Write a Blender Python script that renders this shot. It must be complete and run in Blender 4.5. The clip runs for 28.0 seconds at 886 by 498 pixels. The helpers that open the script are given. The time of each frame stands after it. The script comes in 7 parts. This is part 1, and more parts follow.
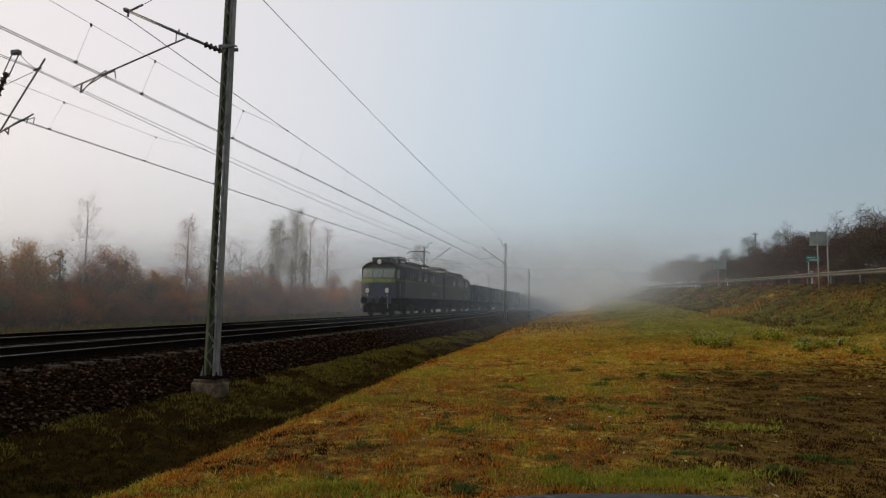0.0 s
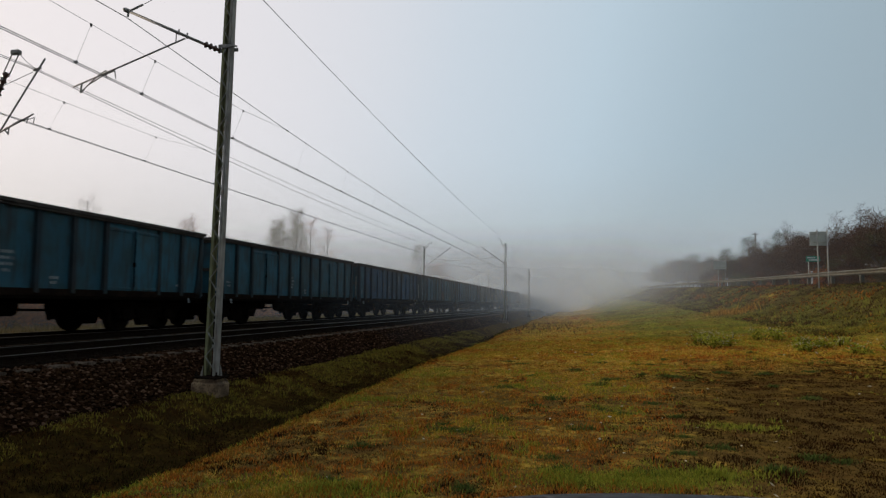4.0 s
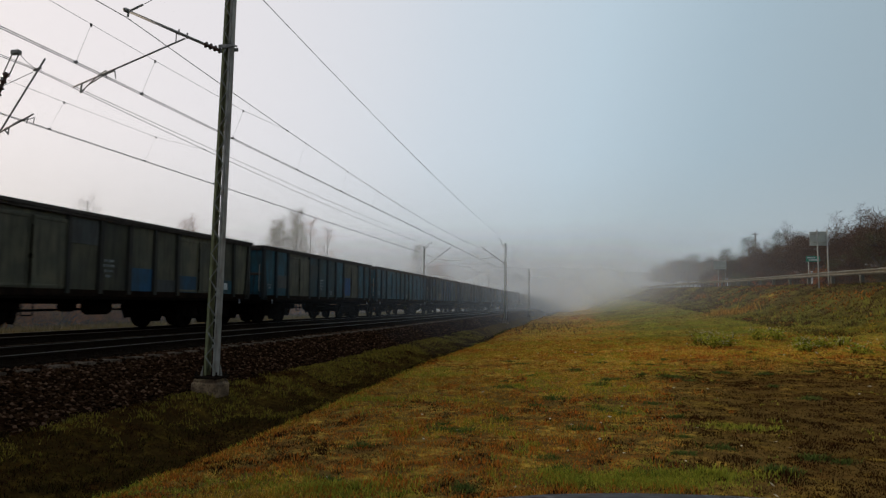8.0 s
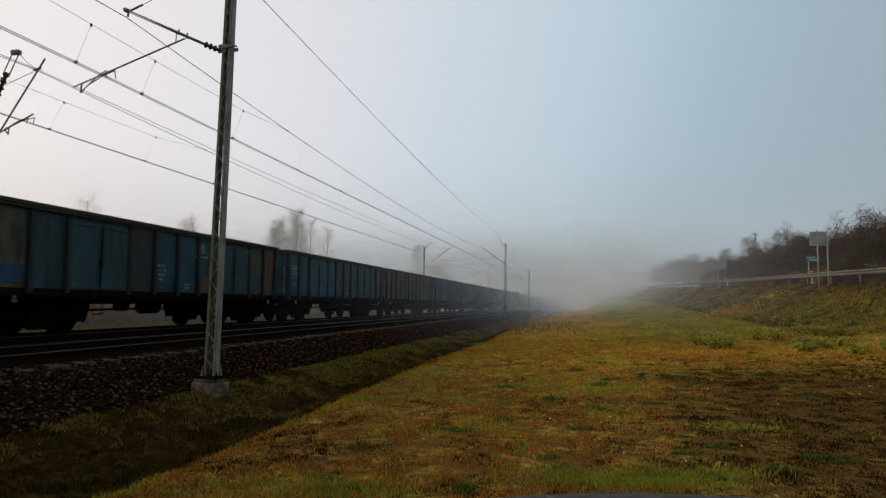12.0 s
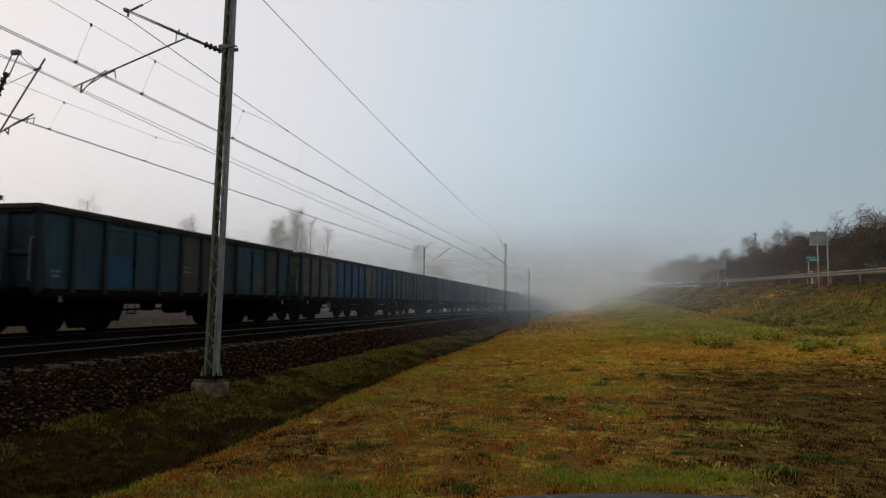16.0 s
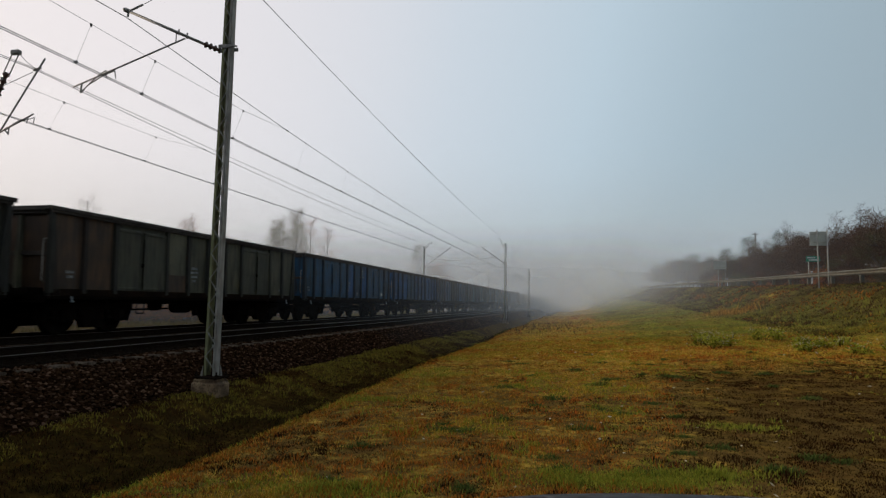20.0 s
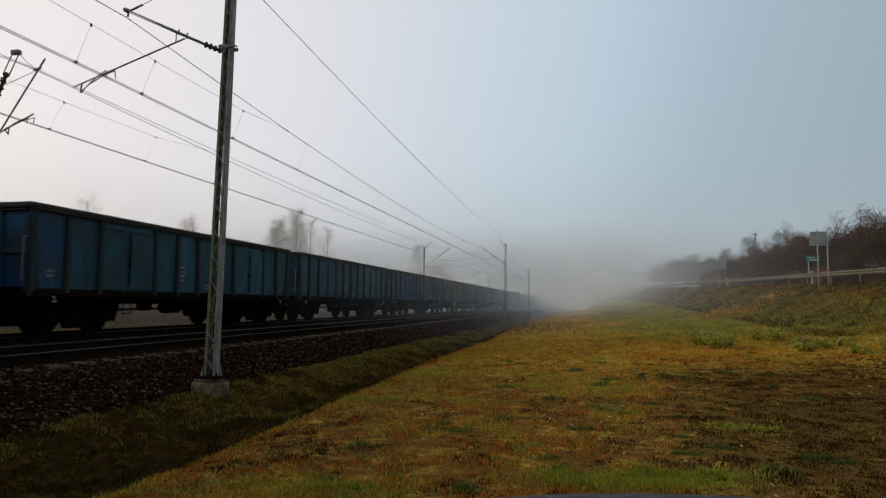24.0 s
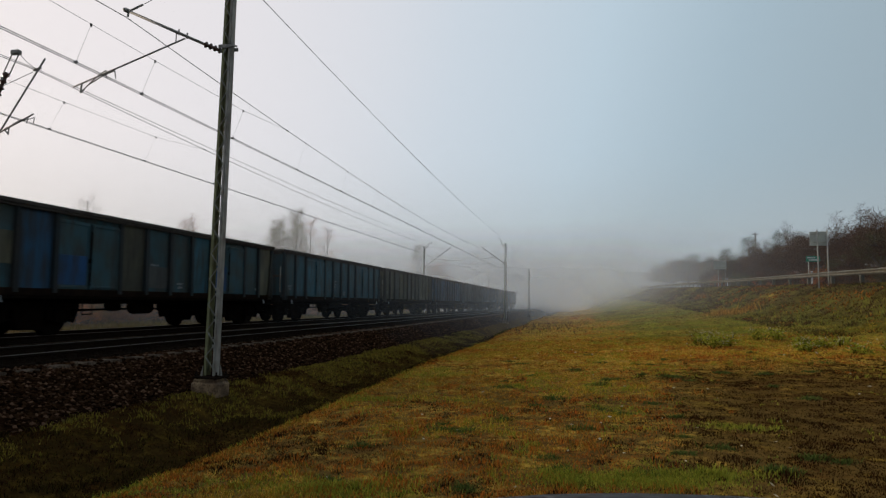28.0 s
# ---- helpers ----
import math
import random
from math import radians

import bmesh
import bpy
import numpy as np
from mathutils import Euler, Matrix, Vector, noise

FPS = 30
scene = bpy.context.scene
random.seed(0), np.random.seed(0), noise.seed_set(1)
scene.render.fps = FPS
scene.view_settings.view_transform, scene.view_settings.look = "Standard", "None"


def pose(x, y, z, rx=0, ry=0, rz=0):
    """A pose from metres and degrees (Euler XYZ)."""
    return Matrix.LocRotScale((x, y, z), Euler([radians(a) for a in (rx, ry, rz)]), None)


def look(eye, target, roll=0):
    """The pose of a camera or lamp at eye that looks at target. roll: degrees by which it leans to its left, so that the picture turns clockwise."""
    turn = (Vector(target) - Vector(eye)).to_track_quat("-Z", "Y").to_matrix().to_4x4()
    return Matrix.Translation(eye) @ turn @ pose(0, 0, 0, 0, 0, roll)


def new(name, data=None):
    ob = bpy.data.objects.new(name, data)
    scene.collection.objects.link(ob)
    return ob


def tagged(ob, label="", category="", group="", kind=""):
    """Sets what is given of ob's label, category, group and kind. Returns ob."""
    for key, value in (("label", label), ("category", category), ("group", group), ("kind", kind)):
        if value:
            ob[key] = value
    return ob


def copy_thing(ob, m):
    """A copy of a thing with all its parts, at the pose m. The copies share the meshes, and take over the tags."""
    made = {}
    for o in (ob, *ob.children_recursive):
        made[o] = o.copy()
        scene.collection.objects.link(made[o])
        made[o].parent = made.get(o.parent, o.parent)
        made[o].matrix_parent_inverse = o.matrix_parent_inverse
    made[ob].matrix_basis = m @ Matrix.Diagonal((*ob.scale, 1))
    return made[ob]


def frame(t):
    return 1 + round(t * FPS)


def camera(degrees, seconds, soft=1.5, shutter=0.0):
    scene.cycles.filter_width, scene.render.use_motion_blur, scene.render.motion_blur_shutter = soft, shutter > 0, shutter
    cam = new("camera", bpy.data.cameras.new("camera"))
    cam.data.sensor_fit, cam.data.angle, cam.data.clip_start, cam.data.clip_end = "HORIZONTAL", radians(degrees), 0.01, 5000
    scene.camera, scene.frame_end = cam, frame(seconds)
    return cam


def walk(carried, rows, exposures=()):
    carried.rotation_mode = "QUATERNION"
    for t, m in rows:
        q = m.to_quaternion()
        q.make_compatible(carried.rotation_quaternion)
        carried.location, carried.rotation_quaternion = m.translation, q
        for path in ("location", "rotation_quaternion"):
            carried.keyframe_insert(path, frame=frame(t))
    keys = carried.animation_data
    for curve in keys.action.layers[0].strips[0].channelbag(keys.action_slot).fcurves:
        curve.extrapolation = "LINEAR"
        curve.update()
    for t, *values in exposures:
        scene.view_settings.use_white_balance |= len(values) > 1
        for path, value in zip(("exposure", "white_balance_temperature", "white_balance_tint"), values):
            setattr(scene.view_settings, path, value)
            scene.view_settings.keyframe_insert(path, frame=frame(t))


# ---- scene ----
# The camera stands still beside a car bonnet. Rails' top is z = 0, the railway runs along +y.
CAM_EYE = (0.0, 0.0, 0.855)
CAM_AHEAD = (-0.20473, 0.97535, 0.08231)
cam = camera(67.87, 28.0, soft=1.3, shutter=0.15)
STAND = look(CAM_EYE, [e + a for e, a in zip(CAM_EYE, CAM_AHEAD)], 0.6)
walk(cam, [(0.0, STAND), (28.0, STAND)], [(0.0, 0.0), (28.0, 0.0)])
scene.cycles.transparent_max_bounces = 28

# ---- light ----
SUN_FROM = Vector((-0.93, 0.22, 0.30)).normalized()


def build_light():
    world = bpy.data.worlds.new("misty_sky")
    scene.world = world
    world.use_nodes = True
    nt = world.node_tree
    nt.nodes.clear()
    n = nt.nodes.new
    out, bg = n("ShaderNodeOutputWorld"), n("ShaderNodeBackground")
    sky = n("ShaderNodeTexSky")
    sky.sky_type, sky.sun_disc = "NISHITA", False
    sky.sun_elevation = math.asin(SUN_FROM.z)
    sky.sun_rotation = math.atan2(SUN_FROM.x, SUN_FROM.y)
    sky.dust_density, sky.air_density = 4.0, 1.2
    co = n("ShaderNodeTexCoord")
    dot = n("ShaderNodeVectorMath")
    dot.operation = "DOT_PRODUCT"
    dot.inputs[1].default_value = SUN_FROM
    nt.links.new(co.outputs["Generated"], dot.inputs[0])
    glow = n("ShaderNodeMapRange")
    glow.interpolation_type = "SMOOTHSTEP"
    glow.inputs["From Min"].default_value, glow.inputs["From Max"].default_value = -0.25, 0.95
    nt.links.new(dot.outputs["Value"], glow.inputs["Value"])
    veil = n("ShaderNodeValToRGB")
    e = veil.color_ramp.elements
    e[0].position, e[0].color = 0.0, (0.285, 0.36, 0.41, 1)
    e[1].position, e[1].color = 1.0, (0.765, 0.715, 0.725, 1)
    for p, c in ((0.22, (0.35, 0.45, 0.52, 1)), (0.42, (0.455, 0.56, 0.64, 1)), (0.65, (0.555, 0.615, 0.68, 1)), (0.82, (0.66, 0.665, 0.705, 1))):
        k = veil.color_ramp.elements.new(p)
        k.color = c
    nt.links.new(glow.outputs[0], veil.inputs[0])
    # the mist is greyer towards the horizon
    sep = n("ShaderNodeSeparateXYZ")
    nt.links.new(co.outputs["Generated"], sep.inputs[0])
    low = n("ShaderNodeMapRange")
    low.interpolation_type = "SMOOTHSTEP"
    low.inputs["From Min"].default_value, low.inputs["From Max"].default_value = 0.0, 0.24
    low.inputs["To Min"].default_value, low.inputs["To Max"].default_value = 0.45, 0.0
    nt.links.new(sep.outputs["Z"], low.inputs["Value"])
    grey = n("ShaderNodeMix")
    grey.data_type = "RGBA"
    grey.inputs["B"].default_value = (0.42, 0.425, 0.425, 1)
    nt.links.new(low.outputs[0], grey.inputs["Factor"])
    nt.links.new(veil.outputs[0], grey.inputs["A"])
    dim = n("ShaderNodeVectorMath")
    dim.operation = "SCALE"
    dim.inputs["Scale"].default_value = 0.06
    nt.links.new(sky.outputs[0], dim.inputs[0])
    mix = n("ShaderNodeMix")
    mix.data_type = "RGBA"
    mix.inputs["Factor"].default_value = 0.88
    nt.links.new(dim.outputs[0], mix.inputs["A"])
    nt.links.new(grey.outputs["Result"], mix.inputs["B"])
    nt.links.new(mix.outputs["Result"], bg.inputs["Color"])
    bg.inputs["Strength"].default_value = 1.2
    nt.links.new(bg.outputs[0], out.inputs[0])
    lamp = bpy.data.lights.new("sun", "SUN")
    lamp.energy, lamp.angle, lamp.color = 2.3, radians(9), (1.0, 0.82, 0.62)
    sun = new("sun", lamp)
    sun.matrix_world = look(SUN_FROM * 60, (0, 0, 0))


build_light()


# ---- materials ----
def shader(name):
    m = bpy.data.materials.new(name)
    m.use_nodes = True
    nt = m.node_tree
    return m, nt, nt.nodes["Principled BSDF"]


def surface(name, base, second=None, scale=6.0, rough=0.7, metal=0.0, dirt=(0.05, 0.042, 0.035), dirty=0.35, fine=60.0, bump=0.15, each=0.0, streaks=0.0, stretch=(1, 1, 1), gloss=0.3):
    """A worn surface: two tones in patches, dirt on top, fine grain in colour and relief, and a little change from piece to piece."""
    m, nt, p = shader(name)
    n, link = nt.nodes.new, nt.links.new
    co = n("ShaderNodeTexCoord")
    mp = n("ShaderNodeMapping")
    mp.inputs["Scale"].default_value = stretch
    info = n("ShaderNodeObjectInfo")
    rnd = n("ShaderNodeMath")
    rnd.operation = "MULTIPLY"
    link(info.outputs["Random"], rnd.inputs[0])
    rnd.inputs[1].default_value = 57.0
    link(co.outputs["Object"], mp.inputs["Vector"])
    add = n("ShaderNodeVectorMath")
    link(mp.outputs[0], add.inputs[0])
    link(rnd.outputs[0], add.inputs[1])
    big, small = n("ShaderNodeTexNoise"), n("ShaderNodeTexNoise")
    big.inputs["Scale"].default_value, big.inputs["Detail"].default_value = scale, 5
    small.inputs["Scale"].default_value, small.inputs["Detail"].default_value = fine, 4
    link(add.outputs[0], big.inputs["Vector"])
    link(add.outputs[0], small.inputs["Vector"])
    ramp = n("ShaderNodeMapRange")
    ramp.inputs["From Min"].default_value, ramp.inputs["From Max"].default_value = 0.4, 0.62
    link(big.outputs["Fac"], ramp.inputs["Value"])
    mix = n("ShaderNodeMix")
    mix.data_type = "RGBA"
    mix.inputs["A"].default_value = (*base, 1)
    mix.inputs["B"].default_value = (*(second or [c * 0.7 for c in base]), 1)
    link(ramp.outputs[0], mix.inputs["Factor"])
    soil = n("ShaderNodeMapRange")
    soil.inputs["From Min"].default_value, soil.inputs["From Max"].default_value = 0.45, 0.75
    soil.inputs["To Max"].default_value = dirty * 1.8
    if streaks:
        run = n("ShaderNodeTexNoise")
        sm = n("ShaderNodeMapping")
        sm.inputs["Scale"].default_value = (4.5, 4.5, 0.7)
        link(add.outputs[0], sm.inputs["Vector"])
        link(sm.outputs[0], run.inputs["Vector"])
        run.inputs["Scale"].default_value, run.inputs["Detail"].default_value = 1.6, 4
        link(run.outputs["Fac"], soil.inputs["Value"])
    else:
        link(small.outputs["Fac"], soil.inputs["Value"])
    mix2 = n("ShaderNodeMix")
    mix2.data_type = "RGBA"
    mix2.inputs["B"].default_value = (*dirt, 1)
    link(soil.outputs[0], mix2.inputs["Factor"])
    link(mix.outputs["Result"], mix2.inputs["A"])
    hsv = n("ShaderNodeHueSaturation")
    if each:
        val = n("ShaderNodeMapRange")
        val.inputs["To Min"].default_value, val.inputs["To Max"].default_value = 1 - each, 1 + each
        link(info.outputs["Random"], val.inputs["Value"])
        link(val.outputs[0], hsv.inputs["Value"])
    link(mix2.outputs["Result"], hsv.inputs["Color"])
    link(hsv.outputs[0], p.inputs["Base Color"])
    ro = n("ShaderNodeMapRange")
    ro.inputs["To Min"].default_value, ro.inputs["To Max"].default_value = max(rough - 0.15, 0.05), min(rough + 0.15, 1)
    link(small.outputs["Fac"], ro.inputs["Value"])
    link(ro.outputs[0], p.inputs["Roughness"])
    p.inputs["Metallic"].default_value = metal
    p.inputs["Specular IOR Level"].default_value = gloss
    if bump:
        b = n("ShaderNodeBump")
        b.inputs["Strength"].default_value, b.inputs["Distance"].default_value = bump, 0.02
        link(small.outputs["Fac"], b.inputs["Height"])
        link(b.outputs[0], p.inputs["Normal"])
    return m


def leafy(name, tones, rough=0.8, through_light=0.3, gloss=0.03):
    """Leaves or blades: each island takes its own tone."""
    m, nt, p = shader(name)
    n, link = nt.nodes.new, nt.links.new
    geo = n("ShaderNodeNewGeometry")
    ramp = n("ShaderNodeValToRGB")
    e = ramp.color_ramp.elements
    e[0].color, e[1].color = (*tones[0], 1), (*tones[-1], 1)
    for i, c in enumerate(tones[1:-1], 1):
        k = ramp.color_ramp.elements.new(i / (len(tones) - 1))
        k.color = (*c, 1)
    link(geo.outputs["Random Per Island"], ramp.inputs[0])
    link(ramp.outputs[0], p.inputs["Base Color"])
    p.inputs["Roughness"].default_value = rough
    p.inputs["Specular IOR Level"].default_value = gloss
    tr, mx = n("ShaderNodeBsdfTranslucent"), n("ShaderNodeMixShader")
    link(ramp.outputs[0], tr.inputs["Color"])
    mx.inputs[0].default_value = through_light
    link(p.outputs[0], mx.inputs[1])
    link(tr.outputs[0], mx.inputs[2])
    link(mx.outputs[0], nt.nodes["Material Output"].inputs["Surface"])
    return m


def ground_material():
    """Autumn turf: straw, rust, moss and fresh green in patches of several sizes; earthier on the far verge, darkened
    for shade in the ditch and by the car.
    """
    m, nt, p = shader("autumn_turf")
    n, link = nt.nodes.new, nt.links.new
    co = n("ShaderNodeTexCoord")

    def field(scale, detail, lo, hi, seed):
        t, mp, r = n("ShaderNodeTexNoise"), n("ShaderNodeMapping"), n("ShaderNodeMapRange")
        mp.inputs["Location"].default_value = (seed * 7.3, seed * 3.1, seed)
        link(co.outputs["Object"], mp.inputs["Vector"])
        link(mp.outputs[0], t.inputs["Vector"])
        t.inputs["Scale"].default_value, t.inputs["Detail"].default_value, t.inputs["Roughness"].default_value = scale, detail, 0.65
        r.inputs["From Min"].default_value, r.inputs["From Max"].default_value = lo, hi
        link(t.outputs["Fac"], r.inputs["Value"])
        return r.outputs[0]

    def over(under, tone, fac):
        mx = n("ShaderNodeMix")
        mx.data_type = "RGBA"
        link(fac, mx.inputs["Factor"])
        if isinstance(under, tuple):
            mx.inputs["A"].default_value = (*under, 1)
        else:
            link(under, mx.inputs["A"])
        mx.inputs["B"].default_value = (*tone, 1)
        return mx.outputs["Result"]

    c = over((0.47, 0.29, 0.05), (0.35, 0.235, 0.032), field(1.1, 6, 0.42, 0.62, 1))
    c = over(c, (0.18, 0.058, 0.013), field(2.1, 6, 0.49, 0.61, 2))
    c = over(c, (0.10, 0.10, 0.014), field(0.9, 6, 0.57, 0.68, 3))
    c = over(c, (0.42, 0.24, 0.06), field(2.7, 6, 0.6, 0.72, 4))
    c = over(c, (0.020, 0.011, 0.004), field(9, 6, 0.44, 0.62, 5))
    c = over(c, (0.50, 0.29, 0.06), field(36, 4, 0.56, 0.8, 6))
    # the far meadow on the road's side is greener
    sep = n("ShaderNodeSeparateXYZ")
    link(co.outputs["Object"], sep.inputs[0])
    gx, gy, both = n("ShaderNodeMapRange"), n("ShaderNodeMapRange"), n("ShaderNodeMath")
    gx.interpolation_type = gy.interpolation_type = "SMOOTHSTEP"
    gx.inputs["From Min"].default_value, gx.inputs["From Max"].default_value = -2.5, 4.0
    gy.inputs["From Min"].default_value, gy.inputs["From Max"].default_value = 17.0, 24.0
    link(sep.outputs["X"], gx.inputs["Value"])
    link(sep.outputs["Y"], gy.inputs["Value"])
    both.operation = "MULTIPLY"
    link(gx.outputs[0], both.inputs[0])
    link(gy.outputs[0], both.inputs[1])
    soft, patch = n("ShaderNodeMath"), field(0.25, 5, 0.3, 0.55, 9)
    soft.operation = "MULTIPLY"
    link(both.outputs[0], soft.inputs[0])
    link(patch, soft.inputs[1])
    c = over(c, (0.095, 0.098, 0.014), soft.outputs[0])
    # the road bank is brown and olive; by the car the turf's colour is dimmed
    def zone(axis_name, a, b):
        r = n("ShaderNodeMapRange")
        r.interpolation_type = "SMOOTHSTEP"
        r.inputs["From Min"].default_value, r.inputs["From Max"].default_value = a, b
        link(sep.outputs[axis_name], r.inputs["Value"])
        return r.outputs[0]

    def times(*facs):
        last = facs[0]
        for q in facs[1:]:
            k = n("ShaderNodeMath")
            k.operation = "MULTIPLY"
            link(last, k.inputs[0])
            link(q, k.inputs[1])
            last = k.outputs[0]
        return last
    c = over(c, (0.062, 0.050, 0.012), times(zone("X", 8.2, 9.6), zone("Y", 18.0, 26.0), field(0.5, 5, 0.30, 0.52, 12)))
    # dimness of the view's lower right corner, put into the turf's colour
    c = over(c, (0.030, 0.014, 0.0045), times(zone("X", 0.3, 2.8), zone("Y", 18.0, 9.0), field(1.6, 6, 0.24, 0.46, 13)))
    # patches of darker turf, stronger towards the car
    c = over(c, (0.10, 0.060, 0.017), times(zone("Y", 16.0, 9.0), field(2.3, 6, 0.33, 0.58, 17)))
    # ditch and ballast toe: dark brown, the ditch's shade put into the colour
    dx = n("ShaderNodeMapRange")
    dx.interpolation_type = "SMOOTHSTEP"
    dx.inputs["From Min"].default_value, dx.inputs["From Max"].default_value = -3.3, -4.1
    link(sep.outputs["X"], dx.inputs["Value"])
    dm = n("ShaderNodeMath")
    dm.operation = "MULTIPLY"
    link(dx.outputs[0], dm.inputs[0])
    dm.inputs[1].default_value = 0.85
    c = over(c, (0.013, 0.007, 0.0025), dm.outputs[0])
    # a sandy service track runs beyond the rails
    sx, sy2, sm = n("ShaderNodeMapRange"), n("ShaderNodeMapRange"), n("ShaderNodeMath")
    sx.interpolation_type = sy2.interpolation_type = "SMOOTHSTEP"
    sx.inputs["From Min"].default_value, sx.inputs["From Max"].default_value = -16.6, -17.4
    sy2.inputs["From Min"].default_value, sy2.inputs["From Max"].default_value = -21.6, -20.2
    link(sep.outputs["X"], sx.inputs["Value"])
    link(sep.outputs["X"], sy2.inputs["Value"])
    sm.operation = "MULTIPLY"
    link(sx.outputs[0], sm.inputs[0])
    link(sy2.outputs[0], sm.inputs[1])
    c = over(c, (0.17, 0.118, 0.042), sm.outputs[0])
    link(c, p.inputs["Base Color"])
    p.inputs["Roughness"].default_value = 1.0
    p.inputs["Specular IOR Level"].default_value = 0.0
    t = n("ShaderNodeTexNoise")
    t.inputs["Scale"].default_value, t.inputs["Detail"].default_value = 26, 6
    link(co.outputs["Object"], t.inputs["Vector"])
    b = n("ShaderNodeBump")
    b.inputs["Strength"].default_value, b.inputs["Distance"].default_value = 0.6, 0.04
    link(t.outputs["Fac"], b.inputs["Height"])
    link(b.outputs[0], p.inputs["Normal"])
    return m


def mist_material():
    """Scattering mist: thin, uneven, thinning out upwards."""
    m, nt, p = shader("morning_mist")
    nt.nodes.remove(p)
    n, link = nt.nodes.new, nt.links.new
    co = n("ShaderNodeTexCoord")
    info = n("ShaderNodeObjectInfo")
    sep = n("ShaderNodeSeparateXYZ")
    link(co.outputs["Object"], sep.inputs[0])
    t = n("ShaderNodeTexNoise")
    add = n("ShaderNodeVectorMath")
    mul = n("ShaderNodeMath")
    mul.operation = "MULTIPLY"
    mul.inputs[1].default_value = 91.0
    link(info.outputs["Random"], mul.inputs[0])
    link(co.outputs["Object"], add.inputs[0])
    link(mul.outputs[0], add.inputs[1])
    link(add.outputs[0], t.inputs["Vector"])
    t.inputs["Scale"].default_value, t.inputs["Detail"].default_value = 0.05, 2
    wob = n("ShaderNodeMapRange")
    wob.inputs["From Min"].default_value, wob.inputs["From Max"].default_value = 0.3, 0.7
    wob.inputs["To Min"].default_value, wob.inputs["To Max"].default_value = 0.75, 1.2
    link(t.outputs["Fac"], wob.inputs["Value"])
    up = n("ShaderNodeMapRange")
    up.interpolation_type = "SMOOTHSTEP"
    up.inputs["From Min"].default_value = 1.5
    up.inputs["To Min"].default_value, up.inputs["To Max"].default_value = 1.0, 0.0
    link(sep.outputs["Z"], up.inputs["Value"])
    side = n("ShaderNodeMapRange")
    side.interpolation_type = "SMOOTHSTEP"
    side.inputs["From Min"].default_value, side.inputs["From Max"].default_value = 3.0, 18.0
    side.inputs["To Min"].default_value = 1.0
    tint = n("ShaderNodeSeparateColor")
    link(info.outputs["Color"], tint.inputs[0])
    link(tint.outputs[0], side.inputs["To Max"])
    tall = n("ShaderNodeMath")
    tall.operation = "MULTIPLY"
    tall.inputs[1].default_value = 30.0
    link(tint.outputs[1], tall.inputs[0])
    link(tall.outputs[0], up.inputs["From Max"])
    link(sep.outputs["X"], side.inputs["Value"])
    low = n("ShaderNodeMapRange")
    low.interpolation_type = "SMOOTHSTEP"
    low.inputs["From Min"].default_value, low.inputs["From Max"].default_value = -0.6, 1.4
    low.inputs["To Min"].default_value, low.inputs["To Max"].default_value = 0.95, 1.0
    link(sep.outputs["Z"], low.inputs["Value"])
    a, b, c, d = n("ShaderNodeMath"), n("ShaderNodeMath"), n("ShaderNodeMath"), n("ShaderNodeMath")
    for k in (a, b, c, d):
        k.operation = "MULTIPLY"
    link(wob.outputs[0], a.inputs[0])
    link(up.outputs[0], a.inputs[1])
    link(a.outputs[0], b.inputs[0])
    link(side.outputs[0], b.inputs[1])
    link(b.outputs[0], d.inputs[0])
    link(low.outputs[0], d.inputs[1])
    link(d.outputs[0], c.inputs[0])
    link(info.outputs["Alpha"], c.inputs[1])
    df, tl, mx, clear, fin = n("ShaderNodeBsdfDiffuse"), n("ShaderNodeBsdfTranslucent"), n("ShaderNodeMixShader"), n("ShaderNodeBsdfTransparent"), n("ShaderNodeMixShader")
    df.inputs["Color"].default_value = tl.inputs["Color"].default_value = (0.80, 0.81, 0.825, 1)
    link(df.outputs[0], mx.inputs[1])
    link(tl.outputs[0], mx.inputs[2])
    link(c.outputs[0], fin.inputs[0])
    link(clear.outputs[0], fin.inputs[1])
    link(mx.outputs[0], fin.inputs[2])
    link(fin.outputs[0], nt.nodes["Material Output"].inputs["Surface"])
    return m


M_TURF = ground_material()
M_MIST = mist_material()
M_STONE = surface("ballast_stone", (0.011, 0.005, 0.0024), (0.006, 0.0027, 0.0013), 3, 0.95, dirt=(0.024, 0.011, 0.0056), dirty=0.3, fine=25, bump=0.6, gloss=0.0)
M_CRUSHED = leafy("ballast_pieces", [(0.003, 0.0013, 0.0006), (0.015, 0.0068, 0.0034), (0.036, 0.018, 0.0095), (0.006, 0.0027, 0.0013), (0.11, 0.06, 0.038)], 1.0, 0.0, 0.0)
M_RAILTOP = surface("worn_rail_steel", (0.045, 0.039, 0.034), (0.028, 0.024, 0.021), 8, 0.5, 0.0, dirty=0.2, gloss=0.14, bump=0.02)
M_RUST = surface("rusty_rail_side", (0.009, 0.0045, 0.0025), (0.006, 0.003, 0.002), 9, 0.9, 0.0, fine=80, bump=0.2, gloss=0.0)
M_CONCRETE = surface("weathered_concrete", (0.12, 0.09, 0.068), (0.045, 0.032, 0.023), 6, 0.9, dirt=(0.018, 0.010, 0.006), dirty=0.6, fine=45, bump=0.4, each=0.15, gloss=0.03)
M_FOOT = surface("stained_mast_footing", (0.24, 0.155, 0.088), (0.09, 0.052, 0.028), 5, 0.9, dirt=(0.025, 0.014, 0.008), dirty=0.6, fine=35, bump=0.5)
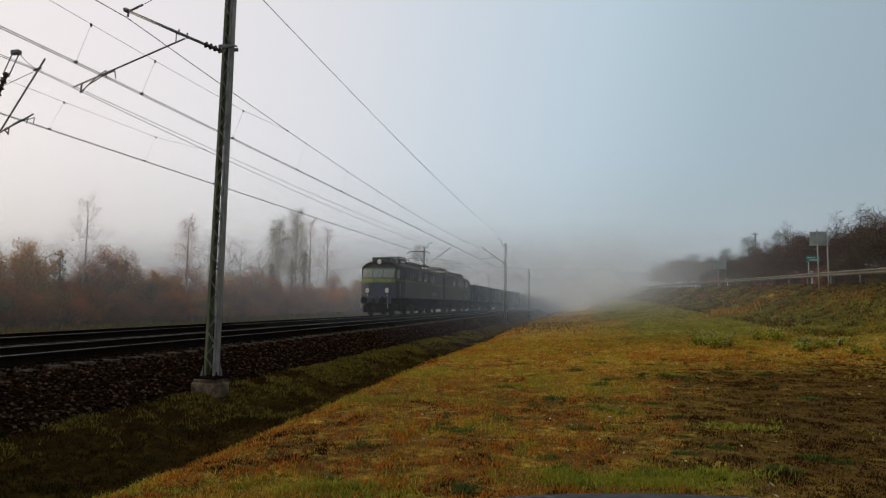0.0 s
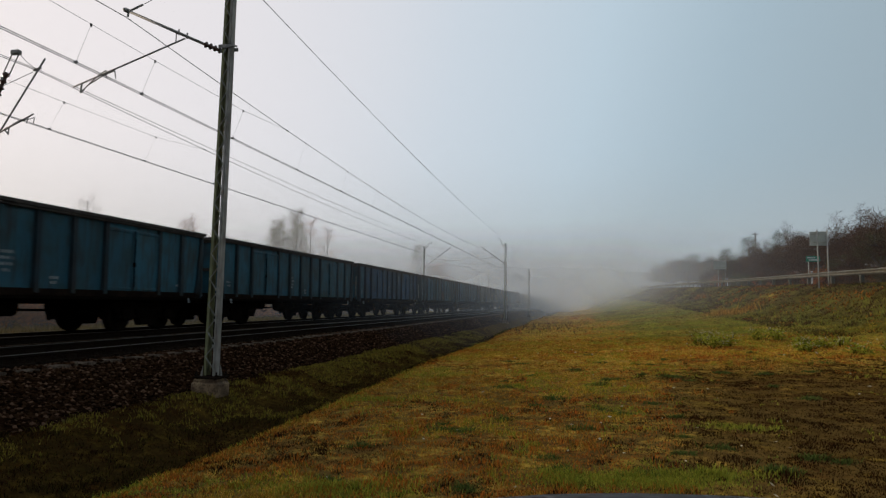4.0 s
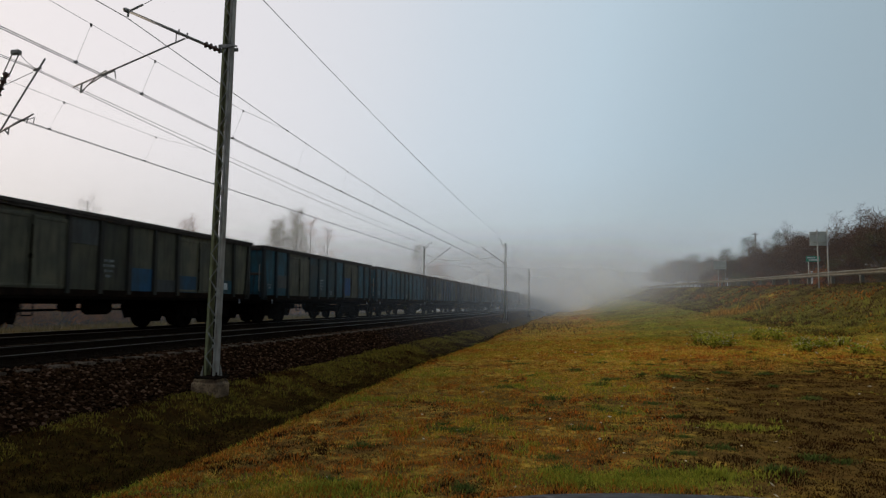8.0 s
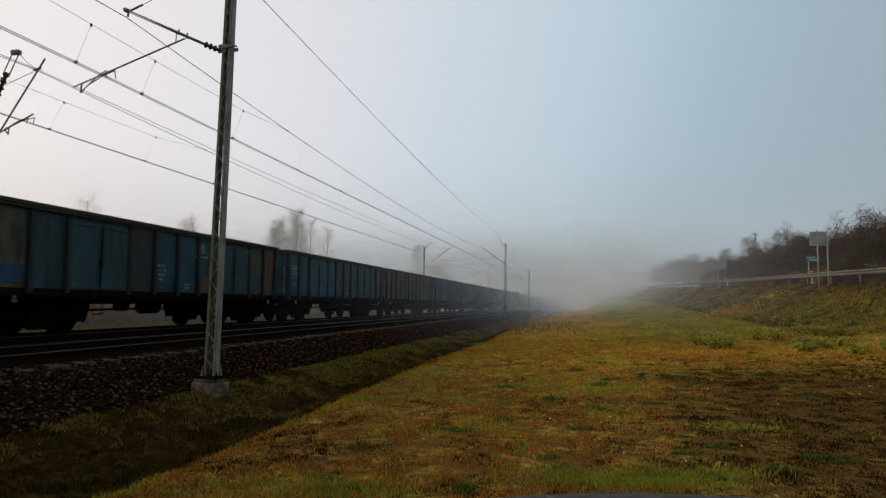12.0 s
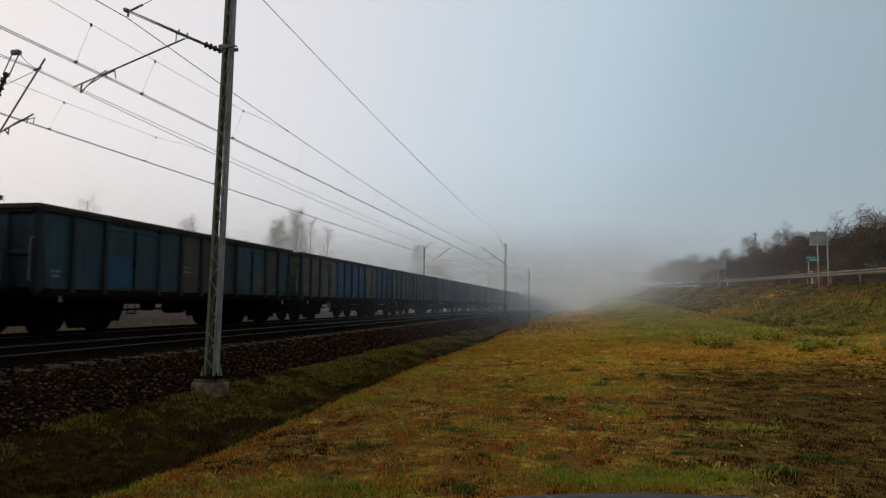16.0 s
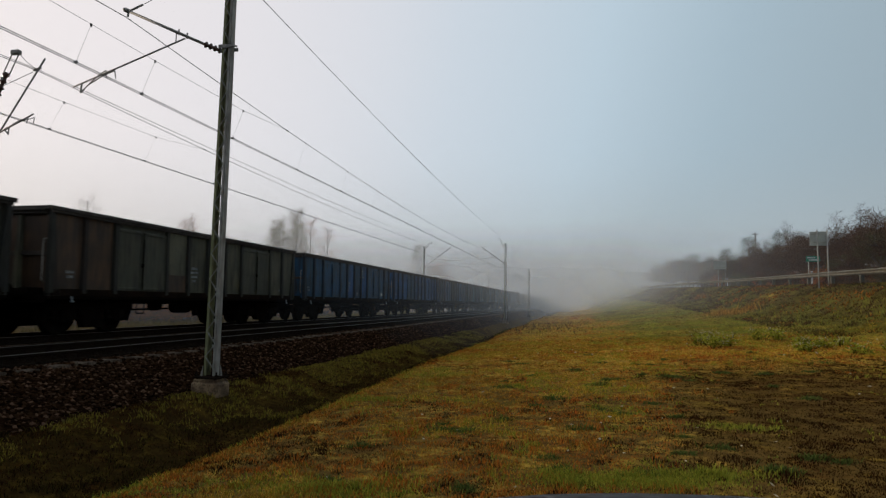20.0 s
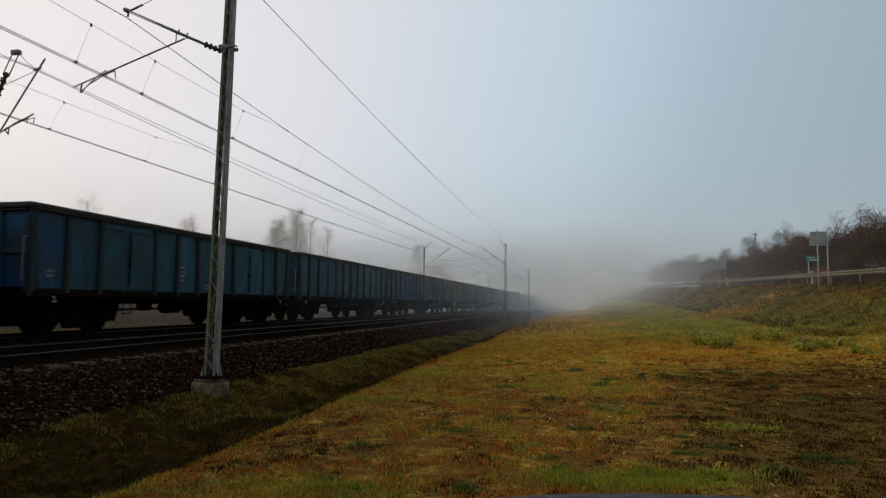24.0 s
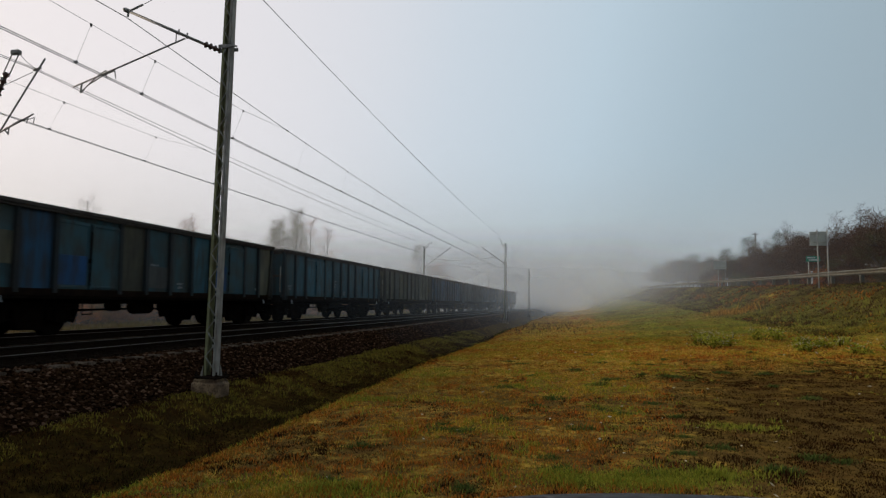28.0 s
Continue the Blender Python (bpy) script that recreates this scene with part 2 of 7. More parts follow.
M_GALV = surface("dull_galvanised_steel", (0.36, 0.335, 0.295), (0.25, 0.23, 0.195), 5, 0.6, 0.15, dirt=(0.12, 0.10, 0.07), dirty=0.3, bump=0.08, streaks=1)
M_RAILZINC = surface("dull_guard_rail_zinc", (0.105, 0.10, 0.083), (0.075, 0.07, 0.058), 5, 0.85, 0.0, dirt=(0.06, 0.05, 0.035), dirty=0.3, bump=0.08, streaks=1, gloss=0.08)
M_MASTGREY = surface("weathered_mast_steel", (0.30, 0.275, 0.25), (0.21, 0.19, 0.17), 5, 0.65, 0.1, dirt=(0.07, 0.055, 0.04), dirty=0.4, bump=0.08, streaks=1)
M_LACING = surface("zinc_lacing_bars", (0.30, 0.29, 0.26), (0.20, 0.19, 0.165), 5, 0.6, 0.1, dirt=(0.10, 0.08, 0.05), dirty=0.3, bump=0.05)
M_MOSSY = surface("green_stained_steel", (0.20, 0.20, 0.095), (0.14, 0.135, 0.07), 4, 0.75, 0.0, dirt=(0.06, 0.055, 0.025), dirty=0.4, bump=0.1, streaks=1)
M_DARKSTEEL = surface("dark_fittings", (0.055, 0.05, 0.048), (0.04, 0.036, 0.034), 9, 0.6, 0.4, dirty=0.2, bump=0.1)
# arms and wires: the bright sky's glare over them put into the base colour
M_ARM = surface("glare_lightened_arm_steel", (0.22, 0.205, 0.19), (0.15, 0.14, 0.13), 9, 0.6, 0.2, dirty=0.2, bump=0.1)
M_WIRE = surface("tarnished_copper_wire", (0.15, 0.14, 0.13), (0.12, 0.115, 0.11), 9, 0.5, 0.5, dirty=0.1, bump=0)
M_INSUL = surface("brown_porcelain", (0.06, 0.028, 0.02), (0.05, 0.022, 0.016), 9, 0.25, 0.0, dirty=0.15, bump=0)
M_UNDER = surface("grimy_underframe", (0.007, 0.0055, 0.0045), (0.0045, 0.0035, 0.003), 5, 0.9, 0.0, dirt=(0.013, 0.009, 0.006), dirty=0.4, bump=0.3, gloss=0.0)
M_COAL = surface("coal", (0.018, 0.017, 0.018), (0.03, 0.028, 0.028), 9, 0.6, 0.0, dirt=(0.05, 0.045, 0.04), dirty=0.3, fine=30, bump=0.8)
M_CHORD = surface("rusty_top_chord", (0.06, 0.047, 0.04), (0.035, 0.028, 0.025), 6, 0.85, 0.1, dirty=0.4, bump=0.3)
M_WHITE = surface("faded_white_paint", (0.55, 0.56, 0.56), (0.4, 0.42, 0.43), 12, 0.7, dirty=0.4, bump=0)
M_STENCIL = surface("worn_stencil_paint", (0.30, 0.32, 0.33), (0.10, 0.12, 0.14), 9, 0.8, dirty=0.5, bump=0)
M_ASPHALT = surface("damp_asphalt", (0.05, 0.05, 0.052), (0.04, 0.04, 0.042), 2, 0.95, dirty=0.2, fine=90, bump=0.3, gloss=0.03)
M_BARK = surface("grey_brown_bark", (0.10, 0.08, 0.062), (0.06, 0.048, 0.038), 6, 0.95, dirty=0.4, fine=30, bump=0.6)
M_BIRCH = surface("birch_bark", (0.42, 0.40, 0.37), (0.16, 0.14, 0.12), 5, 0.9, dirty=0.35, fine=20, bump=0.3)
M_BONNET = surface("dark_grey_car_paint", (0.010, 0.010, 0.012), (0.009, 0.009, 0.011), 2, 0.6, 0.0, dirty=0.1, bump=0, gloss=0.15)
M_POST = surface("pale_zinc_post", (0.30, 0.29, 0.265), (0.24, 0.23, 0.205), 5, 0.7, 0.0, dirty=0.2, bump=0.05, streaks=1)
M_SIGNGREEN = surface("green_sign_face", (0.01, 0.16, 0.09), (0.012, 0.13, 0.08), 4, 0.5, dirty=0.15, bump=0)
M_SIGNBACK = surface("bare_aluminium_sign_back", (0.36, 0.37, 0.335), (0.30, 0.31, 0.28), 2, 0.7, 0.0, dirty=0.2, bump=0)
LEAF_TONES = {
    "rust": [(0.628, 0.142, 0.0328), (0.427, 0.109, 0.0273), (0.729, 0.207, 0.0437), (0.276, 0.0874, 0.0273)],
    "ochre": [(0.44, 0.20, 0.05), (0.30, 0.15, 0.04), (0.50, 0.25, 0.06), (0.18, 0.11, 0.035)],
    "brown": [(0.375, 0.138, 0.045), (0.237, 0.0935, 0.0342), (0.475, 0.165, 0.0495), (0.15, 0.066, 0.027)],
    "pale": [(0.20, 0.18, 0.10), (0.15, 0.14, 0.08), (0.24, 0.2, 0.11), (0.12, 0.11, 0.06)],
    "pine": [(0.034, 0.042, 0.02), (0.04, 0.055, 0.026), (0.022, 0.032, 0.017), (0.05, 0.06, 0.03)],
    "olive": [(0.075, 0.072, 0.03), (0.055, 0.055, 0.024), (0.10, 0.085, 0.035), (0.045, 0.045, 0.02)],
    "blade": [(0.514, 0.299, 0.0309), (0.385, 0.264, 0.019), (0.215, 0.188, 0.0131), (0.713, 0.43, 0.0713), (0.285, 0.118, 0.0154), (0.129, 0.118, 0.0095)],
    "fresh": [(0.182, 0.217, 0.0244), (0.295, 0.295, 0.0313), (0.087, 0.113, 0.0156), (0.401, 0.348, 0.0452)],
    "plum": [(0.31, 0.111, 0.045), (0.186, 0.0728, 0.032), (0.403, 0.143, 0.05), (0.116, 0.052, 0.025)],
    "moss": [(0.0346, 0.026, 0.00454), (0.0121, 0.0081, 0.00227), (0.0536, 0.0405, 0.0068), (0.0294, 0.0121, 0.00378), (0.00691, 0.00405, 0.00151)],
    "withered": [(0.502, 0.117, 0.017), (0.252, 0.0702, 0.0122), (0.579, 0.194, 0.0267), (0.115, 0.0375, 0.00848), (0.328, 0.125, 0.017)],
    # brown grass with the shade of ditch and view corner put in
    "shade_brown": [(0.0359, 0.0135, 0.00419), (0.0168, 0.00675, 0.00251), (0.0576, 0.0248, 0.0063), (0.024, 0.0135, 0.00336), (0.0096, 0.00449, 0.00168)],
    "clump": [(0.07, 0.105, 0.0224), (0.035, 0.0588, 0.014), (0.112, 0.14, 0.0308), (0.042, 0.049, 0.0126)],
    "mossgreen": [(0.128, 0.105, 0.016), (0.221, 0.176, 0.024), (0.0595, 0.0507, 0.0096), (0.272, 0.187, 0.036), (0.034, 0.0218, 0.0072)],
    "dry": [(0.124, 0.088, 0.03), (0.0806, 0.0633, 0.0192), (0.161, 0.105, 0.045), (0.062, 0.0523, 0.0132)],
    "bank": [(0.054, 0.0432, 0.00805), (0.036, 0.036, 0.00672), (0.072, 0.0504, 0.0121), (0.0432, 0.0252, 0.00672)],
    "umber": [(0.064, 0.033, 0.017), (0.040, 0.024, 0.014), (0.10, 0.042, 0.018), (0.028, 0.019, 0.012)],
    "straw": [(0.551, 0.303, 0.051), (0.36, 0.184, 0.0286), (0.204, 0.0889, 0.0152), (0.179, 0.131, 0.0152)],
    "flower": [(0.55, 0.50, 0.38), (0.40, 0.36, 0.26), (0.46, 0.43, 0.32)],
}
M_LEAF = {k: leafy("leaves_" + k, v) for k, v in LEAF_TONES.items()}
WAGON_PAINTS = {
    "teal": ((0.0134, 0.0756, 0.113), (0.0151, 0.0504, 0.0655)),
    "blue": ((0.008, 0.052, 0.118), (0.011, 0.038, 0.072)),
    "bright": ((0.0055, 0.056, 0.175), (0.007, 0.042, 0.11)),
    "deep": ((0.015, 0.05, 0.066), (0.022, 0.036, 0.038)),
    "olive": ((0.056, 0.052, 0.034), (0.036, 0.036, 0.027)),
    "khaki": ((0.082, 0.074, 0.046), (0.052, 0.05, 0.034)),
    "grey": ((0.06, 0.062, 0.06), (0.042, 0.045, 0.047)),
    "dark": ((0.026, 0.034, 0.038), (0.03, 0.027, 0.023)),
    "green": ((0.034, 0.055, 0.052), (0.03, 0.042, 0.038)),
    "rust": ((0.085, 0.044, 0.024), (0.05, 0.03, 0.02)),
}
M_PAINT = {k: surface("wagon_paint_" + k, a, b, 1.6, 0.6, 0.0, dirt=(0.018, 0.015, 0.012), dirty=0.5, fine=22, bump=0.08, each=0.2, streaks=1, gloss=0.26) for k, (a, b) in WAGON_PAINTS.items()}
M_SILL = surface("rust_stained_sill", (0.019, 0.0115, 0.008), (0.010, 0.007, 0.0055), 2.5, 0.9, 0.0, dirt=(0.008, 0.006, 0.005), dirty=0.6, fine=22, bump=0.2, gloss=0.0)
# panel paint cut to about a fifth: the ribs' shade, with some grime
M_RIB = {k: surface("shaded_grimy_rib_paint_" + k, [0.22 * c + 0.004 for c in a], [0.17 * c + 0.004 for c in b], 2.5, 0.7, 0.0, dirt=(0.022, 0.018, 0.015), dirty=0.5, fine=22, bump=0.12, streaks=1) for k, (a, b) in WAGON_PAINTS.items()}


# ---- shapes ----
class Shape:
    """Points and faces of one mesh."""

    def __init__(self):
        self.v, self.f, self.s = [], [], []

    def add(self, v, f, smooth=False):
        k = len(self.v)
        self.v += [tuple(p) for p in v]
        self.f += [tuple(i + k for i in q) for q in f]
        self.s += [smooth] * len(f)
        return self

    def box(self, a, b, bevel=0.0):
        """A block between two corners, its edges broken by a small chamfer."""
        lo, hi = [min(p, q) for p, q in zip(a, b)], [max(p, q) for p, q in zip(a, b)]
        c = min(bevel, *(0.3 * (h - l) for l, h in zip(lo, hi)))
        if c <= 0:
            v = [(x, y, z) for z in (lo[2], hi[2]) for y in (lo[1], hi[1]) for x in (lo[0], hi[0])]
            return self.add(v, [(0, 2, 3, 1), (4, 5, 7, 6), (0, 1, 5, 4), (2, 6, 7, 3), (0, 4, 6, 2), (1, 3, 7, 5)])
        at, v, f = {}, [], []
        for sx in (0, 1):
            for sy in (0, 1):
                for sz in (0, 1):
                    s, corner = (sx, sy, sz), [(lo, hi)[k][i] for i, k in enumerate((sx, sy, sz))]
                    for ax in range(3):
                        p = [q + (c if k == 0 else -c) * (i != ax) for i, (q, k) in enumerate(zip(corner, s))]
                        at[s, ax] = len(v)
                        v.append(p)
        def face(ids, out):
            p = [Vector(v[i]) for i in ids]
            nrm = (p[1] - p[0]).cross(p[2] - p[0])
            f.append(ids if nrm.dot(out) > 0 else ids[::-1])
        for ax in range(3):
            u, w = [i for i in range(3) if i != ax]
            for k in (0, 1):
                ring = []
                for a2, b2 in ((0, 0), (1, 0), (1, 1), (0, 1)):
                    s = [0, 0, 0]
                    s[ax], s[u], s[w] = k, a2, b2
                    ring.append(at[tuple(s), ax])
                o = Vector((0, 0, 0))
                o[ax] = 1 if k else -1
                face(tuple(ring), o)
            for a2 in (0, 1):
                for b2 in (0, 1):
                    ends = []
                    for k in (0, 1):
                        s = [0, 0, 0]
                        s[ax], s[u], s[w] = k, a2, b2
                        ends.append((at[tuple(s), u], at[tuple(s), w]))
                    o = Vector((0, 0, 0))
                    o[u], o[w] = (1 if a2 else -1), (1 if b2 else -1)
                    face((ends[0][0], ends[1][0], ends[1][1], ends[0][1]), o)
        for sx in (0, 1):
            for sy in (0, 1):
                for sz in (0, 1):
                    face(tuple(at[(sx, sy, sz), ax] for ax in range(3)), Vector([1 if k else -1 for k in (sx, sy, sz)]))
        return self.add(v, f)

    def rod(self, a, b, r, r2=None, n=8, caps=True):
        """A round bar from a to b."""
        a, b = Vector(a), Vector(b)
        d = (b - a).normalized()
        u = d.orthogonal().normalized()
        w = d.cross(u)
        v = [p + (u * math.cos(t) + w * math.sin(t)) * q for p, q in ((a, r), (b, r if r2 is None else r2)) for t in [2 * math.pi * i / n for i in range(n)]]
        f = [(i, (i + 1) % n, n + (i + 1) % n, n + i) for i in range(n)]
        self.add(v, f, n > 6)
        if caps:
            k = len(self.v) - 2 * n
            self.f += [tuple(range(k + n - 1, k - 1, -1)), tuple(range(k + n, k + 2 * n))]
            self.s += [False, False]
        return self

    def bar(self, a, b, w, h, up=(0, 0, 1)):
        """A flat bar from a to b, w across and h along up."""
        a, b = Vector(a), Vector(b)
        d = (b - a).normalized()
        side = d.cross(Vector(up))
        side = side.normalized() if side.length > 1e-4 else d.orthogonal().normalized()
        top = side.cross(d).normalized()
        v = [p + side * (w / 2 * i) + top * (h / 2 * j) for p in (a, b) for i, j in ((-1, -1), (1, -1), (1, 1), (-1, 1))]
        return self.add(v, [(3, 2, 1, 0), (4, 5, 6, 7), (0, 1, 5, 4), (1, 2, 6, 5), (2, 3, 7, 6), (3, 0, 4, 7)])

    def line(self, points, r, n=5):
        for a, b in zip(points, points[1:]):
            self.rod(a, b, r, n=n, caps=False)
        return self

    def turned(self, profile, a, axis, n=20):
        """A turned body: (along, radius) pairs from point a along an axis."""
        d = Vector(axis).normalized()
        u = d.orthogonal().normalized()
        w = d.cross(u)
        a = Vector(a)
        v = [a + d * l + (u * math.cos(2 * math.pi * i / n) + w * math.sin(2 * math.pi * i / n)) * r for l, r in profile for i in range(n)]
        m = len(profile)
        f = [(k * n + i, k * n + (i + 1) % n, (k + 1) * n + (i + 1) % n, (k + 1) * n + i) for k in range(m - 1) for i in range(n)]
        self.add(v, f, True)
        k = len(self.v) - m * n
        self.f += [tuple(range(k + n - 1, k - 1, -1)), tuple(range(k + (m - 1) * n, k + m * n))]
        self.s += [False, False]
        return self

    def sweep(self, section, stations, close=True):
        """A section of (x, z) points drawn along y; a station is (y, scale of x, scale of z, shift of z)."""
        n = len(section)
        v = [(x * sx, y, z * sz + dz) for y, sx, sz, dz in stations for x, z in section]
        f = []
        for k in range(len(stations) - 1):
            for i in range(n if close else n - 1):
                j = (i + 1) % n
                f.append((k * n + i, k * n + j, (k + 1) * n + j, (k + 1) * n + i))
        if close:
            f += [tuple(range(n - 1, -1, -1)), tuple(range((len(stations) - 1) * n, len(stations) * n))]
        return self.add(v, f)

    def mesh(self, name, *materials):
        me = bpy.data.meshes.new(name)
        me.from_pydata(self.v, [], self.f)
        me.polygons.foreach_set("use_smooth", self.s)
        for m in materials:
            me.materials.append(m)
        me.update()
        return me


def part(name, shape, material, parent, label="", at=None):
    """One mesh object under a thing or a part; an existing mesh is shared."""
    data = shape if isinstance(shape, bpy.types.Mesh) else shape.mesh(name, material)
    ob = new(name, data)
    ob.parent = parent
    if at is not None:
        ob.matrix_basis = at
    return tagged(ob, label)


def thing(name, m, label, category, group="", kind=""):
    ob = new(name)
    ob.empty_display_size = 0.3
    ob.matrix_basis = m
    return tagged(ob, label, category, group, kind)


def solid(name, shape, material, label, category="", group="", kind="", at=None):
    ob = new(name, shape if isinstance(shape, bpy.types.Mesh) else shape.mesh(name, material))
    if at is not None:
        ob.matrix_basis = at
    return tagged(ob, label, category, group, kind)


# ---- the lie of the land ----
NEAR_X, FAR_X = -9.23, -13.23      # the two track axes
ROAD_O, ROAD_D = Vector((13.78, 36.56, 2.02)), Vector((0.0229, 1.0, 0.0222))   # foot line of the guard rail


def ease(a, b, t):
    t = min(max((t - a) / (b - a), 0), 1)
    return t * t * (3 - 2 * t)


def road_edge(y):
    s = min(max(y, -60.0), 420.0) - ROAD_O.y
    return ROAD_O.x + ROAD_D.x * s, ROAD_O.z + ROAD_D.z * s


def land(x, y):
    """Height of the ground."""
    ex, ez = road_edge(y)
    foot_x, foot_z = ex - 5.2, max(ez - 1.7, -0.5)
    z = -0.5 + (foot_z + 0.5) * min(max((x + 2.0) / (foot_x + 2.0), 0.0), 1.0) ** 1.15
    z += 0.05 * noise.noise((x * 0.23, y * 0.23, 0)) + 0.02 * noise.noise((x * 1.1, y * 1.1, 4))
    crest = -3.35 + 0.12 * math.sin(y * 0.31) - 0.012 * max(0, y - 12)
    z += -0.62 * ease(crest + 0.25, crest - 1.3, x) + 0.38 * ease(-5.1, -6.6, x)
    z += 0.22 * ease(-16.0, -19.0, x) - 0.25 * ease(-21.0, -30.0, x)
    rise = ez - z
    if rise > 0:
        z += rise * ease(ex - 5.4, ex - 0.7, x)
    return z


def axis(stops):
    out = []
    for a, b, step in stops:
        k = max(1, round((b - a) / step))
        out += [a + (b - a) * i / k for i in range(k)]
    return out + [stops[-1][1]]


def build_ground():
    xs = axis([(-2600, -300, 400), (-300, -60, 30), (-60, -20, 3), (-20, -8, 1.2), (-8, 4, 0.22), (4, 24, 0.8), (24, 60, 6), (60, 300, 30), (300, 2600, 400)])
    ys = axis([(-2600, -300, 400), (-300, -40, 40), (-40, 0, 4), (0, 4, 1.0), (4, 20, 0.25), (20, 50, 0.8), (50, 120, 3), (120, 420, 15), (420, 3000, 400)])
    s, nx = Shape(), len(xs)
    s.add([(x, y, land(x, y)) for y in ys for x in xs], [(j * nx + i, j * nx + i + 1, (j + 1) * nx + i + 1, (j + 1) * nx + i) for j in range(len(ys) - 1) for i in range(nx - 1)], True)
    solid("ground", s, M_TURF, "autumn turf in straw, rust and green beside the railway", "ground", kind="structure")


build_ground()


# ---- mist ----
MIST = [(24, 0.016), (30, 0.024), (37, 0.036), (45, 0.046), (54, 0.062), (65, 0.085), (77, 0.12), (91, 0.17), (108, 0.24), (130, 0.33), (160, 0.43), (205, 0.5), (270, 0.6)]


def build_mist():
    """Banks of mist lying across the valley, one behind the other; each is a thin sheet."""
    for k, (y, thick) in enumerate(MIST):
        s = Shape()
        nx, nz = 24, 8
        wide = 110 + y
        pts = [(-wide + 2 * wide * i / nx, y + 0.02 * (k % 3 - 1) * (-wide + 2 * wide * i / nx), -2.5 + 38.5 * j / nz) for j in range(nz + 1) for i in range(nx + 1)]
        s.add(pts, [(j * (nx + 1) + i, j * (nx + 1) + i + 1, (j + 1) * (nx + 1) + i + 1, (j + 1) * (nx + 1) + i) for j in range(nz) for i in range(nx)])
        ob = solid("mist", s, M_MIST, "thin grey bank of morning mist over the railway", "mist", "mist banks", "stuff")
        ob.color = (0.08 + 0.8 * ease(85, 190, y), 0.5 + 0.35 * ease(100, 200, y), 1, thick)
    for x, thick in ((-20.5, 0.010), (-24.0, 0.02), (-27.2, 0.035)):     # haze between the tracks and the trees
        s = Shape().add([(x + 0.01 * y, y, z) for z in (-1.2, 3.0, 8.0, 24.0) for y in (4.0, 60.0, 130.0, 200.0)], [(j * 4 + i, j * 4 + i + 1, (j + 1) * 4 + i + 1, (j + 1) * 4 + i) for j in range(3) for i in range(3)])
        ob = solid("mist", s, M_MIST, "thin warm haze before the trees", "mist", "mist banks", "stuff")
        ob.color = (1, 0.5, 1, thick)


build_mist()


# ---- railway ----
def build_track():
    bed = Shape()
    sec = [(-16.9, -0.75), (-15.6, -0.24), (-14.6, -0.22), (-11.9, -0.22), (-11.23, -0.28), (-10.6, -0.22), (-8.0, -0.22), (-7.55, -0.30), (-6.75, -0.66), (-6.3, -0.95)]
    ys = axis([(-160, -10, 15), (-10, 60, 0.5), (60, 700, 20)])
    rough = [(x, y, z + (0.035 * noise.noise((x * 2.3, y * 2.3, 1)) if -10 < y < 60 else 0)) for y in ys for x, z in sec]
    n = len(sec)
    bed.add(rough, [(k * n + i, k * n + i + 1, (k + 1) * n + i + 1, (k + 1) * n + i) for k in range(len(ys) - 1) for i in range(n - 1)])
    solid("ballast_bed", bed, M_STONE, "dark brown crushed-stone ballast bed under two tracks", "ballast", kind="structure")
    rail_sec = [(-0.075, -0.17), (0.075, -0.17), (0.075, -0.155), (0.02, -0.13), (0.012, -0.05), (0.036, -0.04), (0.036, -0.006), (-0.036, -0.006), (-0.036, -0.04), (-0.012, -0.05), (-0.02, -0.13), (-0.075, -0.155)]
    foot = Shape().sweep(rail_sec, [(-160, 1, 1, 0), (700, 1, 1, 0)]).mesh("rail", M_RUST)
    head = Shape().sweep([(-0.033, -0.005), (0.033, -0.005), (0.030, 0.0), (-0.030, 0.0)], [(-160, 1, 1, 0), (700, 1, 1, 0)]).mesh("running_surface", M_RAILTOP)
    sl = Shape()
    sec2 = [(-0.15, -0.40), (0.15, -0.40), (0.13, -0.20), (0.11, -0.178), (-0.11, -0.178), (-0.13, -0.20)]
    sl.add([(x, y, z) for x in (-1.3, 1.3) for y, z in sec2], [(5, 4, 3, 2, 1, 0), (6, 7, 8, 9, 10, 11)] + [(i, (i + 1) % 6, 6 + (i + 1) % 6, 6 + i) for i in range(6)])
    sleeper = sl.mesh("sleeper", M_CONCRETE)
    clip = Shape()
    for s in (-1, 1):
        clip.box((s * 0.10 - 0.045, -0.06, -0.175), (s * 0.10 + 0.045, 0.06, -0.12), 0.01)
    clip = clip.mesh("rail_clip", M_RUST)
    for x, which in ((NEAR_X, "near"), (FAR_X, "far")):
        track = thing("railway_track", pose(x, 0, 0), "straight railway track, shiny worn rails on concrete sleepers", "railway track", "tracks of the main line", "structure")
        for s in (-0.7525, 0.7525):
            r = part("rail", foot, None, track, "rusty steel rail", pose(s, 0, 0))
            part("running_surface", head, None, r, "bright worn rail head")
        rest = Shape()
        k0 = 0
        for k in range(-20, 330):
            y = k * 0.6
            if 3 < y < 62 and (which == "near" or y < 50):
                o = part("sleeper", sleeper, None, track, at=pose(random.uniform(-0.02, 0.02), y, random.uniform(-0.008, 0.004), 0, 0, random.uniform(-0.6, 0.6)))
                if which == "near" and y < 34:
                    for s in (-0.7525, 0.7525):
                        part("rail_clip", clip, None, o, at=pose(s, 0, 0))
            else:
                rest.add([(px, y + py, pz) for px in (-1.3, 1.3) for py, pz in sec2], [(5, 4, 3, 2, 1, 0), (6, 7, 8, 9, 10, 11)] + [(i, (i + 1) % 6, 6 + (i + 1) % 6, 6 + i) for i in range(6)])
        tagged(part("distant_sleepers", rest, M_CONCRETE, track), kind="stuff")


